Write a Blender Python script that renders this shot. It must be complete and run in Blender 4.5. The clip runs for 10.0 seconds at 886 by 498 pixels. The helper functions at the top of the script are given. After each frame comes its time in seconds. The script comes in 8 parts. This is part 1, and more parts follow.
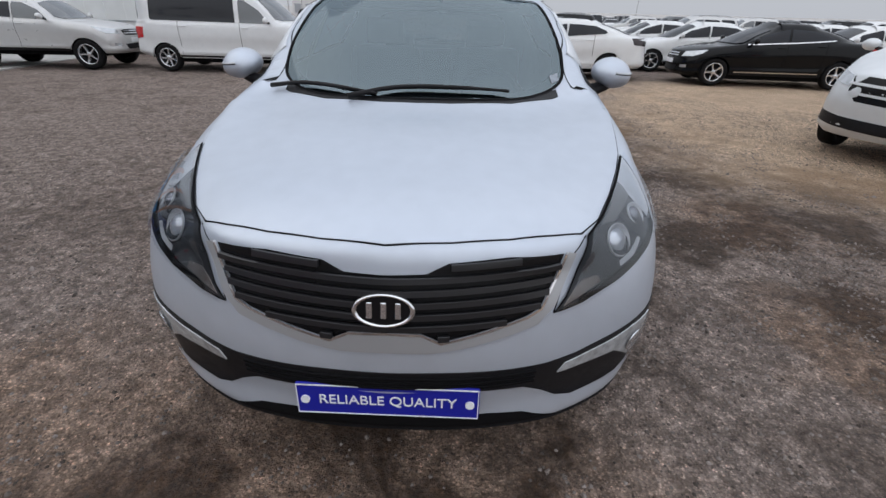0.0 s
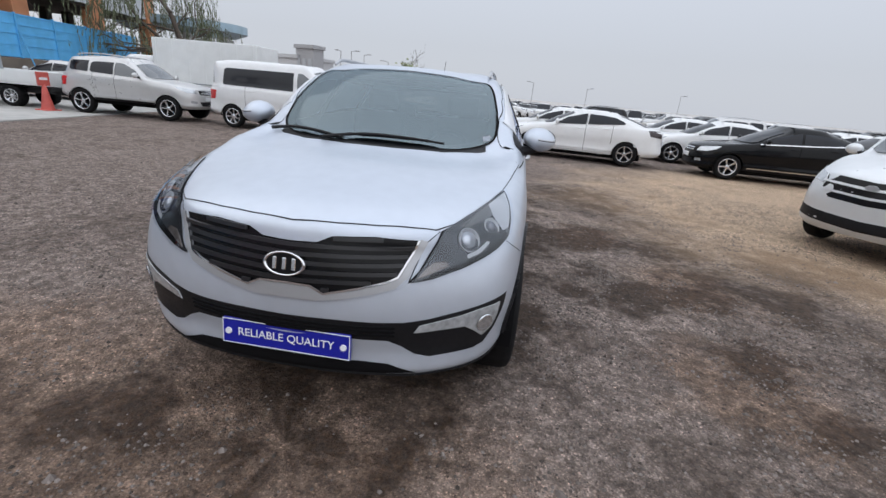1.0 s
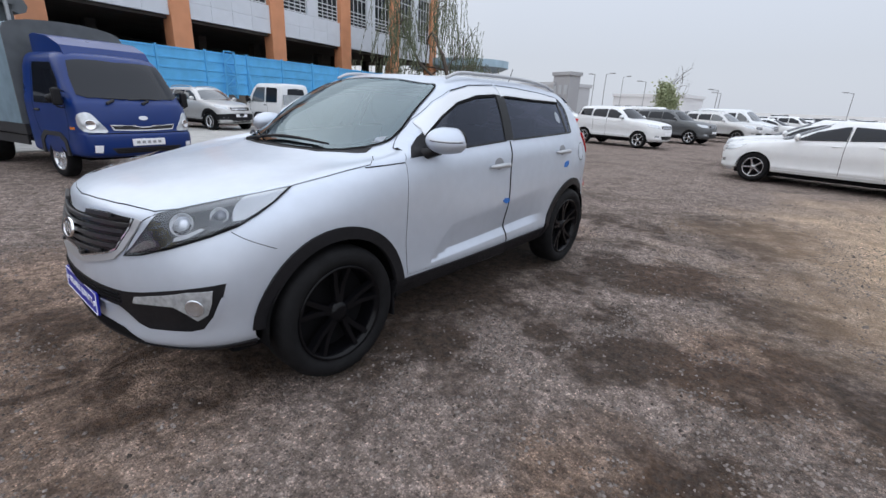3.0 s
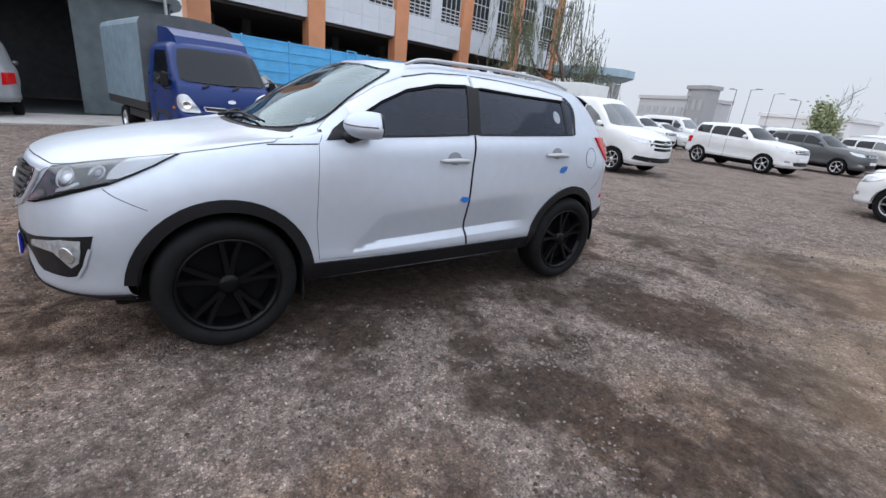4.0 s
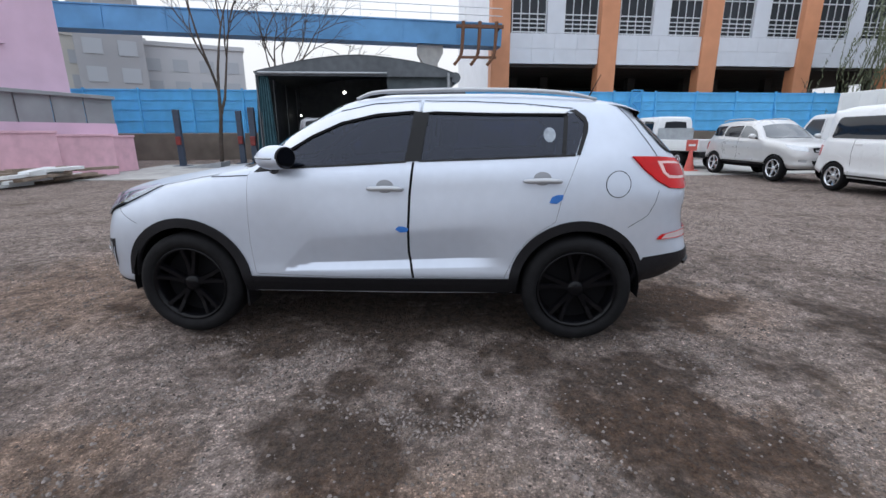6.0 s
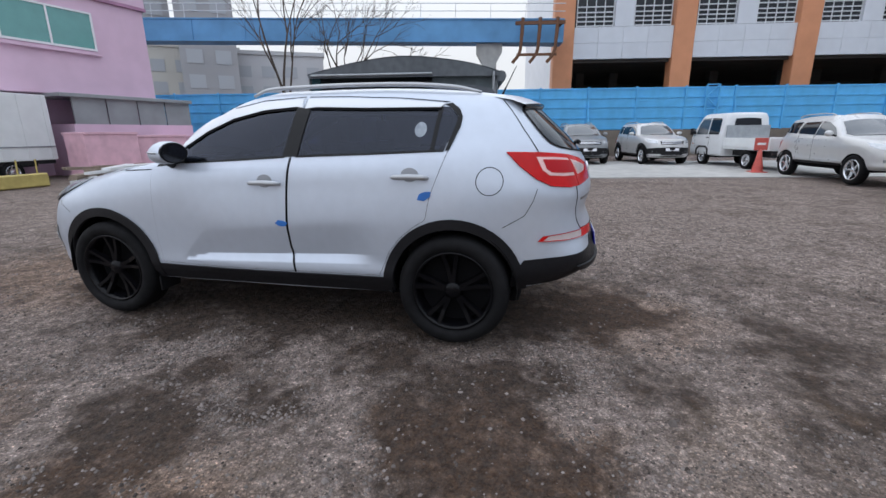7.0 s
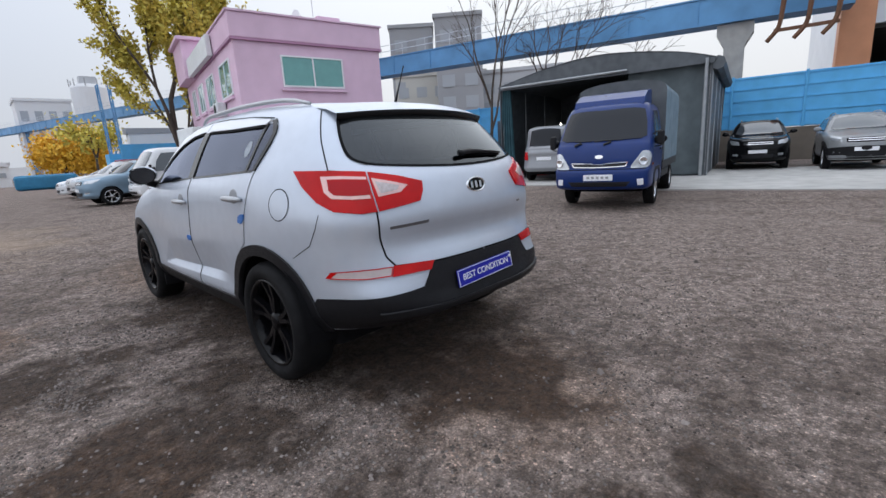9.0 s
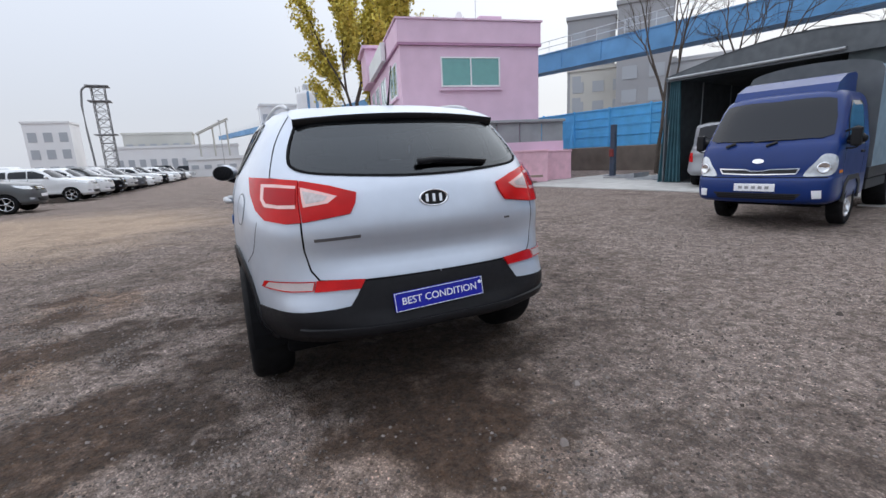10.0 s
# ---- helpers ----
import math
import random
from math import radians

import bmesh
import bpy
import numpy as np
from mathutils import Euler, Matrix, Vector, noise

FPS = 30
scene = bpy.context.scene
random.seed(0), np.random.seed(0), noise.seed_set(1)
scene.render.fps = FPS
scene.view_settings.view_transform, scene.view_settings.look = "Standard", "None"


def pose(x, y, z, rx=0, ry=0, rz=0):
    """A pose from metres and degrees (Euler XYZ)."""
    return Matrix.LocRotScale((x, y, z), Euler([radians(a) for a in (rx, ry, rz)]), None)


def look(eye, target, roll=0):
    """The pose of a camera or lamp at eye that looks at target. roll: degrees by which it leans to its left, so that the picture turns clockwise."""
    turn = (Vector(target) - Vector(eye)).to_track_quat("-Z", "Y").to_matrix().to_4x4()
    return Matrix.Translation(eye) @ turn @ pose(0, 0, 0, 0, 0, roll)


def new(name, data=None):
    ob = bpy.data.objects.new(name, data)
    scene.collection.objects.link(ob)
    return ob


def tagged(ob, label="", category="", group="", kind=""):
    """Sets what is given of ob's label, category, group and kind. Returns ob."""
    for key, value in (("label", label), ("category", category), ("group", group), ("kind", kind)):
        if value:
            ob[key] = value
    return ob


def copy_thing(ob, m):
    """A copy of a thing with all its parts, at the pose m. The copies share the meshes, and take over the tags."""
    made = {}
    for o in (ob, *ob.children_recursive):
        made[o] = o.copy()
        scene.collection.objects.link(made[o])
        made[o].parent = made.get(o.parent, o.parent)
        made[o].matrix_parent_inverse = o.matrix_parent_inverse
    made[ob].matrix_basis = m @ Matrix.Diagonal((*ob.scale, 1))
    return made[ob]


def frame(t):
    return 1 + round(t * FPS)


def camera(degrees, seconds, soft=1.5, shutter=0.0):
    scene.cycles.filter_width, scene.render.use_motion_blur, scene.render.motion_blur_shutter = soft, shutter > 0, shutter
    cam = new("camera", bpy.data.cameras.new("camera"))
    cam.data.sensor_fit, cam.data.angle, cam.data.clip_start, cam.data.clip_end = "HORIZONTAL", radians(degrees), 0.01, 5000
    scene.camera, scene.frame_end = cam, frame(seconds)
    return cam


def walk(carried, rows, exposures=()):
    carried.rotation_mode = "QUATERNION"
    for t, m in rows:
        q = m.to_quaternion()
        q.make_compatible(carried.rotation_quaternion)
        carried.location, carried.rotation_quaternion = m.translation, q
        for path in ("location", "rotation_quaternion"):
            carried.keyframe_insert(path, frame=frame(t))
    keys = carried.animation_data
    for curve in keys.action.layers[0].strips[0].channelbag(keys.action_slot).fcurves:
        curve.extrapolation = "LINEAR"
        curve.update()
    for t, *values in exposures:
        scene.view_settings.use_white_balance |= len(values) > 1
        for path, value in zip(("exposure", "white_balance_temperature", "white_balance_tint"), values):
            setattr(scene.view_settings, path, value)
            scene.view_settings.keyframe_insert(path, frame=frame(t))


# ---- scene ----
cam = camera(90.0, 10.0)
PATH = [
    (0, (0.169, -0.89, 1.467), (0.131, 0.877, 0.532), 1.4),
    (0.5, (0.348, -1.27, 1.472), (0.304, 0.59, 0.738), 2.1),
    (1, (0.75, -1.412, 1.429), (0.538, 0.468, 0.78), 5.3),
    (1.5, (1.226, -1.219, 1.427), (0.975, 0.664, 0.801), 4.8),
    (2, (1.706, -1.026, 1.429), (0.958, 0.726, 0.822), 2.4),
    (2.2, (1.88, -0.931, 1.434), (1.037, 0.78, 0.831), 3.9),
    (3.3, (2.849, -0.133, 1.399), (1.538, 1.246, 0.782), 4.0),
    (3.5, (2.963, 0.048, 1.387), (1.609, 1.388, 0.78), 7.0),
    (4, (3.262, 0.517, 1.383), (1.74, 1.651, 0.753), 5.8),
    (4.5, (3.439, 1.055, 1.372), (1.807, 2.018, 0.734), 5.2),
    (5, (3.649, 1.667, 1.364), (1.816, 2.217, 0.784), -0.0),
    (5.2, (3.68, 1.878, 1.377), (1.793, 2.247, 0.825), -1.0),
    (6.3, (3.707, 3.196, 1.345), (1.783, 2.997, 0.837), 1.1),
    (6.5, (3.621, 3.443, 1.331), (1.7, 3.209, 0.824), 2.0),
    (7, (3.482, 4.08, 1.324), (1.597, 3.64, 0.818), -0.6),
    (7.5, (3.156, 4.584, 1.301), (1.364, 3.842, 0.812), -0.8),
    (8, (2.833, 5.13, 1.286), (1.166, 4.127, 0.824), -2.3),
    (8.5, (2.394, 5.548, 1.27), (0.885, 4.31, 0.832), -2.8),
    (9, (1.933, 5.967, 1.272), (0.539, 4.6, 0.839), -3.5),
    (9.5, (1.448, 6.169, 1.277), (0.31, 4.575, 0.872), -1.2),
    (10, (0.865, 6.374, 1.271), (0.068, 4.586, 0.864), -2.8),
]
walk(cam, [(t, look(eye, target, roll)) for t, eye, target, roll in PATH],
     [(0, .06, 6600, 10), (.5, .27, 6580, 10), (2, .26, 6470, 10), (3.5, .47, 6400, 10), (5, .60, 6340, 10), (6.5, .33, 6290, 10), (7.5, .23, 6270, 10), (8, .09, 6270, 10), (8.5, .06, 6270, 10), (9, .28, 6350, 10), (9.5, .33, 6350, 10), (10, .40, 6400, 10)])

from mathutils.bvhtree import BVHTree
from mathutils.geometry import delaunay_2d_cdt

# ---- world, sun and exposure ----
world = bpy.data.worlds.new("world")
scene.world = world
world.use_nodes = True
wn = world.node_tree
wn.nodes.clear()
w_out = wn.nodes.new("ShaderNodeOutputWorld")
w_bg = wn.nodes.new("ShaderNodeBackground")
w_sky = wn.nodes.new("ShaderNodeTexSky")
w_sky.sky_type = "NISHITA"
w_sky.sun_disc = False
w_sky.sun_elevation = radians(51)
w_sky.sun_rotation = radians(165)
w_sky.air_density, w_sky.dust_density, w_sky.ozone_density = 1.0, 3.0, 1.0
# an overcast dome: pale at the horizon, brighter and bluer overhead, over the clear sky's own colours
w_tc = wn.nodes.new("ShaderNodeTexCoord")
w_sep = wn.nodes.new("ShaderNodeSeparateXYZ")
wn.links.new(w_tc.outputs["Generated"], w_sep.inputs[0])
w_rise = wn.nodes.new("ShaderNodeMapRange")
w_rise.inputs["From Min"].default_value, w_rise.inputs["From Max"].default_value = 0.10, 1.0
wn.links.new(w_sep.outputs["Z"], w_rise.inputs["Value"])
w_dome = wn.nodes.new("ShaderNodeMix")
w_dome.data_type = "RGBA"
w_dome.inputs["A"].default_value = (5.05, 5.35, 5.95, 1)
w_dome.inputs["B"].default_value = (9.0, 10.0, 11.6, 1)
wn.links.new(w_rise.outputs[0], w_dome.inputs["Factor"])
w_mix = wn.nodes.new("ShaderNodeMix")
w_mix.data_type = "RGBA"
w_mix.inputs["Factor"].default_value = 0.92
w_dir = wn.nodes.new("ShaderNodeVectorMath")
w_dir.operation = "DOT_PRODUCT"
w_dir.inputs[1].default_value = (-.94, -.30, .15)
wn.links.new(w_tc.outputs["Generated"], w_dir.inputs[0])
w_side = wn.nodes.new("ShaderNodeMapRange")
w_side.interpolation_type = "SMOOTHSTEP"
w_side.inputs["From Min"].default_value, w_side.inputs["From Max"].default_value = 0.25, 1.0
wn.links.new(w_dir.outputs["Value"], w_side.inputs["Value"])
w_warm = wn.nodes.new("ShaderNodeMix")
w_warm.data_type, w_warm.blend_type = "RGBA", "MULTIPLY"
w_warm.inputs["B"].default_value = (1.46, 1.38, 1.25, 1)
wn.links.new(w_side.outputs[0], w_warm.inputs["Factor"])
wn.links.new(w_dome.outputs["Result"], w_warm.inputs["A"])
wn.links.new(w_warm.outputs["Result"], w_mix.inputs["B"])
wn.links.new(w_sky.outputs[0], w_mix.inputs["A"])
wn.links.new(w_mix.outputs["Result"], w_bg.inputs[0])
w_bg.inputs[1].default_value = 0.10
wn.links.new(w_bg.outputs[0], w_out.inputs[0])
sun_data = bpy.data.lights.new("sun", "SUN")
sun_data.energy, sun_data.angle, sun_data.color = 1.2, radians(172), (0.98, 0.97, 0.98)
sun = new("sun", sun_data)
sun.matrix_world = look((5, -19, 24), (0, 0, 0))


# ---- materials ----
def mat(name, color, rough=0.5, metal=0.0, coat=0.0, spec=0.5, grain=0.0, grain_scale=30.0, bump=0.0, bump_scale=80.0, tint=None, emit=0.0, piece=0.0):
    """A procedural material: base colour with two scales of variation, and fine relief."""
    m = bpy.data.materials.new(name)
    m.use_nodes = True
    nt = m.node_tree
    b = nt.nodes["Principled BSDF"]
    b.inputs["Base Color"].default_value = (*color, 1)
    b.inputs["Roughness"].default_value = rough
    b.inputs["Metallic"].default_value = metal
    b.inputs["Coat Weight"].default_value = coat
    b.inputs["Coat Roughness"].default_value = 0.04
    b.inputs["Specular IOR Level"].default_value = spec
    if emit:
        b.inputs["Emission Color"].default_value = (*color, 1)
        b.inputs["Emission Strength"].default_value = emit
    if grain or bump or piece:
        tc = nt.nodes.new("ShaderNodeTexCoord")
    if grain:
        n1 = nt.nodes.new("ShaderNodeTexNoise")
        n1.inputs["Scale"].default_value = grain_scale
        n1.inputs["Detail"].default_value = 6
        n2 = nt.nodes.new("ShaderNodeTexNoise")
        n2.inputs["Scale"].default_value = grain_scale * 0.13
        n2.inputs["Detail"].default_value = 4
        nt.links.new(tc.outputs["Object"], n1.inputs["Vector"])
        nt.links.new(tc.outputs["Object"], n2.inputs["Vector"])
        add = nt.nodes.new("ShaderNodeMath")
        add.operation = "ADD"
        nt.links.new(n1.outputs[0], add.inputs[0])
        nt.links.new(n2.outputs[0], add.inputs[1])
        mr = nt.nodes.new("ShaderNodeMapRange")
        mr.inputs["From Min"].default_value, mr.inputs["From Max"].default_value = 0.6, 1.4
        nt.links.new(add.outputs[0], mr.inputs["Value"])
        mx = nt.nodes.new("ShaderNodeMix")
        mx.data_type = "RGBA"
        t = tint or tuple(c * (1 - grain) for c in color)
        mx.inputs["A"].default_value = (*t, 1)
        mx.inputs["B"].default_value = (*[min(1, c * (1 + 0.35 * grain)) for c in color], 1)
        nt.links.new(mr.outputs[0], mx.inputs["Factor"])
        last = mx.outputs["Result"]
        if piece:
            oi = nt.nodes.new("ShaderNodeObjectInfo")
            hs = nt.nodes.new("ShaderNodeHueSaturation")
            pm = nt.nodes.new("ShaderNodeMapRange")
            pm.inputs["To Min"].default_value, pm.inputs["To Max"].default_value = 1 - piece, 1 + piece
            nt.links.new(oi.outputs["Random"], pm.inputs["Value"])
            nt.links.new(pm.outputs[0], hs.inputs["Value"])
            nt.links.new(last, hs.inputs["Color"])
            last = hs.outputs[0]
        nt.links.new(last, b.inputs["Base Color"])
        rr = nt.nodes.new("ShaderNodeMapRange")
        rr.inputs["To Min"].default_value, rr.inputs["To Max"].default_value = min(1, rough * 1.15), rough * 0.85
        nt.links.new(mr.outputs[0], rr.inputs["Value"])
        nt.links.new(rr.outputs[0], b.inputs["Roughness"])
    if bump:
        n3 = nt.nodes.new("ShaderNodeTexNoise")
        n3.inputs["Scale"].default_value = bump_scale
        n3.inputs["Detail"].default_value = 5
        nt.links.new(tc.outputs["Object"], n3.inputs["Vector"])
        bp = nt.nodes.new("ShaderNodeBump")
        bp.inputs["Strength"].default_value = min(1, bump)
        bp.inputs["Distance"].default_value = 0.01
        nt.links.new(n3.outputs[0], bp.inputs["Height"])
        nt.links.new(bp.outputs[0], b.inputs["Normal"])
    return m


SILVER = mat("silver_paint", (0.51, 0.555, 0.63), 0.36, 0.42, 0.3, grain=0.06, grain_scale=14)
SHELL = mat("gap_black", (0.006, 0.006, 0.007), 0.8, spec=0.1)
TRIM = mat("black_plastic", (0.011, 0.011, 0.013), 0.45, spec=0.2, grain=0.3, grain_scale=40, bump=0.12, bump_scale=300)
TYRE = mat("tyre_rubber", (0.009, 0.009, 0.010), 0.75, spec=0.15, grain=0.5, grain_scale=14, bump=0.15, bump_scale=90)
RIM = mat("black_alloy", (0.004, 0.004, 0.005), 0.20, 0.0, 0.0, spec=0.16)


# ---- building helpers ----
def thing(name, label, category, m=None, group="", kind=""):
    ob = new(name)
    if m is not None:
        ob.matrix_basis = m
    return tagged(ob, label, category, group, kind)


def mesh_of(name, verts, faces, material, smooth=True):
    me = bpy.data.meshes.new(name)
    me.from_pydata([tuple(v) for v in verts], [], faces)
    me.materials.append(material)
    if smooth:
        me.shade_smooth()
    return me


def part(name, data, material, parent, label="", m=None, smooth=False):
    """One mesh object under a thing or a part, out of a bmesh or a mesh."""
    if isinstance(data, bmesh.types.BMesh):
        me = bpy.data.meshes.new(name)
        data.normal_update()
        data.to_mesh(me)
        data.free()
        me.materials.append(material)
        if smooth:
            me.shade_smooth()
        data = me
    ob = new(name, data)
    ob.parent = parent
    if m is not None:
        ob.matrix_basis = m
    return tagged(ob, label)


def box(x0, x1, y0, y1, z0, z1, bevel=0.0, seg=2):
    bm = bmesh.new()
    bmesh.ops.create_cube(bm, size=1, matrix=Matrix.Translation(((x0 + x1) / 2, (y0 + y1) / 2, (z0 + z1) / 2)) @ Matrix.Diagonal((x1 - x0, y1 - y0, z1 - z0, 1)))
    if bevel:
        bmesh.ops.bevel(bm, geom=bm.edges[:], offset=bevel, segments=seg, affect="EDGES", profile=0.6)
    return bm


def catmull(pts, sub):
    """Centripetal Catmull-Rom through pts (first and last are guides), sub steps a segment."""
    P = np.array(pts, float)
    out = []
    for i in range(1, len(P) - 2):
        p0, p1, p2, p3 = P[i - 1], P[i], P[i + 1], P[i + 2]
        t1 = max(np.linalg.norm(p1 - p0), 1e-5) ** 0.5
        t2 = t1 + max(np.linalg.norm(p2 - p1), 1e-5) ** 0.5
        t3 = t2 + max(np.linalg.norm(p3 - p2), 1e-5) ** 0.5
        for k in range(sub):
            t = t1 + (t2 - t1) * k / sub
            a1 = (t1 - t) / t1 * p0 + t / t1 * p1
            a2 = (t2 - t) / (t2 - t1) * p1 + (t - t1) / (t2 - t1) * p2
            a3 = (t3 - t) / (t3 - t2) * p2 + (t - t2) / (t3 - t2) * p3
            b1 = (t2 - t) / t2 * a1 + t / t2 * a2
            b2 = (t3 - t) / (t3 - t1) * a2 + (t - t1) / (t3 - t1) * a3
            out.append((t2 - t) / (t2 - t1) * b1 + (t - t1) / (t2 - t1) * b2)
    out.append(P[-2])
    return np.array(out)


# ---- the silver car's body: level curves from front centre round the side to rear centre ----
LEVELS = [
    [(0, .09, .325), (.30, .11, .325), (.54, .185, .318), (.74, .42, .30), (.85, .9, .30), (.85, 1.45, .30), (.85, 2.0, .30), (.85, 2.45, .30), (.85, 3.05, .31), (.85, 3.54, .33), (.765, 4.0, .38), (.62, 4.21, .40), (.36, 4.32, .41), (0, 4.34, .42)],
    [(0, .045, .36), (.30, .066, .36), (.56, .148, .356), (.785, .34, .36), (.90, .9, .40), (.908, 1.45, .42), (.918, 2.0, .435), (.918, 2.45, .435), (.917, 3.05, .44), (.905, 3.54, .43), (.81, 4.03, .47), (.65, 4.295, .475), (.36, 4.42, .48), (0, 4.44, .48)],
    [(0, .045, .45), (.30, .068, .45), (.56, .155, .455), (.80, .335, .46), (.905, .9, .52), (.908, 1.45, .52), (.916, 2.0, .505), (.916, 2.45, .505), (.914, 3.05, .52), (.905, 3.54, .53), (.815, 4.045, .56), (.67, 4.305, .56), (.36, 4.40, .56), (0, 4.42, .56)],
    [(0, .03, .60), (.30, .055, .60), (.555, .14, .60), (.820, .33, .60), (.91, .9, .66), (.911, 1.45, .66), (.923, 2.0, .625), (.923, 2.45, .625), (.920, 3.05, .64), (.91, 3.54, .66), (.815, 4.04, .69), (.66, 4.268, .69), (.36, 4.372, .715), (0, 4.398, .715)],
    [(0, .045, .74), (.29, .075, .74), (.54, .155, .74), (.818, .35, .74), (.915, .9, .80), (.915, 1.45, .80), (.930, 2.0, .755), (.930, 2.45, .76), (.927, 3.05, .785), (.918, 3.54, .80), (.818, 4.03, .83), (.665, 4.242, .83), (.36, 4.332, .83), (0, 4.355, .83)],
    [(0, .075, .86), (.28, .105, .855), (.51, .185, .85), (.792, .395, .87), (.90, .9, .93), (.912, 1.45, .96), (.917, 2.0, .96), (.917, 2.45, .97), (.916, 3.05, .98), (.912, 3.54, .98), (.82, 4.02, .98), (.67, 4.245, .96), (.355, 4.362, .96), (0, 4.386, .96)],
    [(0, .115, .945), (.26, .135, .94), (.48, .20, .93), (.72, .50, .97), (.86, .9, 1.02), (.897, 1.45, 1.06), (.902, 2.0, 1.09), (.903, 2.45, 1.105), (.902, 3.05, 1.12), (.893, 3.54, 1.12), (.79, 4.00, 1.11), (.64, 4.21, 1.11), (.345, 4.325, 1.11), (0, 4.35, 1.10)],
    [(0, .62, 1.065), (.22, .63, 1.06), (.42, .68, 1.055), (.62, .85, 1.06), (.79, .97, 1.075), (.868, 1.45, 1.13), (.872, 2.0, 1.155), (.873, 2.45, 1.175), (.872, 3.05, 1.195), (.862, 3.54, 1.215), (.755, 3.98, 1.21), (.60, 4.17, 1.205), (.33, 4.28, 1.195), (0, 4.31, 1.185)],
    [(0, 1.155, 1.15), (.20, 1.165, 1.15), (.40, 1.19, 1.145), (.60, 1.27, 1.135), (.74, 1.38, 1.135), (.81, 1.49, 1.18), (.835, 2.0, 1.24), (.835, 2.45, 1.26), (.832, 3.05, 1.28), (.82, 3.54, 1.29), (.725, 3.93, 1.30), (.575, 4.09, 1.305), (.32, 4.19, 1.30), (0, 4.215, 1.30)],
    [(0, 1.505, 1.365), (.19, 1.51, 1.365), (.375, 1.53, 1.36), (.56, 1.60, 1.36), (.672, 1.665, 1.365), (.732, 1.745, 1.38), (.765, 2.03, 1.38), (.765, 2.46, 1.405), (.762, 3.05, 1.41), (.75, 3.53, 1.41), (.675, 3.86, 1.41), (.55, 3.985, 1.41), (.31, 4.065, 1.415), (0, 4.085, 1.42)],
    [(0, 1.87, 1.57), (.175, 1.875, 1.565), (.345, 1.89, 1.555), (.50, 1.93, 1.535), (.605, 1.955, 1.53), (.662, 1.985, 1.515), (.695, 2.10, 1.495), (.70, 2.48, 1.51), (.695, 3.05, 1.51), (.685, 3.50, 1.50), (.62, 3.80, 1.49), (.52, 3.91, 1.49), (.30, 3.97, 1.50), (0, 3.985, 1.51)],
    [(0, 2.02, 1.608), (.17, 2.03, 1.605), (.34, 2.05, 1.60), (.48, 2.10, 1.59), (.55, 2.12, 1.585), (.57, 2.15, 1.585), (.585, 2.22, 1.595), (.59, 2.52, 1.60), (.585, 3.05, 1.60), (.575, 3.45, 1.58), (.555, 3.75, 1.55), (.49, 3.86, 1.535), (.29, 3.91, 1.545), (0, 3.93, 1.55)],
    [(0, 2.03, 1.611), (.10, 2.035, 1.611), (.20, 2.06, 1.61), (.28, 2.12, 1.608), (.29, 2.16, 1.608), (.295, 2.24, 1.612), (.30, 2.35, 1.617), (.30, 2.58, 1.622), (.30, 3.05, 1.62), (.30, 3.40, 1.605), (.30, 3.65, 1.585), (.28, 3.80, 1.57), (.18, 3.88, 1.565), (0, 3.91, 1.56)],
    [(0, 2.04, 1.613), (0, 2.06, 1.614), (0, 2.09, 1.614), (0, 2.14, 1.616), (0, 2.20, 1.618), (0, 2.30, 1.62), (0, 2.42, 1.622), (0, 2.62, 1.628), (0, 3.05, 1.626), (0, 3.38, 1.612), (0, 3.60, 1.595), (0, 3.75, 1.58), (0, 3.84, 1.572), (0, 3.89, 1.565)],
]



def door_hollow(y, z):
    """The pressed hollow low in the doors: its depth and the slopes of that depth along y and z."""
    sides = [(.15 * (.69 + .088 * (y - 1.8) - z), .0132, -.15), (.16 * ((y - 1.56) - (z - .47)), .16, -.16), (.55 * (z - .466 - .03 * (y - 1.55)), -.0165, .55)]
    low = min(q[0] for q in sides)
    if low < -.008:
        return 0, 0, 0
    # the three sides run softly into each other and into the door
    k = .0011
    share = [math.exp((low - q[0]) / k) for q in sides]
    total = sum(share)
    d = low - k * math.log(total)
    gy, gz = (sum(w * q[i] for w, q in zip(share, sides)) / total for i in (1, 2))
    e = 1 / (1 + math.exp(-d / k))
    d = k * math.log(1 + math.exp(d / k))
    # and the hollow runs out before the rear wheel
    u = min(1, max(0, (3.10 - y) / .34))
    fade, slope = u * u * (3 - 2 * u), -6 * u * (1 - u) / .34
    return d * fade, gy * e * fade + d * slope, gz * e * fade


def loft_body(levels, su=8, sv=6):
    """A half body as a grid through the level curves, and its mirror: verts, faces, normals."""
    rows = []
    for lv in levels:
        P = [np.array(p, float) for p in lv]
        flip = np.array([-1, 1, 1])
        rows.append(catmull([P[1] * flip, *P, P[-2] * flip], su))
    G = np.array(rows)
    cols = []
    for j in range(G.shape[1]):
        c = G[:, j]
        top = c[-2] * np.array([-1, 1, 1])
        cols.append(catmull([2 * c[0] - c[1], *c, top], sv))
    G = np.array(cols).transpose(1, 0, 2)
    nv, nu = G.shape[:2]
    du = np.gradient(G, axis=1)
    dv = np.gradient(G, axis=0)
    N = np.cross(du, dv)
    N /= np.maximum(np.linalg.norm(N, axis=2, keepdims=True), 1e-9)
    for col in (0, nu - 1):
        N[:, col, 0] = 0
    N[-1, :, 0] = 0
    N[-1] = (0, 0, 1)
    N /= np.maximum(np.linalg.norm(N, axis=2, keepdims=True), 1e-9)
    return G, N


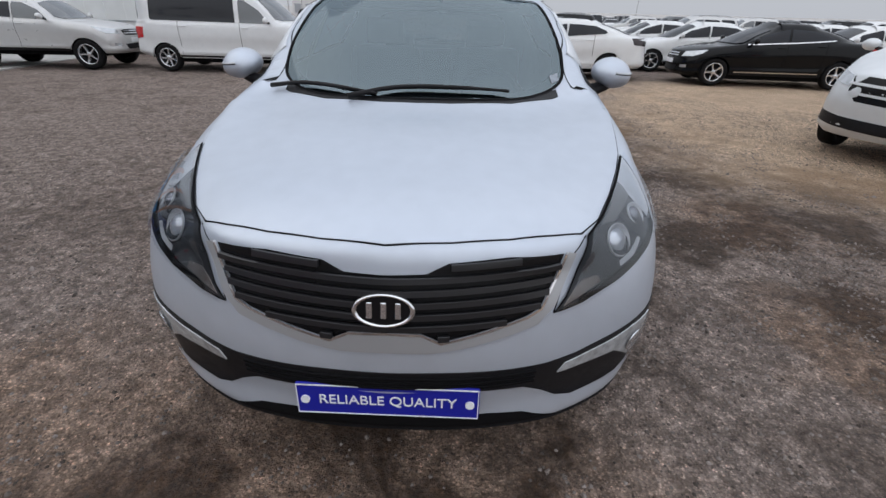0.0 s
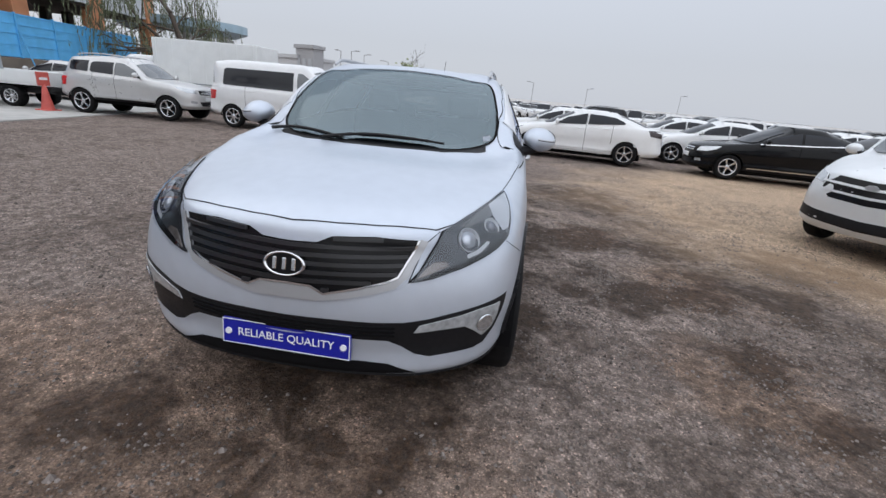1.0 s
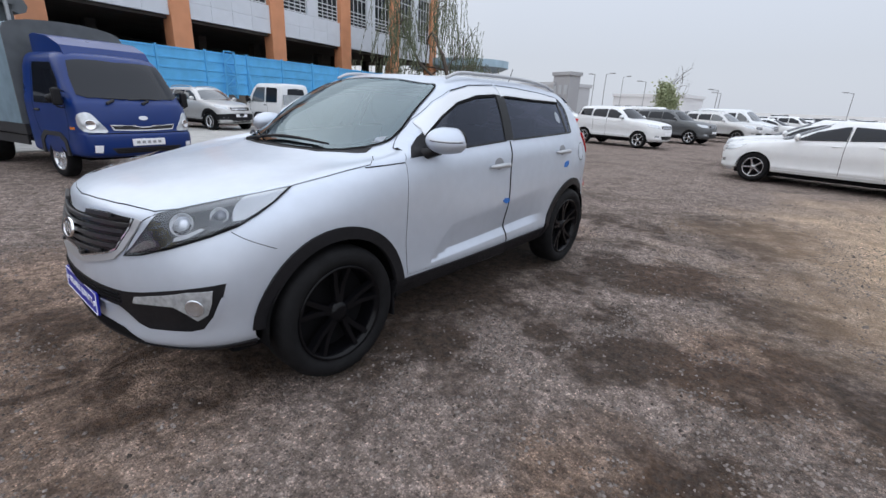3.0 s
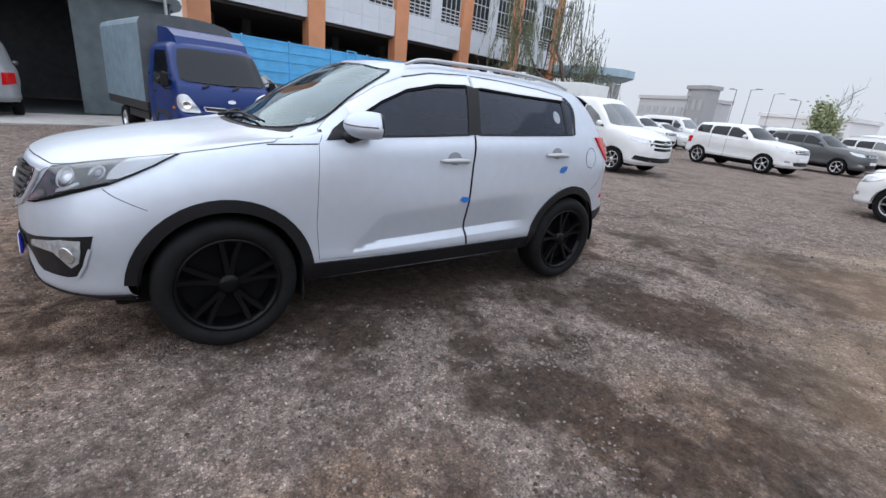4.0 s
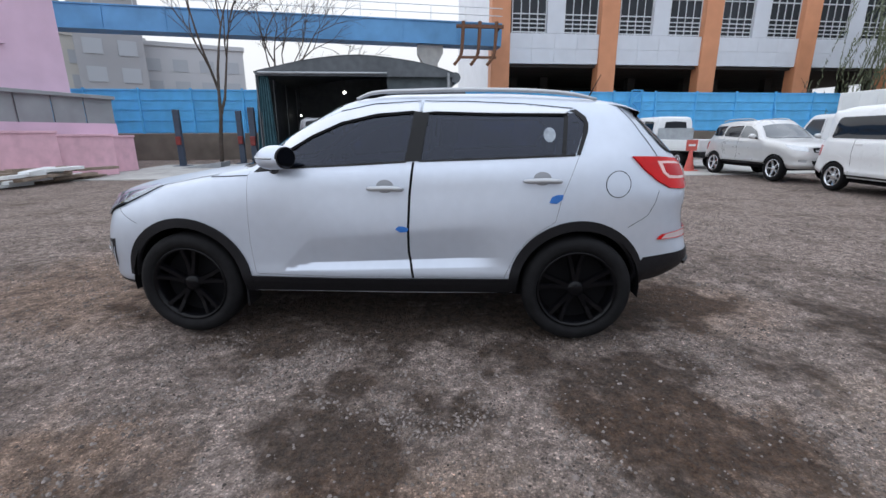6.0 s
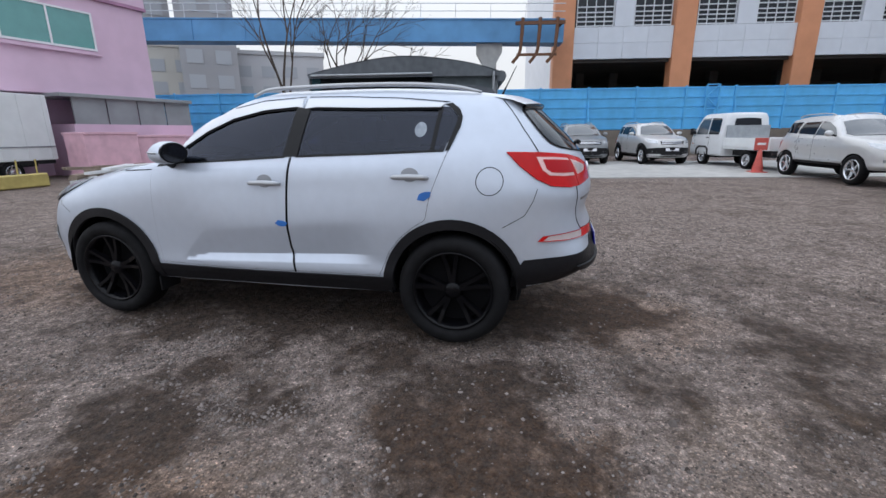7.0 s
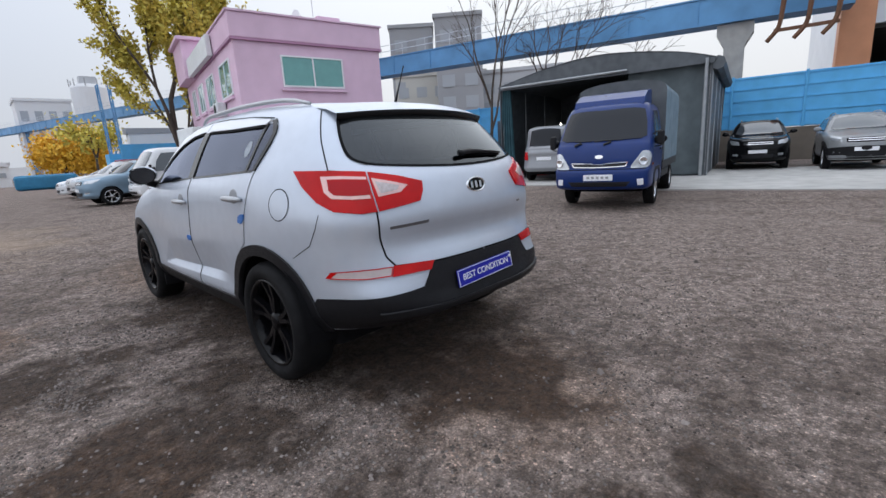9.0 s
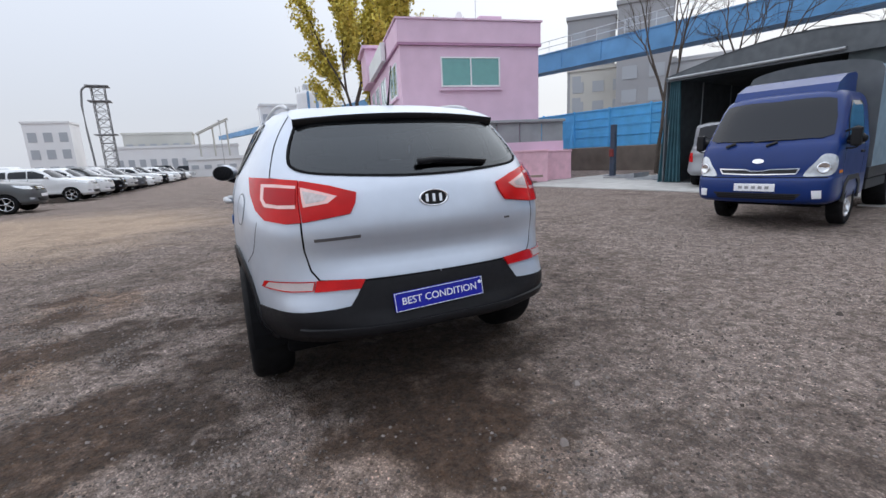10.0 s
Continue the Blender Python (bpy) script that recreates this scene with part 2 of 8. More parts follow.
def grid_mesh(G, N, flip_x):
    nv, nu = G.shape[:2]
    s = np.array([-1, 1, 1]) if flip_x else np.array([1, 1, 1])
    V = (G * s).reshape(-1, 3)
    F = []
    for i in range(nv - 1):
        for j in range(nu - 1):
            a, b, c, d = i * nu + j, i * nu + j + 1, (i + 1) * nu + j + 1, (i + 1) * nu + j
            F.append((a, d, c, b) if flip_x else (a, b, c, d))
    return V, F, (N * s).reshape(-1, 3)



def inside(poly, p):
    """Whether a 2D point lies in a polygon."""
    x, y = p
    c = False
    for (x0, y0), (x1, y1) in zip(poly, poly[1:] + poly[:1]):
        if (y0 > y) != (y1 > y) and x < (x1 - x0) * (y - y0) / (y1 - y0) + x0:
            c = not c
    return c


class Skin:
    """A closed body surface, on which panels, panes and lamps are laid."""

    def __init__(self, V, F, N, hollow=None):
        self.hollow = hollow
        self.V, self.N = np.array(V, float), np.array(N, float)
        self.T = [t for f in F for t in ((f[0], f[1], f[2]), (f[0], f[2], f[3]))]
        self.tree = BVHTree.FromPolygons([tuple(v) for v in self.V], self.T)

    def cast(self, o, d):
        loc, nor, i, _ = self.tree.ray_cast(Vector(o), Vector(d))
        if loc is None:
            tries = [self.tree.find_nearest(Vector(o) + Vector(d) * k) for k in np.arange(1, 14, .25)]
            loc, nor, i, _ = min(tries, key=lambda h: h[3])
        a, b, c = (self.V[k] for k in self.T[i])
        p = np.array(loc)
        w = np.linalg.lstsq(np.array([[*a, 1], [*b, 1], [*c, 1]]).T, np.array([*p, 1]), rcond=None)[0]
        n = sum(wk * self.N[k] for wk, k in zip(w, self.T[i]))
        if self.hollow and abs(p[0]) > .8:
            depth, gy, gz = self.hollow(p[1], p[2])
            n = n + abs(n[0]) * np.array((0, gy, gz))
            p[0] -= math.copysign(depth, p[0])
        return p, n / max(np.linalg.norm(n), 1e-9)


def plane_of(direction):
    """Maps to and from the plane across a direction from which a panel is laid on."""
    d = Vector(direction).normalized()
    a = Vector((0, 0, 1)).cross(d)
    a = a.normalized() if a.length > 0.05 else Vector((0, 1, 0)).cross(d).normalized()
    b = d.cross(a)
    return (lambda p: (Vector(p).dot(a), Vector(p).dot(b))), (lambda q: (a * q[0] + b * q[1] + d * 12, -d))


def drum_of(cx, cy, face=-1):
    """The same round an upright axis, seen from the front (-1) or the rear (1): turn and height."""
    def fwd(p):
        return (math.atan2(p[0] - cx, face * (p[1] - cy)), p[2])

    def back(q):
        d = Vector((math.sin(q[0]), face * math.cos(q[0]), 0))
        return (Vector((cx, cy, q[1])) + d * 12, -d)
    return fwd, back


def resample(ring, step, closed=True):
    out = []
    pts = ring + ring[:1] if closed else ring
    for p, q in zip(pts, pts[1:]):
        n = max(1, int(math.dist(p, q) / step))
        out += [tuple(np.array(p) + (np.array(q) - np.array(p)) * k / n) for k in range(n)]
    return out if closed else out + [pts[-1]]


def smooth_ring(ring, sub=4):
    P = [np.array(p, float) for p in ring]
    return [tuple(p) for p in catmull([P[-1], *P, P[0], P[1]], sub)[:-1]]


def panel_mesh(name, skin, ring, proj, material, lift=0.003, step=0.03, holes=(), rim=0.008, flip=False, smooth=0, creases=()):
    """A panel that follows the body inside a ring of points, with a turned-in rim; its mesh runs along the creases."""
    fwd, back = proj
    r2 = [fwd(p) for p in ring]
    if smooth:
        r2 = smooth_ring(r2, smooth)
    outer = resample(r2, step)
    rings = [outer] + [resample([fwd(p) for p in h], step) for h in holes]
    pts, edges = [], []
    for r in rings:
        k = len(pts)
        pts += r
        edges += [(k + i, k + (i + 1) % len(r)) for i in range(len(r))]
    for line in creases:
        run = [q for q in resample([fwd(p) for p in line], step, False) if inside(outer, q) and not any(inside(h, q) for h in rings[1:]) and np.min(np.sum((np.array(outer) - q) ** 2, axis=1)) > (0.3 * step) ** 2]
        k = len(pts)
        pts += run
        edges += [(k + i, k + i + 1) for i in range(len(run) - 1) if math.dist(run[i], run[i + 1]) < 2.1 * step]
    xs, ys = [p[0] for p in outer], [p[1] for p in outer]
    edge_pts = np.array(pts)
    for x in np.arange(min(xs) + step / 2, max(xs), step):
        for y in np.arange(min(ys) + step / 2, max(ys), step):
            q = (x, y)
            if inside(outer, q) and not any(inside(h, q) for h in rings[1:]) and np.min(np.sum((edge_pts - q) ** 2, axis=1)) > (0.4 * step) ** 2:
                pts.append(q)
    v2, _, tris, *_ = delaunay_2d_cdt([Vector(p) for p in pts], edges, [], 0, 1e-6)
    v2 = [tuple(v) for v in v2]
    keep = []
    for t in tris:
        c = tuple(np.mean([v2[i] for i in t], axis=0))
        if inside(outer, c) and not any(inside(h, c) for h in rings[1:]):
            keep.append(tuple(t))
    used = sorted({i for t in keep for i in t})
    ren = {o: n for n, o in enumerate(used)}
    V, N = [], []
    for i in used:
        p, n = skin.cast(*back(v2[i]))
        V.append(p + n * lift)
        N.append(n)
    F = []
    for t in keep:
        f = [ren[i] for i in t]
        a, b, c = (V[i] for i in f)
        if np.dot(np.cross(b - a, c - a), N[f[0]]) < 0:
            f.reverse()
        F.append(tuple(f))
    if rim:
        count = {}
        for f in F:
            for i in range(3):
                e = (f[i], f[(i + 1) % 3])
                count[e] = count.get(e, 0) + 1
        for a, b in list(count):
            if (b, a) not in count:
                out = np.cross(V[b] - V[a], N[a])
                out /= max(np.linalg.norm(out), 1e-9)
                k = len(V)
                V += [V[a], V[b], V[b] - N[b] * rim, V[a] - N[a] * rim]
                N += [(out + N[a]) / 1.42, (out + N[b]) / 1.42, out, out]
                F.append((k + 3, k + 2, k + 1, k))
    V, N = np.array(V), np.array(N)
    if flip:
        V, N = V * (-1, 1, 1), N * (-1, 1, 1)
        F = [tuple(reversed(f)) for f in F]
    me = mesh_of(name, V, F, material)
    me.normals_split_custom_set_from_vertices([tuple(n) for n in N])
    return me


def ribbon_mesh(name, skin, line, proj, material, width=0.006, lift=0.0012, flip=False, closed=False):
    """A narrow strip along a line on the body, as a joint or a bead."""
    fwd, back = proj
    L = resample([fwd(p) for p in line], 0.02, closed)
    V, N, F = [], [], []
    n = len(L)
    for i in range(n):
        a = np.array(L[(i - 1) % n if closed else max(i - 1, 0)])
        b = np.array(L[(i + 1) % n if closed else min(i + 1, n - 1)])
        t = (b - a) / max(np.linalg.norm(b - a), 1e-9)
        s = np.array([-t[1], t[0]]) * width / 2
        for q in (np.array(L[i]) + s, np.array(L[i]) - s):
            p, m = skin.cast(*back(tuple(q)))
            V.append(p + m * lift)
            N.append(m)
    for i in range(n if closed else n - 1):
        j = (i + 1) % n
        f = (2 * i, 2 * i + 1, 2 * j + 1, 2 * j)
        a, b, c = (V[k] for k in f[:3])
        F.append(f if np.dot(np.cross(b - a, c - a), N[f[0]]) > 0 else f[::-1])
    V, N = np.array(V), np.array(N)
    if flip:
        V, N = V * (-1, 1, 1), N * (-1, 1, 1)
        F = [tuple(reversed(f)) for f in F]
    me = mesh_of(name, V, F, material)
    me.normals_split_custom_set_from_vertices([tuple(m) for m in N])
    return me


def tube(pts, r, seg=10, sub=4):
    """A round bar along a line of points; r is one radius, or one for each point."""
    P = [np.array(p, float) for p in pts]
    C = catmull([2 * P[0] - P[1], *P, 2 * P[-1] - P[-2]], sub) if sub > 1 else np.array(P)
    R = np.interp(np.linspace(0, 1, len(C)), np.linspace(0, 1, len(P)), r if isinstance(r, (list, tuple)) else [r] * len(P))
    bm = bmesh.new()
    rings = []
    for i, c in enumerate(C):
        d = Vector(C[min(i + 1, len(C) - 1)] - C[max(i - 1, 0)]).normalized()
        q = d.to_track_quat("Z", "Y")
        rings.append([bm.verts.new(Vector(c) + q @ Vector((math.cos(2 * math.pi * k / seg) * R[i], math.sin(2 * math.pi * k / seg) * R[i], 0))) for k in range(seg)])
    for a, b in zip(rings, rings[1:]):
        for k in range(seg):
            bm.faces.new((a[k], a[(k + 1) % seg], b[(k + 1) % seg], b[k]))
    bm.faces.new(rings[0][::-1])
    bm.faces.new(rings[-1])
    return bm


def lathe(profile, seg=48, axis="X"):
    """A turned shape: profile of (along, radius) round the axis X or Z."""
    bm = bmesh.new()
    rings = []
    for a, r in profile:
        rings.append([bm.verts.new((a, math.cos(2 * math.pi * k / seg) * r, math.sin(2 * math.pi * k / seg) * r) if axis == "X" else (math.cos(2 * math.pi * k / seg) * r, math.sin(2 * math.pi * k / seg) * r, a)) for k in range(seg)])
    for a, b in zip(rings, rings[1:]):
        for k in range(seg):
            bm.faces.new((a[k], a[(k + 1) % seg], b[(k + 1) % seg], b[k]))
    bmesh.ops.recalc_face_normals(bm, faces=bm.faces)
    return bm


def prism(ring, depth, m=None):
    """A flat outline of (x, z) with depth along y, from 0 to depth."""
    bm = bmesh.new()
    a = [bm.verts.new((x, 0, z)) for x, z in ring]
    b = [bm.verts.new((x, depth, z)) for x, z in ring]
    n = len(ring)
    bm.faces.new(a)
    bm.faces.new(b[::-1])
    for i in range(n):
        bm.faces.new((a[i], b[i], b[(i + 1) % n], a[(i + 1) % n]))
    bmesh.ops.recalc_face_normals(bm, faces=bm.faces)
    if m is not None:
        bm.transform(m)
    return bm


def join_bm(*bms):
    out = bmesh.new()
    for b in bms:
        me = bpy.data.meshes.new("tmp")
        b.to_mesh(me)
        b.free()
        out.from_mesh(me)
        bpy.data.meshes.remove(me)
    return out


def letters(text, size, material, parent, m, depth=0.001):
    """Raised writing as one mesh."""
    cu = bpy.data.curves.new("writing", "FONT")
    cu.body, cu.size, cu.extrude = text, size, depth
    cu.align_x, cu.align_y = "CENTER", "CENTER"
    tmp = new("writing", cu)
    me = bpy.data.meshes.new_from_object(tmp.evaluated_get(bpy.context.evaluated_depsgraph_get()))
    bpy.data.objects.remove(tmp)
    bpy.data.curves.remove(cu)
    me.materials.clear()
    me.materials.append(material)
    return part("writing", me, material, parent, "", m)


# ---- the silver sport utility car ----
def ys(pts, x=0.9):
    return [(x, y, z) for y, z in pts]


SIDE = plane_of((1, 0, 0))
BODY_G, BODY_N = loft_body(LEVELS, 14, 6)
ALL = [grid_mesh(BODY_G, BODY_N, fl) for fl in (False, True)]
skin = Skin(np.concatenate([ALL[0][0], ALL[1][0]]), ALL[0][1] + [tuple(i + len(ALL[0][0]) for i in f) for f in ALL[1][1]], np.concatenate([ALL[0][2], ALL[1][2]]), door_hollow)
FW, RW, WZ = 0.905, 3.535, 0.357

W_FRONT = [(1.66, 1.145), (2.05, 1.163), (2.425, 1.184), (2.455, 1.35), (2.475, 1.487), (2.22, 1.475), (1.99, 1.425), (1.78, 1.345), (1.62, 1.255)]
W_REAR = [(2.505, 1.187), (3.0, 1.203), (3.48, 1.222), (3.535, 1.36), (3.545, 1.42), (3.49, 1.478), (3.0, 1.488), (2.55, 1.491), (2.53, 1.35)]
SCREEN = [(0, 1.115, 1.135), (.25, 1.13, 1.138), (.448, 1.187, 1.14), (.597, 1.316, 1.157), (.675, 1.44, 1.19), (.69, 1.54, 1.245), (.66, 1.743, 1.39), (.605, 1.93, 1.505), (.57, 1.955, 1.53), (.4, 1.905, 1.55), (.2, 1.882, 1.563), (0, 1.876, 1.568)]
BACKLITE = [(0, 4.31, 1.192), (.19, 4.30, 1.195), (.39, 4.26, 1.208), (.56, 4.19, 1.232), (.63, 4.11, 1.265), (.632, 4.06, 1.32), (.59, 3.97, 1.43), (.55, 3.92, 1.475), (.3, 3.975, 1.49), (0, 4.0, 1.497)]


def mirrored(half):
    return half + [(-x, y, z) for x, y, z in reversed(half) if x > 1e-6]


GLASS_RINGS = [(ys(W_FRONT), SIDE, 1), (ys(W_REAR), SIDE, 1), (smooth_ring(mirrored(SCREEN), 3), plane_of((0, -0.5, 0.86)), 0), (smooth_ring(mirrored(BACKLITE), 3), plane_of((0, 0.8, 0.6)), 0)]


def tinted_glass(name, tint, rough=0.02, ior=1.6, shine=(.9, .95, 1.0)):
    m = bpy.data.materials.new(name)
    m.use_nodes = True
    nt = m.node_tree
    nt.nodes.clear()
    o = nt.nodes.new("ShaderNodeOutputMaterial")
    mix = nt.nodes.new("ShaderNodeMixShader")
    tr = nt.nodes.new("ShaderNodeBsdfTransparent")
    gl = nt.nodes.new("ShaderNodeBsdfGlossy")
    fr = nt.nodes.new("ShaderNodeFresnel")
    fr.inputs[0].default_value = ior
    tr.inputs[0].default_value = (*tint, 1)
    gl.inputs["Color"].default_value = (*shine, 1)
    gl.inputs["Roughness"].default_value = rough
    nt.links.new(fr.outputs[0], mix.inputs[0])
    nt.links.new(tr.outputs[0], mix.inputs[1])
    nt.links.new(gl.outputs[0], mix.inputs[2])
    nt.links.new(mix.outputs[0], o.inputs[0])
    return m


GLASS_SIDE = tinted_glass("tinted_side_glass", (.07, .08, .15), .02, 1.52, (.76, .82, 1.0))
GLASS_FRONT = tinted_glass("green_windscreen_glass", (.34, .46, .49), .02, 2.3, (.78, .93, 1.0))
GLASS_BACK = tinted_glass("tinted_rear_glass", (.07, .08, .10), .02, 1.6)
GLASS_LAMP = tinted_glass("clear_lamp_cover", (.92, .93, .95))
GLOSS_BLACK = mat("gloss_black", (.006, .006, .007), .22, spec=.22)
CHROME = mat("chrome", (.75, .75, .77), .08, 1.0)
SATIN = mat("satin_silver_plastic", (.42, .43, .45), .35, .5)
LAMP_DARK = mat("lamp_housing", (.075, .08, .09), .24, .5, grain=.5, grain_scale=9)
LAMP_BRIGHT = mat("lamp_reflector", (.66, .68, .71), .16, .85, grain=.25, grain_scale=45, bump=.15, bump_scale=60)
RED_LENS = mat("red_lamp_lens", (.54, .007, .008), .12, 0, 0, spec=.22, grain=.4, grain_scale=9)
RED_DEEP = mat("deep_red_lens", (.36, .004, .008), .15, 0, 0, spec=.22)
PINK_LENS = mat("clear_lens_over_red", (.74, .46, .43), .15, .2, .6, grain=.2, grain_scale=60)
CABIN = mat("dark_cabin_cloth", (.035, .036, .04), .85, grain=.3, grain_scale=40)
PLATE_BLUE = mat("plate_blue", (.012, .016, .30), .45, spec=.25)
PLATE_WHITE = mat("plate_white", (.82, .83, .86), .4)
TAPE_BLUE = mat("blue_tape", (.02, .14, .46), .5, grain=.3, grain_scale=60)
VISOR = mat("silver_window_visor", (.62, .64, .67), .3, .3, .6)
STICKER = mat("paper_sticker", (.30, .34, .39), .5, grain=.5, grain_scale=45)

car = thing("sport_utility_car", "silver five-door sport utility car with black wheels on gravel", "car")
FRONT_DRUM, REAR_DRUM = drum_of(0, 1.3), drum_of(0, 3.3, 1)


def add(name, ring, proj, material, parent=None, label="", both=True, **kw):
    """A panel of the silver car, and its mirror image on the other side."""
    made = []
    for fl in ((False, True) if both else (False,)):
        made.append(part(name, panel_mesh(name, skin, ring, proj, material, flip=fl, **kw), material, parent or car, label))
    return made


def seam(line, proj, both=True, width=.006, name="panel_gap", material=None, lift=.0012, closed=False, parent=None):
    for fl in ((False, True) if both else (False,)):
        part(name, ribbon_mesh(name, skin, line, proj, material or SHELL, width, lift, fl, closed), None, parent or car)


# painted shell with wheel openings and window openings
shell_bm = bmesh.new()
for V, F, N in ALL:
    vs = [shell_bm.verts.new(v) for v in V]
    for f in F:
        c = np.mean([V[i] for i in f], axis=0)
        if abs(c[0]) > .8 and 1.5 < c[1] < 3.04 and .455 < c[2] < .83:
            continue
        if abs(c[0]) > .5 and c[2] < .85 and min(math.hypot(c[1] - FW, c[2] - WZ), math.hypot(c[1] - RW, c[2] - WZ)) < .421:
            continue
        ins = 0
        for ring, (fwd, _), sided in GLASS_RINGS if c[2] > 1.08 else ():
            if sided and abs(c[0]) < .55 or not sided and abs(c[0]) > .75:
                continue
            if not sided and ((c[1] > 3) != (ring[0][1] > 3)):
                continue
            r2 = [fwd(p) for p in ring]
            k = [inside(r2, fwd((abs(V[i][0]) if sided else V[i][0], V[i][1], V[i][2]))) for i in f]
            ins = max(ins, 2 if all(k) or sided and any(k) else 1 if any(k) else 0)
        if ins == 2:
            continue
        if len({tuple(np.round(V[i], 6)) for i in f}) < 4:
            continue
        face = shell_bm.faces.new([vs[i] for i in f])
        face.smooth = True
normals = [tuple(n) for _, _, NN in ALL for n in NN]
body_me = bpy.data.meshes.new("body")
shell_bm.to_mesh(body_me)
shell_bm.free()
body_me.materials.append(SILVER)
body_me.normals_split_custom_set_from_vertices(normals)
part("body", body_me, None, car)
part("underbody", box(-.74, .74, .40, 3.95, .25, .42, .04), SHELL, car)

# bonnet
HOOD = [(0, .113, .942), (.17, .13, .946), (.32, .162, .945), (.446, .204, .941), (.53, .241, .931), (.593, .314, .944), (.659, .448, .973), (.724, .607, 1.0), (.769, .74, 1.024), (.801, .896, 1.053), (.834, 1.095, 1.09), (.842, 1.165, 1.095), (.79, 1.225, 1.13), (.70, 1.30, 1.13), (.61, 1.25, 1.13), (.41, 1.125, 1.13), (.144, 1.08, 1.12), (0, 1.075, 1.12)]
add("bonnet", mirrored(HOOD), plane_of((0, -.15, 1)), SILVER, both=False, lift=.004, step=.04)
seam(HOOD[:12], plane_of((0, -.2, 1)), width=.008)
seam(ys([(1.125, 1.087), (1.17, 1.089), (1.28, 1.094), (1.385, 1.099)]), SIDE, width=.006)
seam(HOOD[11:16] + [(.144, 1.08, 1.12), (0, 1.075, 1.12)], plane_of((0, -.2, 1)), width=.008)
add("cowl", mirrored([(0, 1.085, 1.12), (.144, 1.09, 1.12), (.41, 1.135, 1.13), (.61, 1.26, 1.14), (.645, 1.30, 1.145), (.64, 1.35, 1.165), (.597, 1.316, 1.157), (.448, 1.187, 1.14), (.25, 1.13, 1.14), (0, 1.115, 1.135)]), plane_of((0, -.5, .86)), TRIM, both=False, lift=.003)

# glass: black bands and panes
def inset(ring, proj, d):
    fwd, back = proj
    r2 = [fwd(p) for p in ring]
    cx, cy = np.mean(r2, axis=0)
    out = []
    for x, y in r2:
        l = math.hypot(x - cx, y - cy)
        out.append((x - (x - cx) / l * d, y - (y - cy) / l * d))
    return [tuple(skin.cast(*back(q))[0]) for q in out]


for ring, proj, sided in GLASS_RINGS:
    name = "side_window" if sided else "windscreen" if ring[0][1] < 3 else "rear_window"
    g = GLASS_FRONT if name == "windscreen" else GLASS_SIDE if sided else GLASS_BACK
    for ob in add(name, ring, proj, g, both=bool(sided), lift=.003, step=.05, rim=0, label="clear greenish glass" if g is GLASS_FRONT else "dark tinted glass"):
        ob.visible_shadow = False
    add("window_band", ring, proj, GLOSS_BLACK, both=bool(sided), lift=.0016, step=.03, holes=[inset(ring, proj, .03 if sided else .055)], rim=0)
for ring, proj, sided in GLASS_RINGS[2:]:
    seam(ring, proj, both=False, width=.013, name="window_seal", lift=.006, closed=True)
add("centre_pillar", ys([(2.415, 1.184), (2.518, 1.188), (2.542, 1.35), (2.565, 1.492), (2.465, 1.488), (2.445, 1.35)]), SIDE, GLOSS_BLACK, lift=.010)
add("mirror_corner", ys([(1.43, 1.118), (1.55, 1.128), (1.66, 1.146), (1.625, 1.257), (1.56, 1.225), (1.49, 1.175)]), SIDE, TRIM, lift=.006)
add("rear_window_frame", ys([(3.485, 1.222), (3.51, 1.224), (3.565, 1.36), (3.572, 1.415), (3.556, 1.455), (3.50, 1.50), (3.46, 1.49), (3.49, 1.479), (3.545, 1.42), (3.535, 1.36)]), SIDE, GLOSS_BLACK, lift=.008)
add("quarter_window_bar", ys([(3.395, 1.219), (3.42, 1.22), (3.45, 1.48), (3.425, 1.481)]), SIDE, GLOSS_BLACK, lift=.007)
seam([(1.0, y, z) for y, z in W_FRONT[:3]], SIDE, width=.012, name="belt_strip", material=GLOSS_BLACK, lift=.006)
seam([(1.0, y, z) for y, z in W_REAR[:3]], SIDE, width=.012, name="belt_strip", material=GLOSS_BLACK, lift=.006)

# doors with window openings
DOOR_F = [(1.39, 1.10), (1.377, .89), (1.37, .66), (1.387, .445), (1.94, .432), (2.455, .437), (2.427, .60), (2.43, .765), (2.442, .98), (2.466, 1.175), (2.487, 1.35), (2.512, 1.552), (2.2, 1.543), (1.98, 1.50), (1.80, 1.428), (1.62, 1.322), (1.50, 1.225), (1.43, 1.16)]
DOOR_R = [(2.475, 1.175), (2.452, .98), (2.44, .765), (2.437, .60), (2.465, .437), (3.06, .443), (3.085, .50), (3.13, .60), (3.20, .69), (3.29, .765), (3.37, .815), (3.40, .96), (3.50, 1.215), (3.565, 1.37), (3.57, 1.42), (3.545, 1.47), (3.49, 1.503), (3.2, 1.528), (2.8, 1.546), (2.522, 1.553), (2.497, 1.35)]
HOLLOW = []
for e in (-.006, 0, .006):
    HOLLOW.append([(.9, y, .69 + .088 * (y - 1.8) + 1.5 * e) for y in (1.80, 3.10)])
    HOLLOW.append([(.9, 1.56 + u + e, .47 + u - e) for u in (.0, .21)])
    HOLLOW.append([(.9, y, (.15 * (.69 + .088 * (y - 1.8)) + .55 * (.466 + .03 * (y - 1.55))) / .70 + .6 * e) for y in (1.66, 3.10)])
    HOLLOW.append([(.9, y, .466 + .03 * (y - 1.55) + .6 * e) for y in (1.60, 3.10)])
doors = {}
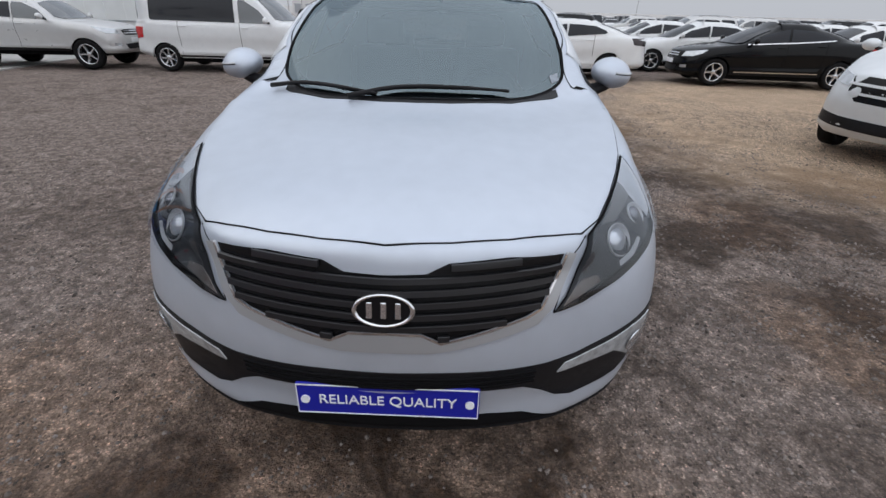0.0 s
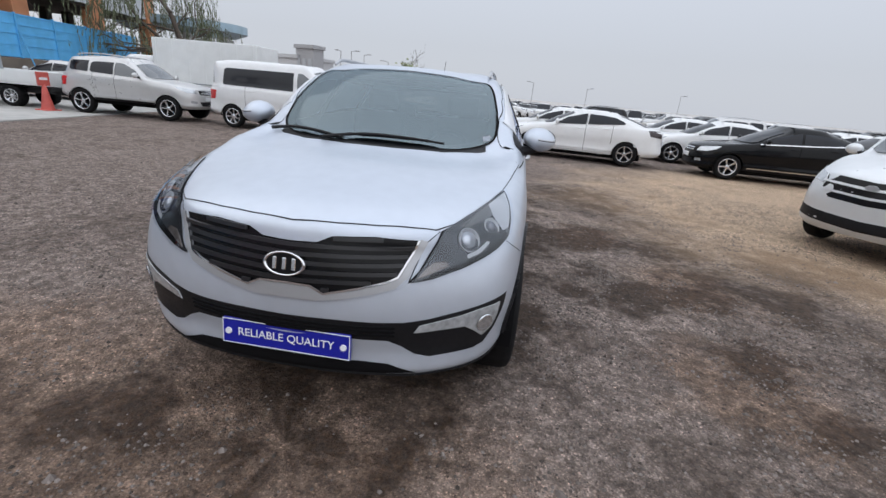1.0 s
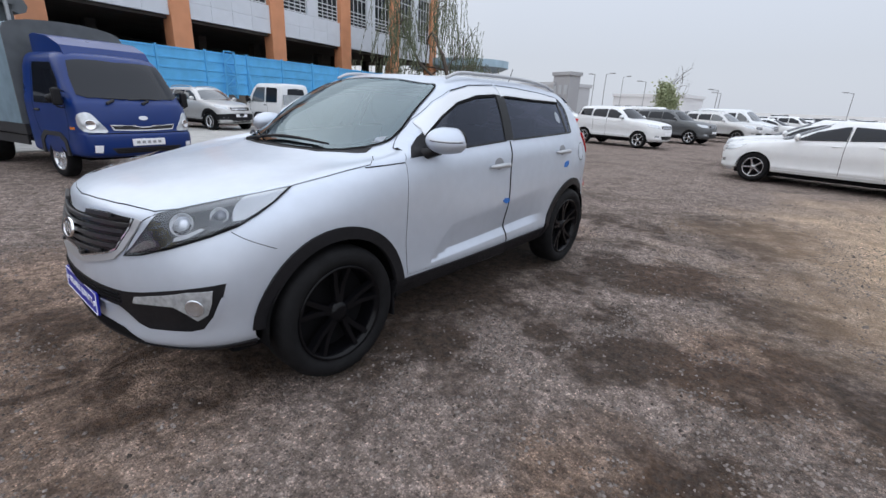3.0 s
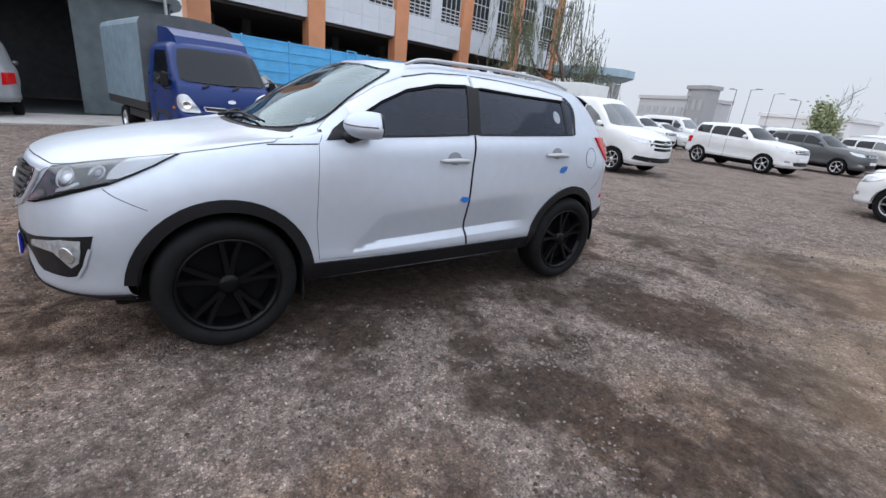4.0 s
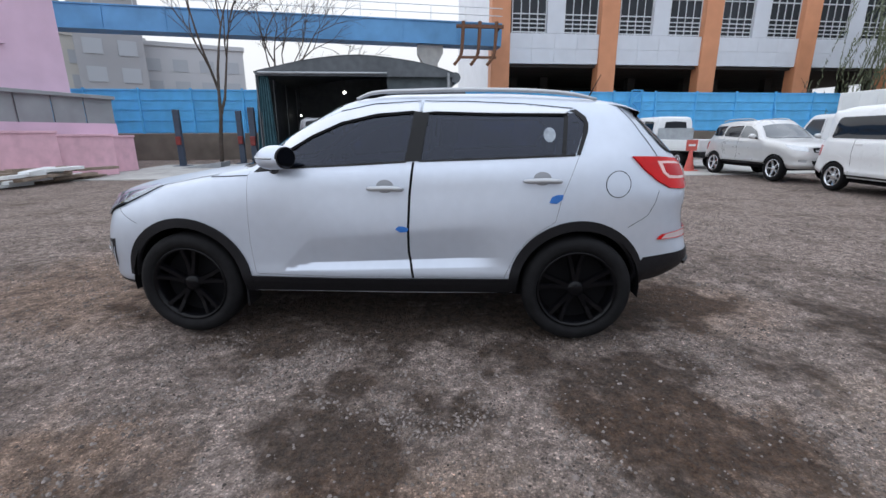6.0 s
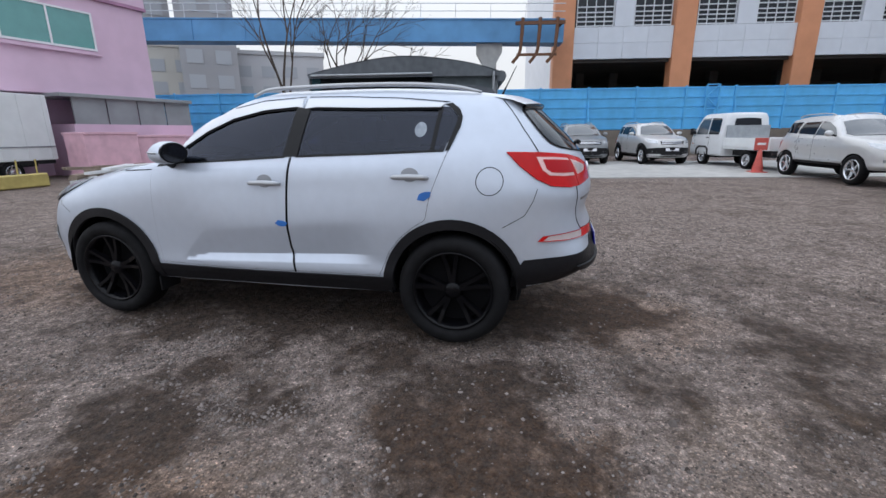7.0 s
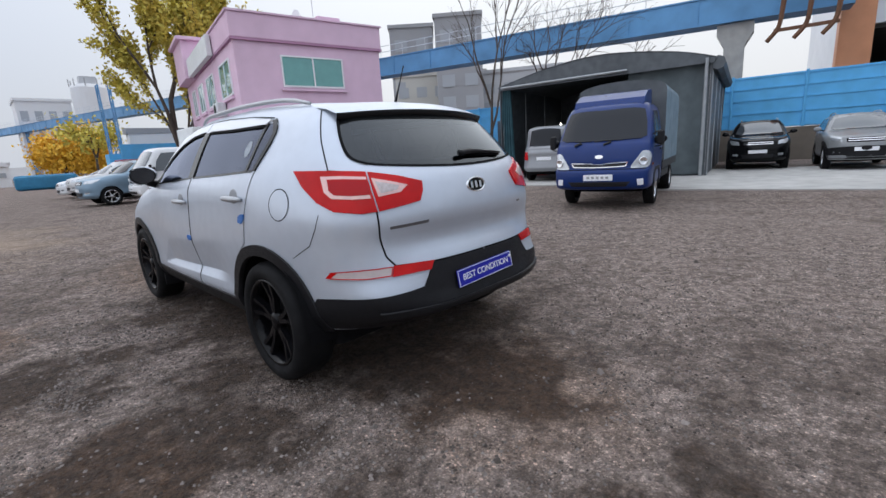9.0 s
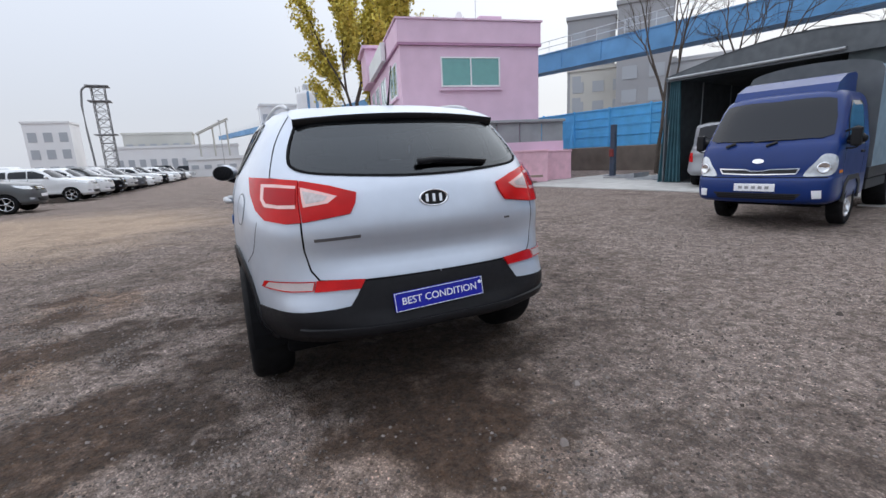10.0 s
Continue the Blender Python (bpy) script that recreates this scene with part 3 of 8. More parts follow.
for name, ring, win in (("front_door", DOOR_F, W_FRONT), ("rear_door", DOOR_R, W_REAR)):
    doors[name] = add(name, ys(ring), SIDE, SILVER, lift=.003, step=.018, holes=[ys(win)], rim=.006, creases=HOLLOW)
    seam(ys(ring), SIDE, width=.005, closed=True)
seam(ys([(2.46, .43), (2.432, .60), (2.435, .765), (2.447, .98), (2.47, 1.18)]), SIDE, width=.016, lift=.0038)
# wind deflectors over the side windows
add("window_visor", ys([(1.605, 1.300), (1.70, 1.362), (1.80, 1.418), (1.98, 1.487), (2.2, 1.532), (2.49, 1.545), (2.503, 1.488), (2.46, 1.495), (2.22, 1.478), (1.99, 1.428), (1.80, 1.345), (1.66, 1.262), (1.612, 1.232)]), SIDE, VISOR, lift=.013, step=.03, rim=.010)
add("window_visor", ys([(2.530, 1.545), (2.81, 1.540), (3.18, 1.522), (3.46, 1.495), (3.43, 1.472), (2.97, 1.478), (2.60, 1.490), (2.522, 1.482)]), SIDE, VISOR, lift=.013, step=.03, rim=.010)
# the gap below them
seam(ys([(1.64, 1.240), (1.80, 1.337), (1.99, 1.420), (2.22, 1.470), (2.46, 1.487)]), SIDE, width=.016, lift=.011)
seam(ys([(2.56, 1.484), (2.97, 1.470), (3.41, 1.465)]), SIDE, width=.013, lift=.011)

seam(ys([(1.98, 1.496), (2.2, 1.541), (2.505, 1.558)]), SIDE, width=.006, lift=.010)
seam(ys([(2.53, 1.557), (2.81, 1.552), (3.18, 1.533), (3.48, 1.503)]), SIDE, width=.006, lift=.010)
# the visors' shadow on the windows, drawn as black strips
seam(ys([(1.64, 1.262), (1.76, 1.334), (1.99, 1.420), (2.22, 1.470), (2.47, 1.488)]), SIDE, width=.016, lift=.008)
seam(ys([(2.56, 1.486), (2.97, 1.470), (3.44, 1.464)]), SIDE, width=.016, lift=.008)

# black lower cladding
def arch(cy, r0, r1, a0, a1, n=22):
    A = [radians(a0 + (a1 - a0) * k / n) for k in range(n + 1)]
    return ys([(cy - math.cos(a) * r1, WZ + .015 + math.sin(a) * r1) for a in A] + [(cy - math.cos(a) * r0, WZ + .015 + math.sin(a) * r0) for a in reversed(A)])


add("arch_cladding", arch(FW, .388, .450, 5, 188), SIDE, TRIM, lift=.014, step=.03, rim=.03)
add("arch_cladding", arch(RW - .003, .388, .449, -6, 185), SIDE, TRIM, lift=.014, step=.03, rim=.03)
add("sill_cladding", ys([(1.335, .312), (1.345, .425), (1.94, .42), (2.46, .424), (3.09, .43), (3.10, .32)]), SIDE, TRIM, lift=.010, step=.04, rim=.02)
REAR_LOW = [(0, 4.395, .714), (.2, 4.39, .714), (.385, 4.365, .712), (.425, 4.37, .65), (.46, 4.375, .604), (.53, 4.368, .597), (.689, 4.311, .587), (.819, 4.14, .577), (.868, 3.99, .566), (.89, 3.93, .47), (.87, 3.93, .385), (.79, 4.02, .392), (.64, 4.22, .408), (.36, 4.32, .418), (0, 4.34, .428)]
add("rear_bumper_cladding", mirrored(REAR_LOW), REAR_DRUM, TRIM, both=False, lift=.006, step=.035, rim=.02)
add("bumper_step", mirrored([(0, 4.44, .50), (.4, 4.41, .50), (.60, 4.36, .51), (.70, 4.31, .51), (.66, 4.33, .48), (.4, 4.41, .475), (0, 4.44, .475)]), REAR_DRUM, TRIM, both=False, lift=.022, step=.04, rim=.02)
add("front_spoiler_lip", mirrored([(0, .05, .350), (.30, .07, .350), (.49, .13, .343), (.60, .19, .342), (.755, .30, .348), (.82, .42, .35), (.84, .47, .35), (.80, .47, .302), (.74, .42, .306), (.54, .188, .322), (.30, .11, .328), (0, .09, .328)]), FRONT_DRUM, TRIM, both=False, lift=.010, step=.03, rim=.02)
add("lower_intake", mirrored([(0, .045, .410), (.30, .066, .408), (.40, .09, .398), (.45, .11, .376), (.505, .135, .354), (.30, .07, .355), (0, .05, .355)]), FRONT_DRUM, SHELL, both=False, lift=.003, step=.03, label="dark air slot under the plate")
# upper intake with the fog lamp pods
INTAKE = [(0, .03, .585), (.18, .038, .588), (.34, .063, .585), (.45, .095, .586), (.55, .138, .598), (.66, .203, .622), (.76, .285, .645), (.826, .382, .66), (.82, .365, .60), (.798, .326, .51), (.765, .291, .447), (.724, .252, .432), (.633, .19, .425), (.555, .148, .42), (.494, .123, .438), (.443, .104, .477), (.392, .087, .503), (.264, .057, .508), (0, .04, .512)]
intake = add("lower_grille", mirrored(INTAKE), FRONT_DRUM, TRIM, both=False, lift=.003, step=.03, label="black plastic lower grille with fog lamp pods")[0]
for z in (.53, .548, .566):
    part("grille_rib", panel_mesh("grille_rib", skin, [(-.42, .09, z + .004), (0, .03, z + .004), (.42, .09, z + .004), (.42, .09, z - .004), (0, .03, z - .004), (-.42, .09, z - .004)], FRONT_DRUM, SHELL, lift=.009, step=.05, rim=.006), None, intake)
seam(INTAKE[8:], FRONT_DRUM, width=.010, name="lip_bead", material=SILVER, lift=.009)
FOG_CLEAR = mat("clear_fog_lens", (.46, .48, .50), .22, .25, .3, grain=.55, grain_scale=35, bump=.2, bump_scale=60)
FOG = [(.492, .115, .540), (.511, .119, .572), (.663, .201, .604), (.731, .253, .624), (.800, .335, .632), (.797, .326, .575), (.784, .307, .522), (.752, .273, .490), (.715, .24, .528), (.679, .212, .553)]
for fog in add("fog_lamp", FOG, FRONT_DRUM, FOG_CLEAR, lift=.007, step=.02, rim=.004, label="clear fog lamp with a slim light strip"):
    fl = -1 if fog.data.vertices[0].co.x < 0 else 1
    p, n = skin.cast((2, -1.6, .556), (-1.265, 1.9, 0))
    q = Vector(n).to_track_quat("X", "Z").to_matrix().to_4x4()
    bm = lathe([(.000, .040), (.004, .038), (.004, .033), (-.001, .022), (.001, .0001)], 24)
    bm.transform(Matrix.Diagonal((fl, 1, 1, 1)) @ Matrix.Translation(Vector(p) + Vector(n) * .009) @ q)
    part("lamp_bowl", bm, LAMP_BRIGHT, fog, smooth=True)
# radiator grille
GR = [(0, .079, .872), (.107, .085, .876), (.164, .097, .903), (.318, .127, .911), (.474, .177, .901), (.458, .161, .855), (.415, .112, .766), (.376, .096, .747), (.269, .066, .718), (.149, .044, .690), (.096, .044, .716), (0, .041, .719)]
FRONT = plane_of((0, -1, 0))
grille = add("radiator_grille", mirrored(GR), FRONT, GLOSS_BLACK, both=False, lift=.002, step=.03, label="black radiator grille with horizontal slats")[0]
SLAT = mat("gloss_black_slat", (.012, .012, .014), .28, spec=.5)
gr2 = [(x, z) for x, _, z in mirrored(GR)]
for k in range(7):
    z0 = .702 + k * .0315
    xs = [x for x in np.linspace(-.47, .47, 95) if inside(gr2, (x, z0 + .014 * (abs(x) / .47) ** 1.2 - .010)) and inside(gr2, (x, z0 + .014 * (abs(x) / .47) ** 1.2 + .008))]
    runs, cur = [], []
    for x in xs:
        if cur and x - cur[-1] > .015:
            runs.append(cur)
            cur = []
        cur.append(x)
    runs.append(cur)
    for run in runs:
        if len(run) < 4:
            continue
        up = [(x, 0, z0 + .014 * (abs(x) / .47) ** 1.2 + .007) for x in run[::4] + [run[-1]]]
        dn = [(x, 0, z - .015) for x, _, z in reversed(up)]
        part("slat", panel_mesh("slat", skin, up + dn, FRONT, SLAT, lift=.019, step=.03, rim=.014), None, grille)
add("grille_surround", mirrored([(0, .037, .660), (.119, .037, .659), (.21, .048, .672), (.333, .076, .700), (.41, .10, .723), (.428, .11, .743), (.455, .125, .768), (.508, .186, .895), (.482, .18, .903), (.463, .161, .855), (.421, .112, .764), (.378, .096, .741), (.269, .066, .712), (.148, .044, .684), (.094, .044, .711), (0, .041, .713)]), FRONT, SATIN, both=False, lift=.010, step=.025, rim=.012, label="satin silver grille surround")
seam(GR[4:], FRONT, width=.007, name="grille_bead", material=CHROME, lift=.013)


def badge(name, x, y, z, wide, high, facing, lean):
    """An oval badge: bright rim, dark field and plain bright bars."""
    m = Matrix.Translation((x, y, z)) @ Matrix.Rotation(0 if facing < 0 else math.pi, 4, "Z") @ Matrix.Rotation(radians(lean), 4, "X")
    n = 36
    ring = [(math.cos(2 * math.pi * k / n), math.sin(2 * math.pi * k / n)) for k in range(n)]
    field = prism([(a * wide * .9, b * high * .9) for a, b in ring], .012)
    ob = part(name, field, GLOSS_BLACK, car, "black oval badge with a bright rim", m)
    bm = bmesh.new()
    R = []
    for s, d in ((1.0, .004), (.98, -.004), (.90, -.006), (.84, -.001)):
        R.append([bm.verts.new((a * wide * s, d, b * high * s)) for a, b in ring])
    for p, q in zip(R, R[1:]):
        for k in range(n):
            bm.faces.new((p[k], p[(k + 1) % n], q[(k + 1) % n], q[k]))
    bmesh.ops.recalc_face_normals(bm, faces=bm.faces)
    part("rim", bm, CHROME, ob, smooth=True)
    for dx in (-.45, 0, .45):
        part("bar", box(dx * wide - .008, dx * wide + .008, -.004, .002, -high * .48, high * .48, .002, 1), CHROME, ob)


badge("front_badge", 0, .034, .793, .083, .047, -1, -12)
badge("rear_badge", 0.005, 4.366, 1.079, .080, .042, 1, -10)

# headlights
HL = [(.457, .121, .745), (.491, .147, .784), (.548, .25, .923), (.598, .317, .941), (.664, .448, .969), (.729, .607, .996), (.774, .742, 1.018), (.806, .64, .969), (.812, .555, .925), (.803, .47, .883), (.764, .372, .850), (.708, .299, .822), (.646, .241, .795), (.543, .165, .759)]
HLP = plane_of((.62, -.72, .30))
LAMP_PALE = mat("pale_lamp_diffuser", (.56, .58, .61), .25, .1, .3, grain=.15, grain_scale=30)
LENS_BLUE = mat("projector_lens", (.16, .17, .20), .08, .5, 1.0)
LENS_CLEAR = mat("bright_projector_lens", (.62, .65, .70), .10, .55, .8, grain=.4, grain_scale=60)
LAMP_SOFT = mat("grey_lamp_bezel", (.22, .225, .235), .25, .4, grain=.4, grain_scale=30)
LAMP_MID = mat("amber_grey_lamp_reflector", (.30, .27, .26), .22, .5, grain=.5, grain_scale=50)
lamps = add("headlight", HL, HLP, LAMP_DARK, lift=.003, step=.025, label="clear headlight with two round lamps")
for ob, fl in zip(lamps, (False, True)):
    def hp(name, ring, material, lift, rim=.006):
        part(name, panel_mesh(name, skin, ring, HLP, material, lift=lift, step=.02, rim=rim, flip=fl), None, ob)
    # the tip's bright reflection is painted as a pale colour
    hp("lamp_tip", [(.705, .555, .982), (.770, .728, 1.012), (.799, .635, .967), (.804, .555, .93), (.800, .50, .905), (.782, .455, .90), (.762, .46, .935), (.735, .49, .957)], LAMP_PALE, .006, .002)
    hp("lamp_brow", [(.60, .318, .932), (.664, .45, .963), (.705, .555, .982), (.735, .49, .957), (.70, .40, .945), (.65, .335, .93)], LAMP_SOFT, .005, .002)
    hp("lamp_facet", [(.655, .262, .822), (.70, .305, .838), (.735, .355, .872), (.722, .35, .877), (.69, .305, .852), (.65, .27, .836)], LAMP_PALE, .006, .002)
    hp("lamp_foot", [(.485, .135, .76), (.53, .165, .775), (.59, .215, .798), (.575, .22, .815), (.535, .19, .815), (.51, .165, .795)], LAMP_MID, .005, .002)
    hp("lamp_strip", [(.53, .157, .756), (.646, .236, .79), (.708, .294, .817), (.764, .367, .845), (.803, .465, .878), (.797, .465, .892), (.755, .372, .862), (.70, .30, .834), (.64, .245, .808), (.53, .165, .772)], SHELL, .008)
    for (x, y, z), r, rim_mat, lens_mat in (((.652, .30, .888), .050, SATIN, LENS_CLEAR), ((.735, .42, .922), .038, LAMP_PALE, LENS_BLUE)):
        d = Vector((.62, -.72, .30)).normalized()
        p, n = skin.cast(Vector((x, y, z)) + d * 3, -d)
        q = (Vector((d.x, d.y, .1)) * .5 + Vector(n)).to_track_quat("X", "Z").to_matrix().to_4x4()
        M = Matrix.Diagonal((-1 if fl else 1, 1, 1, 1)) @ Matrix.Translation(Vector(p) + Vector(n) * .003) @ q
        bm = lathe([(0, r), (.005, r), (.006, r * .94), (.000, r * .84), (-.002, r * .70)], 32)
        bm.transform(M)
        part("lamp_ring", bm, rim_mat, ob, smooth=True)
        bm = lathe([(-.002, r * .72), (.006, r * .58), (.011, r * .3), (.013, .0005)], 28)
        bm.transform(M)
        part("lamp_lens", bm, lens_mat, ob, smooth=True)
    cover = part("lamp_cover", panel_mesh("lamp_cover", skin, HL, HLP, GLASS_LAMP, lift=.022, step=.03, rim=0, flip=fl), None, ob)
    cover.visible_shadow = False
seam(HL[:], HLP, width=.006, closed=True, lift=.004)
seam([(.796, .435, .868), (.83, .475, .837), (.876, .588, .778)], plane_of((.8, -.6, 0)), width=.003)
seam([(.545, .244, .926), (.50, .19, .888), (.457, .121, .747)], FRONT, width=.004)

# front plate board with raised writing, fixed to the bumper
fp = part("plate_board", box(-.265, .265, -.006, .006, -.055, .055, .004, 1), PLATE_BLUE, car, "blue plate board with white writing", pose(0, .034, .478, -3, 0, 0))
for x0, x1, z0, z1 in ((-.262, .262, .0495, .052), (-.262, .262, -.052, -.0495), (-.262, -.2595, -.052, .052), (.2595, .262, -.052, .052)):
    part("border", box(x0, x1, -.0085, -.005, z0, z1), PLATE_WHITE, fp)
for x in (-.237, .237):
    part("bolt", join_bm(prism([(math.cos(k * .5236) * .013, math.sin(k * .5236) * .013) for k in range(12)], -.006)), PLATE_WHITE, fp, "", pose(x, -.006, 0))
letters("RELIABLE QUALITY", .047, PLATE_WHITE, fp, pose(0, -.0075, 0, 90, 0, 0))
rp = part("plate_board", box(-.24, .24, -.006, .006, -.047, .047, .004, 1), PLATE_BLUE, car, "blue plate board with white writing hanging askew", pose(.025, 4.428, .605, 0, -2, 180) @ pose(0, 0, 0, -9, 0, 0))
for x0, x1, z0, z1 in ((-.237, .237, .042, .0442), (-.237, .237, -.0442, -.042), (-.237, -.2348, -.044, .044), (.2348, .237, -.044, .044)):
    part("border", box(x0, x1, -.0085, -.005, z0, z1), PLATE_WHITE, rp)
letters("BEST CONDITION", .050, PLATE_WHITE, rp, pose(0, -.0075, 0, 90, 0, 0))
part("bolt", prism([(math.cos(k * .5236) * .009, math.sin(k * .5236) * .009) for k in range(12)], -.006), PLATE_WHITE, rp, "", pose(.222, -.006, .02))

# tailgate, spoiler and rear lamps
GATE = [(0, 4.39, .722), (.374, 4.36, .722), (.572, 4.315, .734), (.607, 4.29, .78), (.626, 4.275, .872), (.626, 4.262, 1.0), (.612, 4.18, 1.19), (.58, 4.18, 1.224), (.39, 4.26, 1.198), (.19, 4.30, 1.184), (0, 4.31, 1.181)]
add("tailgate", mirrored(GATE), plane_of((0, 1, .1)), SILVER, both=False, lift=.003, step=.035)
seam([(.585, 3.80, 1.52), (.684, 3.924, 1.357), (.729, 4.028, 1.208), (.65, 4.15, 1.19)], plane_of((.8, .6, .3)), width=.007)
seam([(.632, 4.26, 1.003), (.633, 4.273, .872), (.615, 4.289, .777), (.579, 4.309, .728), (.374, 4.36, .717), (0, 4.39, .717)], plane_of((.3, 1, 0)), width=.009)
LETTER_DARK = mat("dark_bright_metal", (.16, .16, .17), .3, .7)
REVERSE = mat("clear_reversing_lens", (.52, .46, .46), .2, .2, 0, grain=.35, grain_scale=60)
CLEAR_REFL = mat("pale_reflector", (.50, .43, .42), .25, 0, 0, grain=.12, grain_scale=70)
TL_OUT = [(.806, 3.845, 1.21), (.722, 4.042, 1.203), (.612, 4.175, 1.188), (.620, 4.22, 1.09), (.626, 4.26, 1.003), (.689, 4.217, .998), (.768, 4.109, 1.012), (.80, 4.02, 1.055), (.812, 3.92, 1.133)]
TL_IN = [(.606, 4.18, 1.187), (.49, 4.265, 1.160), (.375, 4.312, 1.125), (.385, 4.325, 1.08), (.415, 4.333, 1.033), (.50, 4.31, 1.020), (.62, 4.265, 1.003), (.614, 4.225, 1.09)]
TLP = plane_of((.62, .78, .05))
for fl in (False, True):
    a = part("tail_light", panel_mesh("tail_light", skin, TL_OUT, TLP, RED_LENS, lift=.014, step=.025, rim=.016, flip=fl), None, car, "glossy red tail light")
    def lens(name, ring, material, lift, parent):
        part(name, panel_mesh(name, skin, ring, TLP, material, lift=lift, step=.02, rim=.004, flip=fl), None, parent)
    lens("light_guide", [(.757, 4.012, 1.176), (.70, 4.10, 1.172), (.624, 4.189, 1.162), (.638, 4.231, 1.064), (.70, 4.165, 1.064), (.758, 4.091, 1.071), (.770, 4.05, 1.103)], PINK_LENS, .018, a)
    lens("lens_block", [(.742, 4.045, 1.160), (.70, 4.115, 1.157), (.622, 4.195, 1.148), (.634, 4.225, 1.080), (.70, 4.16, 1.080), (.745, 4.098, 1.087), (.754, 4.07, 1.108)], RED_DEEP, .021, a)
    b = part("tail_light", panel_mesh("tail_light", skin, TL_IN, TLP, RED_LENS, lift=.014, step=.025, rim=.016, flip=fl), None, car, "glossy red tail light with a clear reversing lens")
    lens("reversing_lens", [(.603, 4.202, 1.155), (.53, 4.255, 1.134), (.461, 4.295, 1.112), (.504, 4.29, 1.082), (.60, 4.242, 1.068)], PINK_LENS, .018, b)
    lens("lens_block", [(.590, 4.21, 1.138), (.54, 4.25, 1.124), (.50, 4.28, 1.112), (.52, 4.285, 1.094), (.588, 4.245, 1.082)], REVERSE, .020, b)
    REFL_A = [(.832, 4.075, .686), (.820, 4.10, .716), (.72, 4.23, .725), (.60, 4.30, .726), (.61, 4.30, .684), (.72, 4.235, .680)]
    REFL_B = [(.594, 4.303, .730), (.48, 4.34, .727), (.376, 4.362, .722), (.40, 4.362, .680), (.49, 4.34, .680), (.603, 4.30, .677)]
    part("reflector", panel_mesh("reflector", skin, REFL_A, TLP, CLEAR_REFL, lift=.014, step=.025, flip=fl), None, car, "pale lower reflector strip")
    part("reflector_edge", ribbon_mesh("reflector_edge", skin, REFL_A, TLP, RED_LENS, .005, .016, fl, True), None, car, "red edge round the reflector")
    part("reflector", panel_mesh("reflector", skin, REFL_B, TLP, RED_LENS, lift=.014, step=.025, flip=fl), None, car, "red lower reflector strip")
    part("reflector", panel_mesh("reflector", skin, [(.834, 4.070, .686), (.818, 4.10, .717), (.80, 4.13, .717), (.822, 4.095, .686)], TLP, RED_LENS, lift=.016, step=.02, flip=fl), None, car, "red lower reflector end")
    part("writing", panel_mesh("writing", skin, [(.585, 4.29, .926), (.38, 4.35, .936), (.38, 4.35, .922), (.585, 4.29, .912)], plane_of((0, 1, 0)), LETTER_DARK, lift=.006, step=.03, rim=.004), None, car, "bright model lettering as a plain bar") if not fl else part("writing", panel_mesh("writing", skin, [(.405, 4.33, .945), (.44, 4.33, .945), (.44, 4.33, .935), (.405, 4.33, .935)], plane_of((0, 1, 0)), LETTER_DARK, lift=.006, step=.02, rim=.004, flip=True), None, car, "small bright lettering as a plain bar")

seam([(.89, 3.842, .772), (.861, 3.969, .843), (.825, 4.01, .93), (.808, 4.03, 1.0)], plane_of((1, .3, 0)), width=.004)
n = 32
FLAP = ys([(3.755 + math.cos(2 * math.pi * k / n) * .079, 1.046 + math.sin(2 * math.pi * k / n) * .081) for k in range(n)])
part("fuel_flap", panel_mesh("fuel_flap", skin, FLAP, SIDE, SILVER, lift=.002, step=.03, rim=.004), None, car)
seam(FLAP, SIDE, both=False, width=.005, closed=True, lift=.0022)

bm_top, bm_edge = bmesh.new(), bmesh.new()
cols_t, cols_e = [], []
for k in range(25):
    u = -1 + k / 12
    x = .585 * u
    yt = 4.035 - .10 * abs(u) ** 2.2
    zt = 1.513 - .022 * u * u
    p0, _ = skin.cast((x, yt - .20, 3), (0, 0, -1))
    p0[2] += .002
    mid = (x, yt - .09, (p0[2] + zt) / 2 + .006)
    cols_t.append([bm_top.verts.new(p) for p in (p0, mid, (x, yt, zt))])
    pb = (x * .97, yt - .075, zt - .058)
    cols_e.append([bm_edge.verts.new(p) for p in ((x, yt + .001, zt + .002), (x, yt + .006, zt - .006), (x * .99, yt - .022, zt - .050), pb, (x * .97, yt - .19, zt - .045))])
for cols, bm in ((cols_t, bm_top), (cols_e, bm_edge)):
    for a, b in zip(cols, cols[1:]):
        for i in range(len(a) - 1):
            bm.faces.new((a[i], b[i], b[i + 1], a[i + 1]))
    bmesh.ops.recalc_face_normals(bm, faces=bm.faces)
part("spoiler", bm_top, SILVER, car, smooth=True)
part("spoiler_edge", bm_edge, GLOSS_BLACK, car, "gloss black spoiler edge", smooth=True)
part("antenna", tube([(.0, 3.715, 1.565), (0, 3.735, 1.60), (0, 3.775, 1.68), (0, 3.83, 1.79)], [.016, .008, .004, .003], 8), TRIM, car, smooth=True)
# rear wiper
line = []
for x, z in ((.05, 1.236), (-.04, 1.243), (-.16, 1.238), (-.34, 1.226)):
    p, nn = skin.cast((x, 7.0, z), (0, -1, 0))
    line.append(tuple(p + nn * .028))
wiper = part("rear_wiper", tube(line, [.017, .015, .010, .006], 8), TRIM, car, "black rear wiper", smooth=True)
part("blade", tube([(a[0], a[1] - .012, a[2] - .012) for a in line[1:]], [.012, .014, .008], 6), SHELL, wiper, smooth=True)
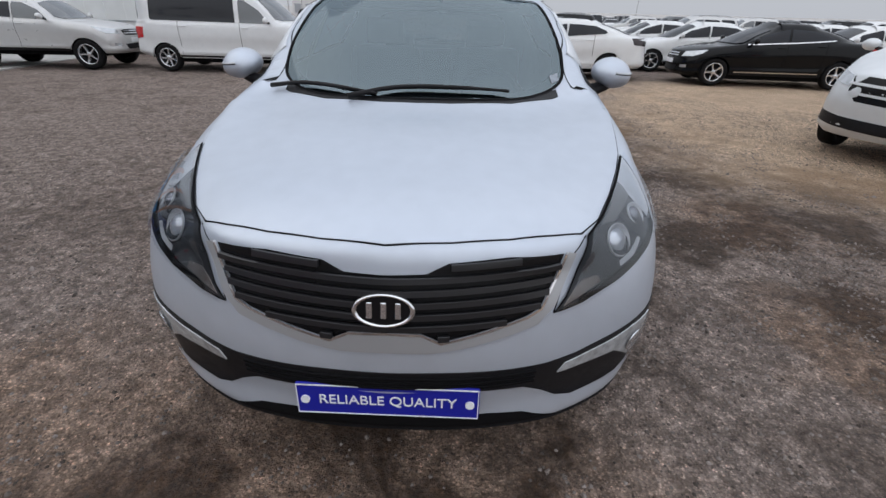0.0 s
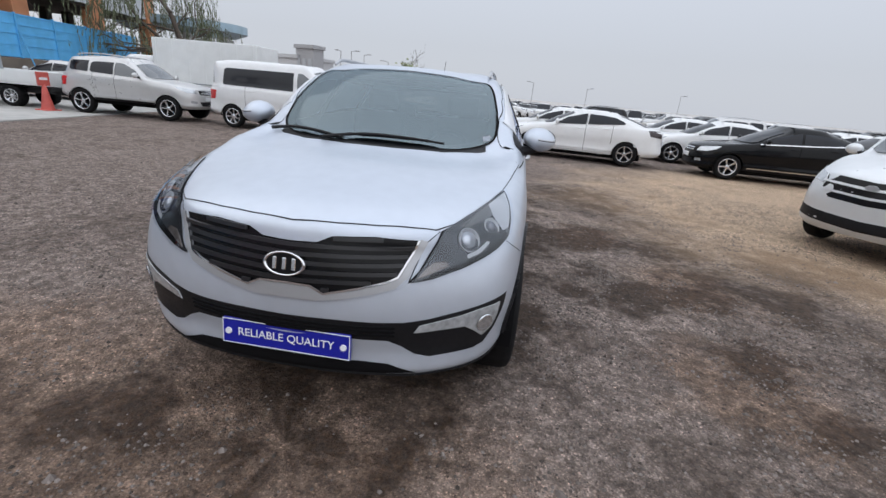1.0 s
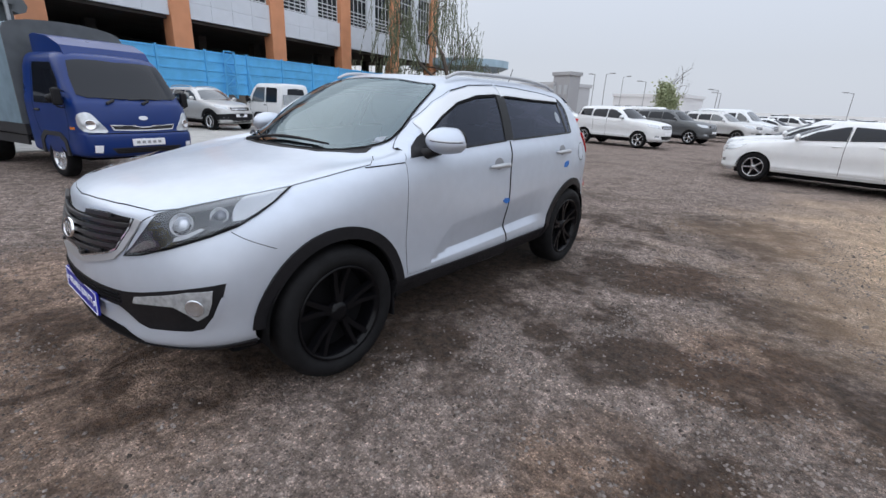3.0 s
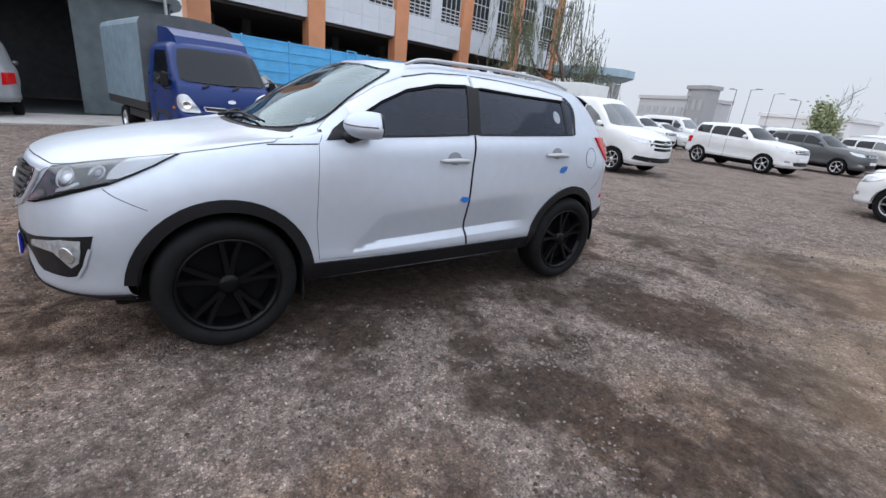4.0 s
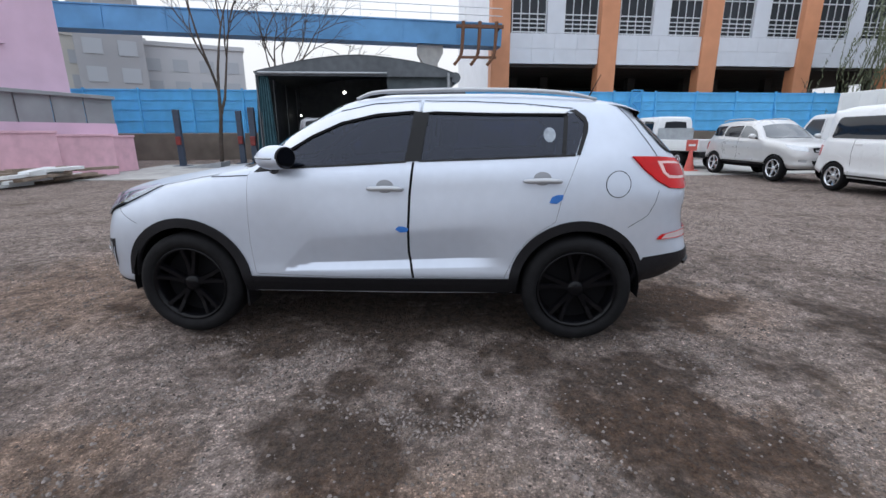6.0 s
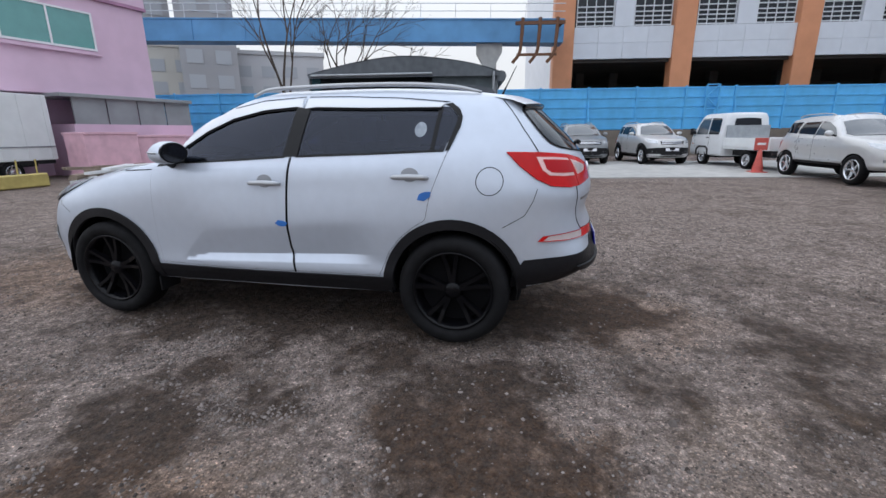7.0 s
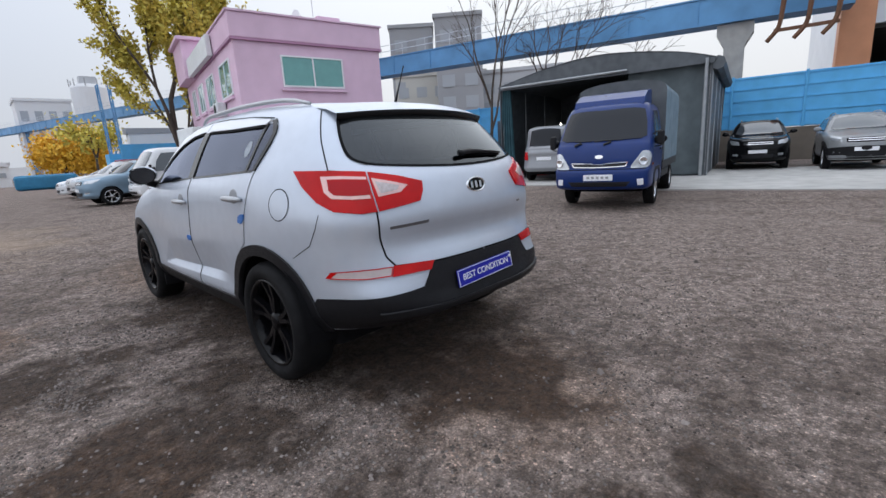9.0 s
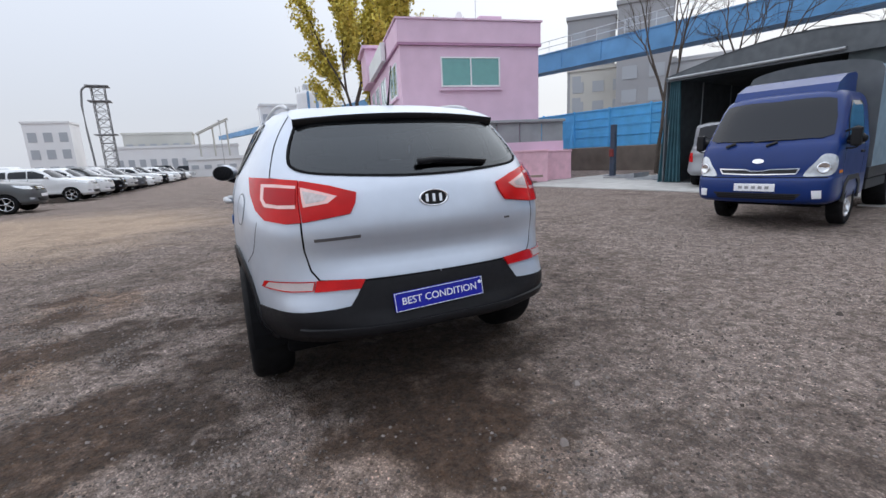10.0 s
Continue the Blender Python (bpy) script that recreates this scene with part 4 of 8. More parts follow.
# windscreen wipers
for pts in ([(-.30, 1.10, 1.13), (-.10, 1.175, 1.165), (.15, 1.19, 1.165), (.40, 1.20, 1.16)], [(-.72, 1.34, 1.145), (-.55, 1.28, 1.16), (-.37, 1.20, 1.155), (-.18, 1.12, 1.14)]):
    line = []
    for x, y, z in pts:
        p, nn = skin.cast((x, y - 1.0, z + 1.72), (0, .5, -.86))
        line.append(tuple(p + nn * .022))
    part("wiper", tube(line, [.012, .010, .009, .006], 6), TRIM, car, smooth=True)
    part("wiper", tube([(a[0], a[1] + .03, a[2] - .004) for a in line[1:]], [.006, .007, .004], 6), SHELL, car, smooth=True)

# door mirrors, handles, roof rails
# darker than the doors: the shade in the handle bowls as a colour
BOWL = mat("handle_bowl_paint", (.24, .25, .27), .4, .4)
MIRROR_DARK = mat("dark_mirror", (.05, .05, .055), .1, 1.0)
for s in (1, -1):
    bm = bmesh.new()
    bmesh.ops.create_uvsphere(bm, u_segments=36, v_segments=20, radius=1)
    for v in bm.verts:
        x, y, z = v.co
        r = math.hypot(x, z)
        if y > 0:
            # a full barrel towards the glass, closed flat
            k = (1 - .16 * (1 - r)) / r if r > .5 else 1.84
            x, z, y = x * k, z * k, min(y, .866) * .9
        z = z * (.079 if z > 0 else .068) * (1 - .10 * max(0, -x)) - .010 * x
        v.co = (x * .100, y * .114, z)
    SET = Matrix.Translation((s * .968, 1.61, 1.213)) @ Matrix.Diagonal((s, 1, 1, 1)) @ Matrix.Rotation(radians(-16), 4, "Z")
    bm.transform(SET)
    bmesh.ops.recalc_face_normals(bm, faces=bm.faces)
    mir = part("door_mirror", bm, SILVER, car, "silver door mirror with a slim turn signal", smooth=True)
    bm = join_bm(prism([(math.cos(k * .2618) * .080, math.sin(k * .2618) * .060 + .004) for k in range(24)], .004, Matrix.Translation((0, .094, 0))))
    bm.transform(SET)
    part("mirror_glass", bm, MIRROR_DARK, mir)
    bm = join_bm(prism([(math.cos(k * .2618) * .092, math.sin(k * .2618) * .067 + .004) for k in range(24)], .012, Matrix.Translation((0, .081, 0))))
    bm.transform(SET)
    part("mirror_rim", bm, TRIM, mir, "black rear of the mirror")
    for drop, thick, what, surface in ((-.006, .0045, "turn_signal", LAMP_PALE), (-.0002, .0018, "signal_gap", SHELL)):
        bm = tube([(math.cos(a) * .100, math.sin(a) * .114, drop * -1 + .010 - .010 * math.cos(a)) for a in (-1.35, -1.1, -.8, -.4, 0)] + [(.0985, .06, -drop)], thick, 8)
        bm.transform(SET)
        part(what, bm, surface, mir, smooth=True)
    part("mirror_foot", tube([(s * .84, 1.55, 1.13), (s * .90, 1.575, 1.145), (s * .95, 1.595, 1.165)], [.038, .03, .03], 10), TRIM, mir, smooth=True)
    for y, z, door in ((2.29, 1.018, "front_door"), (3.278, 1.067, "rear_door")):
        p, nn = skin.cast((s * 3, y, z), (-s, 0, 0))
        d = doors[door][0 if s > 0 else 1]
        part("handle_recess", panel_mesh("handle_recess", skin, [(.9, y + math.cos(2 * math.pi * k / 20) * .056, z + .016 + math.sin(2 * math.pi * k / 20) * .042) for k in range(20)], SIDE, BOWL, lift=.0042, step=.03, rim=.001, flip=s < 0), None, d, "shaded handle bowl")
        xo = p[0] + s * .006
        part("door_handle", tube([(xo, y - .115, z + .002), (xo + s * .022, y - .09, z + .004), (xo + s * .034, y, z + .008), (xo + s * .024, y + .09, z + .004), (xo, y + .115, z)], [.008, .015, .018, .017, .010], 10), SATIN, d, smooth=True)
        part("handle_lock", lathe([(0, .009), (.004, .008), (.004, .0005)], 12), SHELL, d, "", pose(xo + s * .034, y + .075, z + .006, 0, 0, 0 if s > 0 else 180)) if door == "front_door" else None
    rail = [(s * .585, 2.06, 1.585), (s * .588, 2.17, 1.622), (s * .59, 2.45, 1.634), (s * .588, 2.85, 1.638), (s * .582, 3.25, 1.627), (s * .572, 3.50, 1.605), (s * .565, 3.66, 1.572)]
    part("roof_rail", tube(rail, [.009, .013, .014, .014, .014, .013, .009], 10), SATIN, car, smooth=True)
add("tape_mark", ys([(2.35, .762), (2.375, .782), (2.41, .778), (2.44, .765), (2.425, .745), (2.385, .742)]), SIDE, TAPE_BLUE, lift=.010, step=.02, rim=.008, both=False, label="blue foam guard on the door edge")
add("tape_mark", ys([(3.325, .935), (3.34, .972), (3.375, .985), (3.41, .985), (3.405, .955), (3.37, .93)]), SIDE, TAPE_BLUE, lift=.010, step=.02, rim=.008, both=False, label="blue foam guard on the door edge")
add("window_sticker", ys([(3.325 + math.cos(k * .449) * .038, 1.345 + math.sin(k * .449) * .045) for k in range(14)]), SIDE, STICKER, lift=.0045, step=.03, rim=0, both=False, label="round pale sticker on the glass")
add("window_sticker", [(.62, 1.36, 1.21), (.66, 1.41, 1.21), (.655, 1.44, 1.255), (.61, 1.39, 1.255)], plane_of((0, -.5, .86)), STICKER, lift=.005, step=.03, rim=0, both=False, label="pale paper sticker on the windscreen")

# wheels
WHEELS = {}


def wheel(m, parent, tyre_r=.357, rim_r=.252, width=.235, rim_mat=None, spokes=5, twin=True, label="black alloy wheel", seg=48):
    """A road wheel; its outer face looks along +x."""
    rim_mat = rim_mat or RIM
    key = (tyre_r, rim_r, width, rim_mat.name, spokes, twin, seg)
    w = width / 2
    if key not in WHEELS:
        bm = bmesh.new()
        for k in range(spokes):
            for off in ((-.16, .16) if twin else (0,)):
                a = 2 * math.pi * k / spokes + math.pi / 2
                r1 = rim_r - .006
                c0, c1 = a + off * .7, a + off * 1.15
                w0, w1 = (.021, .019) if twin else (.030, .024)
                vs = []
                for r, c, wd, xo in ((.045, c0, w0, w * .62), (r1 * .6, (c0 + c1) / 2, (w0 + w1) / 2, w * .60), (r1, c1, w1, w * .78)):
                    for e, dx in ((-wd, -.028), (-wd * .62, .004), (wd * .62, .004), (wd, -.028)):
                        vs.append(bm.verts.new((xo + dx, math.cos(c) * r - math.sin(c) * e, math.sin(c) * r + math.cos(c) * e)))
                for i in range(2):
                    for j in range(3):
                        bm.faces.new((vs[i * 4 + j], vs[i * 4 + j + 1], vs[i * 4 + 5 + j], vs[i * 4 + 4 + j]))
        bmesh.ops.recalc_face_normals(bm, faces=bm.faces)
        shapes = [
            ("wheel", lathe([(-w * .7, rim_r * .98), (-w * .95, tyre_r * .80), (-w, tyre_r * .88), (-w * .86, tyre_r * .965), (-w * .6, tyre_r), (w * .6, tyre_r), (w * .86, tyre_r * .965), (w, tyre_r * .88), (w * .97, tyre_r * .78), (w * .80, rim_r + .008)], seg), TYRE, True),
            ("rim", lathe([(w * .78, rim_r + .010), (w * .90, rim_r + .004), (w * .86, rim_r - .008), (w * .55, rim_r - .02), (-w * .6, rim_r - .03)], seg), rim_mat, True),
            ("brake_disc", lathe([(-w * .2, rim_r * .9), (-w * .1, rim_r * .9), (-w * .1, .0005)], 24), SHELL, False),
            ("spokes", bm, rim_mat, False),
            ("hub_cap", lathe([(w * .3, .06), (w * .66, .055), (w * .74, .032), (w * .76, .0005)], 20), rim_mat, True)]
        WHEELS[key] = []
        for n, b, mt, sm in shapes:
            me = bpy.data.meshes.new(n)
            b.to_mesh(me)
            b.free()
            me.materials.append(mt)
            if sm:
                me.shade_smooth()
            WHEELS[key].append((n, me))
    ob = part("wheel", WHEELS[key][0][1], None, parent, label, m)
    for n, me in WHEELS[key][1:]:
        part(n, me, None, ob)
    return ob


for s in (1, -1):
    for y in (FW, RW):
        wheel(Matrix.Translation((s * .812, y, WZ)) @ (Matrix.Identity(4) if s > 0 else Matrix.Rotation(math.pi, 4, "Z")) @ Matrix.Rotation(.3 + y, 4, "X"), car, label="black twin-spoke alloy wheel")
        bm = bmesh.new()
        prev = None
        for k in range(19):
            a = math.pi * (-.05 + 1.1 * k / 18)
            c, sn = math.cos(a) * .402, math.sin(a) * .402
            cur = [bm.verts.new((s * .56, y + c, WZ + .015 + sn)), bm.verts.new((s * .90, y + c, WZ + .015 + sn))]
            if prev:
                bm.faces.new((prev[0], prev[1], cur[1], cur[0]))
            prev = cur
        bm.verts.ensure_lookup_table()
        bm.faces.new([bm.verts[2 * k] for k in range(19)])
        part("wheel_liner", bm, SHELL, car)
        if y == FW:
            part("mud_flap", box(s * .80 - .09, s * .80 + .09, y + .385, y + .40, .20, .42, .004, 1), TRIM, car)

# cabin
part("cabin_floor", box(-.70, .70, 1.35, 4.0, .38, .44), CABIN, car)
part("dashboard", box(-.68, .68, 1.22, 1.62, .85, 1.10, .05), CABIN, car)
part("steering_wheel", tube([(.36 + math.cos(k * .4189) * .18, 1.72 + .06 * math.sin(k * .4189), 1.03 + math.sin(k * .4189) * .17) for k in range(16)], .016, 8, 1), SHELL, car)
for x in (-.36, .36):
    seat = part("seat", box(x - .25, x + .25, 1.95, 2.50, .50, .72, .06), CABIN, car)
    part("seat_back", join_bm(box(-.25, .25, -.07, .07, 0, .62, .06)), CABIN, seat, "", pose(x, 2.48, .66, -14))
    part("headrest", box(x - .14, x + .14, 2.62, 2.72, 1.27, 1.44, .04), CABIN, seat)
rear_seat = part("rear_seat", box(-.62, .62, 2.85, 3.35, .48, .70, .06), CABIN, car)
part("seat_back", box(-.62, .62, -.07, .07, 0, .55, .06), CABIN, rear_seat, "", pose(0, 3.38, .66, -14))
for x in (-.36, .36):
    part("headrest", box(x - .13, x + .13, 3.47, 3.56, 1.18, 1.32, .04), CABIN, rear_seat)
part("headlining", box(-.52, .52, 2.05, 3.75, 1.50, 1.53, .01), CABIN, car)


# ---- other vehicles ----
def make_levels(p):
    """Level curves of a car body from its main sizes; front at y = 0."""
    L, W, zb, he, te, fw = p["L"], p["W"], p["zb"], p["he"], p["te"], p["fw"]
    (cy, cz), (sy, sz), (gy, gz), (ty, tz) = p["cowl"], p["top"], p["rbase"], p["rtop"]
    q0 = min(1, (sy - cy) / .65) * p.get("nose", 1)
    wk = p.get("wk", 1.0)
    R, wt, c = p["roof"], p["wtop"], p["cpil"]
    bf, br = p["belt"]
    a = cy + .30
    side = [fw, a, a + (c - a) * .25, a + (c - a) * .5, a + (c - a) * .75, c]

    def belt(y):
        return bf + (br - bf) * (y - a) / (c - a)
    fx, fo = [0, .33, .61, .865], [o * p.get("nose", 1) for o in (0, .028, .11, .33)]
    rx, ro = [.91, .73, .39, 0], [.37, .13, .03, 0]
    lv = []
    for k in range(6):
        row = []
        z = zb + (he - zb) * (0, .13, .30, .52, .73, .89)[k]
        for f, o in zip(fx, fo):
            row.append((f * W * (.95, 1, 1, 1, .98, .95)[k], (.07, 0, .01, 0, .015, .045)[k] + o, z))
        for y in side:
            row.append((W * (.925, .985, .975, .98, 1, .99)[k], y, zb + .05 + (belt(y) - .11 - zb) * (0, .16, .27, .45, .65, .86)[k]))
        z = zb + .08 + (te - zb - .08) * (0, .14, .30, .5, .7, .87)[k]
        for f, o in zip(rx, ro):
            row.append((f * W * (.94, 1, 1, .99, .98, .96)[k], L - o - (.1, 0, .01, .03, .04, .03)[k], z))
        lv.append(row)
    l6 = [(0, .085, he), (.31 * W, .11, he), (.56 * W, .19, he - .005), (.78 * W, .19 + .27 * p.get("nose", 1), he + .03), (.93 * W, fw, cz - .10)]
    l6 += [(.972 * W, y, belt(y) - .06) for y in side[1:]] + [(f * W * .93, L - o - .06, te) for f, o in zip(rx, ro)]
    g_off, g_x = [.285, .125, .025, 0], [.78, .62, .345, 0]
    ym = .5 * (cy + .1)
    zm = .5 * (he + cz) + .03
    l7 = [(0, ym, zm), (.24 * W, ym + .01, zm), (.455 * W, ym + .05, zm - .005), (.67 * W, ym + .2 * (cy - .1), zm), (.855 * W, max(fw, ym) * .6 + cy * .4, cz - .05)]
    l7 += [(.94 * W, y, belt(y)) for y in side[1:]]
    for f, o, q, h in zip(rx, ro, g_off, g_x):
        l7.append(((f * .93 + h) / 2 * W, ((L - o - .06) + (gy - q)) / 2 + .015, (te + gz) / 2 + .012))
    l8 = [(f * W, cy + d * q0, cz + e) for f, d, e in zip((0, .22, .43, .65, .80, .875), (0, .01, .035, .115, .225, .34), (0, 0, -.005, -.015, -.015, .03))]
    l8 += [(.905 * W, y, belt(y) + .085) for y in side[2:]] + [(h * W, gy - q, gz) for h, q in zip(g_x, g_off)]
    l10 = [(f * W * wk, sy + d * q0, sz - e) for f, d, e in zip((0, .19, .37, .54, .65, .715), (0, .005, .02, .06, .085, .115), (0, .005, .015, .035, .045, .06))]
    l10 += [(.755 * W * wk, max(y, sy + .2) if i < 1 else y, wt - (.03 if i < 1 else 0)) for i, y in enumerate(side[2:])] + [(h * W * wk, ty - q, tz - e) for h, q, e in zip((.67, .565, .325, 0), (.185, .075, .015, 0), (.02, .02, .01, 0))]
    l9 = [tuple((np.array(u) + np.array(v)) / 2 + np.array((.012 * W * (i > 3 and i < 12), 0, .012))) for i, (u, v) in enumerate(zip(l8, l10))]
    l11 = [(f * W * wk, sy + .15 + d, R - .012 - e) for f, d, e in zip((0, .185, .365, .52, .595, .615), (0, .01, .03, .08, .1, .13), (0, 0, .005, .015, .02, .02))]
    l11 += [(.635 * W * wk, max(y, sy + .32) if i < 1 else y, R - .025) for i, y in enumerate(side[2:-1])] + [(.62 * W * wk, min(c, ty - .3), (R + tz) / 2)] + [(h * W, ty - .06 - q, tz + .035 - e) for h, q, e in zip((.6, .53, .31, 0), (.2, .09, .02, 0), (.015, .015, .005, 0))]
    n = len(l11)
    l12 = [(x * .5, y + (.02 if i < 6 else -.03 if i > 9 else 0), z + .012) for i, (x, y, z) in enumerate(l11)]
    l13 = [(0, y + (.035 if i < 6 else -.05 if i > 9 else 0), z + .016) for i, (x, y, z) in enumerate(l11)]
    return lv + [l6, l7, l8, l9, l10, l11, l12, l13], belt, a


GLASS_DARK = mat("dark_car_glass", (.010, .012, .017), .06, 0, .0, spec=.3)
GLASS_GREY = mat("reflecting_car_glass", (.06, .07, .08), .08, 0, .5, spec=.8)
ALLOY = mat("bright_alloy", (.62, .63, .65), .25, .9)
LAMP_CLEAR = mat("clear_headlamp", (.62, .65, .68), .12, .5, .7, grain=.4, grain_scale=16)


LENS_SMOKE = mat("smoked_lens", (.03, .02, .022), .12)


def paint(name, color, metal=.3, rough=.3):
    return mat(name, color, rough, metal, .2, .35, grain=.08, grain_scale=6)


WHITE = paint("white_paint", (.70, .71, .72), 0)
SILVER_OLD = paint("warm_silver_paint", (.56, .56, .56))
BLACK_P = mat("black_paint", (.004, .0045, .0055), .12, 0, 0, .22)
GREY_P = paint("dark_grey_paint", (.10, .105, .11))
GREY_M = paint("mid_grey_paint", (.25, .26, .27))
ICE = paint("ice_blue_paint", (.20, .29, .37))
BLUE_P = mat("blue_truck_paint", (.004, .026, .145), .3, 0, 0, .35, grain=.15, grain_scale=3)

SUV = dict(L=4.35, W=.90, zb=.30, he=.98, te=1.05, fw=.86, rw=3.47, cowl=(1.20, 1.16), top=(1.86, 1.58), rbase=(4.22, 1.16), rtop=(3.95, 1.58), roof=1.66, wtop=1.54, belt=(1.12, 1.20), cpil=3.45, wins=[(1.60, 2.38), (2.44, 3.12), (3.18, 3.80)], r=.345)
SEDAN = dict(kind="sedan", L=4.60, W=.89, zb=.22, he=.80, te=1.00, fw=.87, rw=3.57, cowl=(1.14, .98), top=(2.02, 1.37), rbase=(4.16, 1.08), rtop=(3.28, 1.37), roof=1.45, wtop=1.34, belt=(.96, 1.05), cpil=3.0, wins=[(1.55, 2.40), (2.45, 3.46)], r=.325)
VAN = dict(kind="van", L=5.12, W=.96, wk=1.05, zb=.28, he=.98, te=1.10, fw=.95, rw=4.15, cowl=(.98, 1.22), top=(1.72, 1.80), rbase=(5.02, 1.20), rtop=(4.90, 1.82), roof=1.92, wtop=1.70, belt=(1.14, 1.18), cpil=4.45, wins=[(1.42, 2.15), (2.28, 4.42)], r=.33)
def cab_levels(p):
    """Level curves of a forward-control truck cab with its bumper; front at y = 0."""
    L = p["L"]
    rows = [(.38, .06, .80, 0), (.42, .0, .845, 0), (.52, -.035, .86, 0), (.70, -.03, .865, 0), (.735, -.012, .868, 0), (.765, .018, .868, 0), (.92, .03, .87, 0), (1.08, .065, .872, 0), (1.19, .115, .868, 0), (1.245, .165, .86, 0), (1.55, .375, .815, 0), (1.82, .56, .765, .02), (1.925, .68, .69, .06), (1.96, .95, .35, .2), (1.965, 1.1, 0, .3)]
    lv = []
    for z, yf, w, back in rows:
        yr = L - back
        row = [(f * w, yf + o, z) for f, o in ((0, 0), (.38, .008), (.72, .045), (.94, .13))]
        row += [(w, yf + .28 + (yr - .12 - yf - .28) * k / 5, z) for k in range(6)]
        lv.append(row + [(f * w, yr - o, z) for f, o in ((.985, .05), (.90, .01), (.5, 0), (0, 0))])
    return lv, (lambda y: 1.15), .36


CAB_SCREEN = [(0, .18, 1.26), (.40, .20, 1.26), (.66, .245, 1.265), (.765, .33, 1.30), (.735, .50, 1.55), (.675, .655, 1.77), (.60, .63, 1.805), (0, .565, 1.82)]
CAB = dict(kind="cab", L=1.85, W=.87, zb=.36, he=1.05, te=1.10, fw=.28, rw=0, cowl=(.16, 1.24), top=(.56, 1.83), rbase=(1.84, 1.28), rtop=(1.84, 1.80), roof=1.96, wtop=1.80, belt=(1.15, 1.15), cpil=1.35, wins=[(.58, 1.42)], r=.30, curves=cab_levels, screen=CAB_SCREEN)


SKINS = {}


def vehicle(name, p, body, label, m, rim=None, glass=None, group="", low=None, spokes=5, twin=False, category="car", wheels=True, su=5, sv=3, rails=False, rear="red", lights=True, step=.12, clad=False, bright=False, face=""):
    """A parked vehicle; its front looks along -y of its pose."""
    low, glass, rim = low or TRIM, glass or GLASS_DARK, rim or ALLOY
    levels, belt, a = p.get("curves", make_levels)(p)
    G, N = loft_body(levels, su, sv)
    both = [grid_mesh(G, N, fl) for fl in (False, True)]
    sk = Skin(np.concatenate([both[0][0], both[1][0]]), both[0][1] + [tuple(i + len(both[0][0]) for i in f) for f in both[1][1]], np.concatenate([both[0][2], both[1][2]]))
    L, W = p["L"], p["W"]
    root = thing(name, label, category, m, group)
    SKINS[root.name] = sk
    V, F = sk.V, both[0][1] + [tuple(i + len(both[0][0]) for i in f) for f in both[1][1]]
    keep = []
    for f in F:
        c = np.mean([V[i] for i in f], axis=0)
        if wheels and abs(c[0]) > .5 and c[2] < .9 and min(math.hypot(c[1] - p["fw"], c[2] - p["r"]), math.hypot(c[1] - p["rw"], c[2] - p["r"])) < p["r"] + .06:
            continue
        keep.append(f)
    me = mesh_of("body", V, keep, body)
    me.normals_split_custom_set_from_vertices([tuple(n) for n in sk.N])
    part("body", me, None, root)
    part("underbody", box(-W * .80, W * .80, .45, L - .6, p["zb"] - .06, p["zb"] + .22, .03, 1), SHELL, root)

    def lay(nm, ring, proj, material, lift=.004, flips=(False, True), lb="", st=step, parent=None, rim_d=.008, sm=0):
        out = []
        for fl in flips:
            out.append(part(nm, panel_mesh(nm, sk, ring, proj, material, lift=lift, step=st, flip=fl, rim=rim_d, smooth=sm), None, parent or root, lb))
        return out
    (cy, cz), (sy, sz), (gy, gz), (ty, tz) = p["cowl"], p["top"], p["rbase"], p["rtop"]
    q0 = min(1, (sy - cy) / .65) * p.get("nose", 1)
    wk = p.get("wk", 1.0)
    scr = [(0, cy + .03, cz), (.42 * W, cy + .065 * q0, cz), (.66 * W, cy + .16 * q0, cz), (.76 * W * wk, cy + .30 * q0, cz + .06), (.63 * W * wk, sy + .02, sz - .08), (.52 * W * wk, sy, sz - .05), (0, sy - .03, sz - .012)]
    scr = p.get("screen", scr)
    lay("windscreen", mirrored(scr), plane_of((0, -.6, .8)), glass, flips=(False,), lift=.014, st=.08)
    back = [(0, gy, gz + .02), (.33 * W, gy - .02, gz + .02), (.60 * W, gy - .11, gz + .035), (.53 * W, ty, tz - .06), (0, ty, tz - .03)]
    lay("rear_window", mirrored(back), plane_of((0, .8, .6)), GLASS_DARK, flips=(False,), lift=.012, st=.08)
    wt = p["wtop"]
    for i, (y0, y1) in enumerate(p["wins"]):
        if i == 0:
            top0 = max(sy + .30, y0 + .05)
            ring = [(y0, belt(y0) + .02), (y1, belt(y1) + .02), (y1 + .01, wt - .02), (top0, wt - .03), ((y0 + top0) / 2 - .06, (belt(y0) + wt) / 2 + .03)]
        elif i == len(p["wins"]) - 1 and p.get("kind") == "sedan":
            ring = [(y0, belt(y0) + .02), (y1 - .06, belt(y1) + .035), (y1, belt(y1) + .06), (y1 - .06, belt(y1) + .11), (y1 - .30, belt(y1) + .20), (y0 + .40, wt - .035), (y0 + .02, wt - .02)]
        else:
            ring = [(y0, belt(y0) + .02), (y1 - .04, belt(y1) + .02), (y1, belt(y1) + .06), (y1 - .02, wt - .08), (y1 - .10, wt - .035), (y0 + .01, wt - .02)]
        lay("side_window", ys(ring), SIDE, GLASS_DARK if i else glass, lift=.012, st=.07)
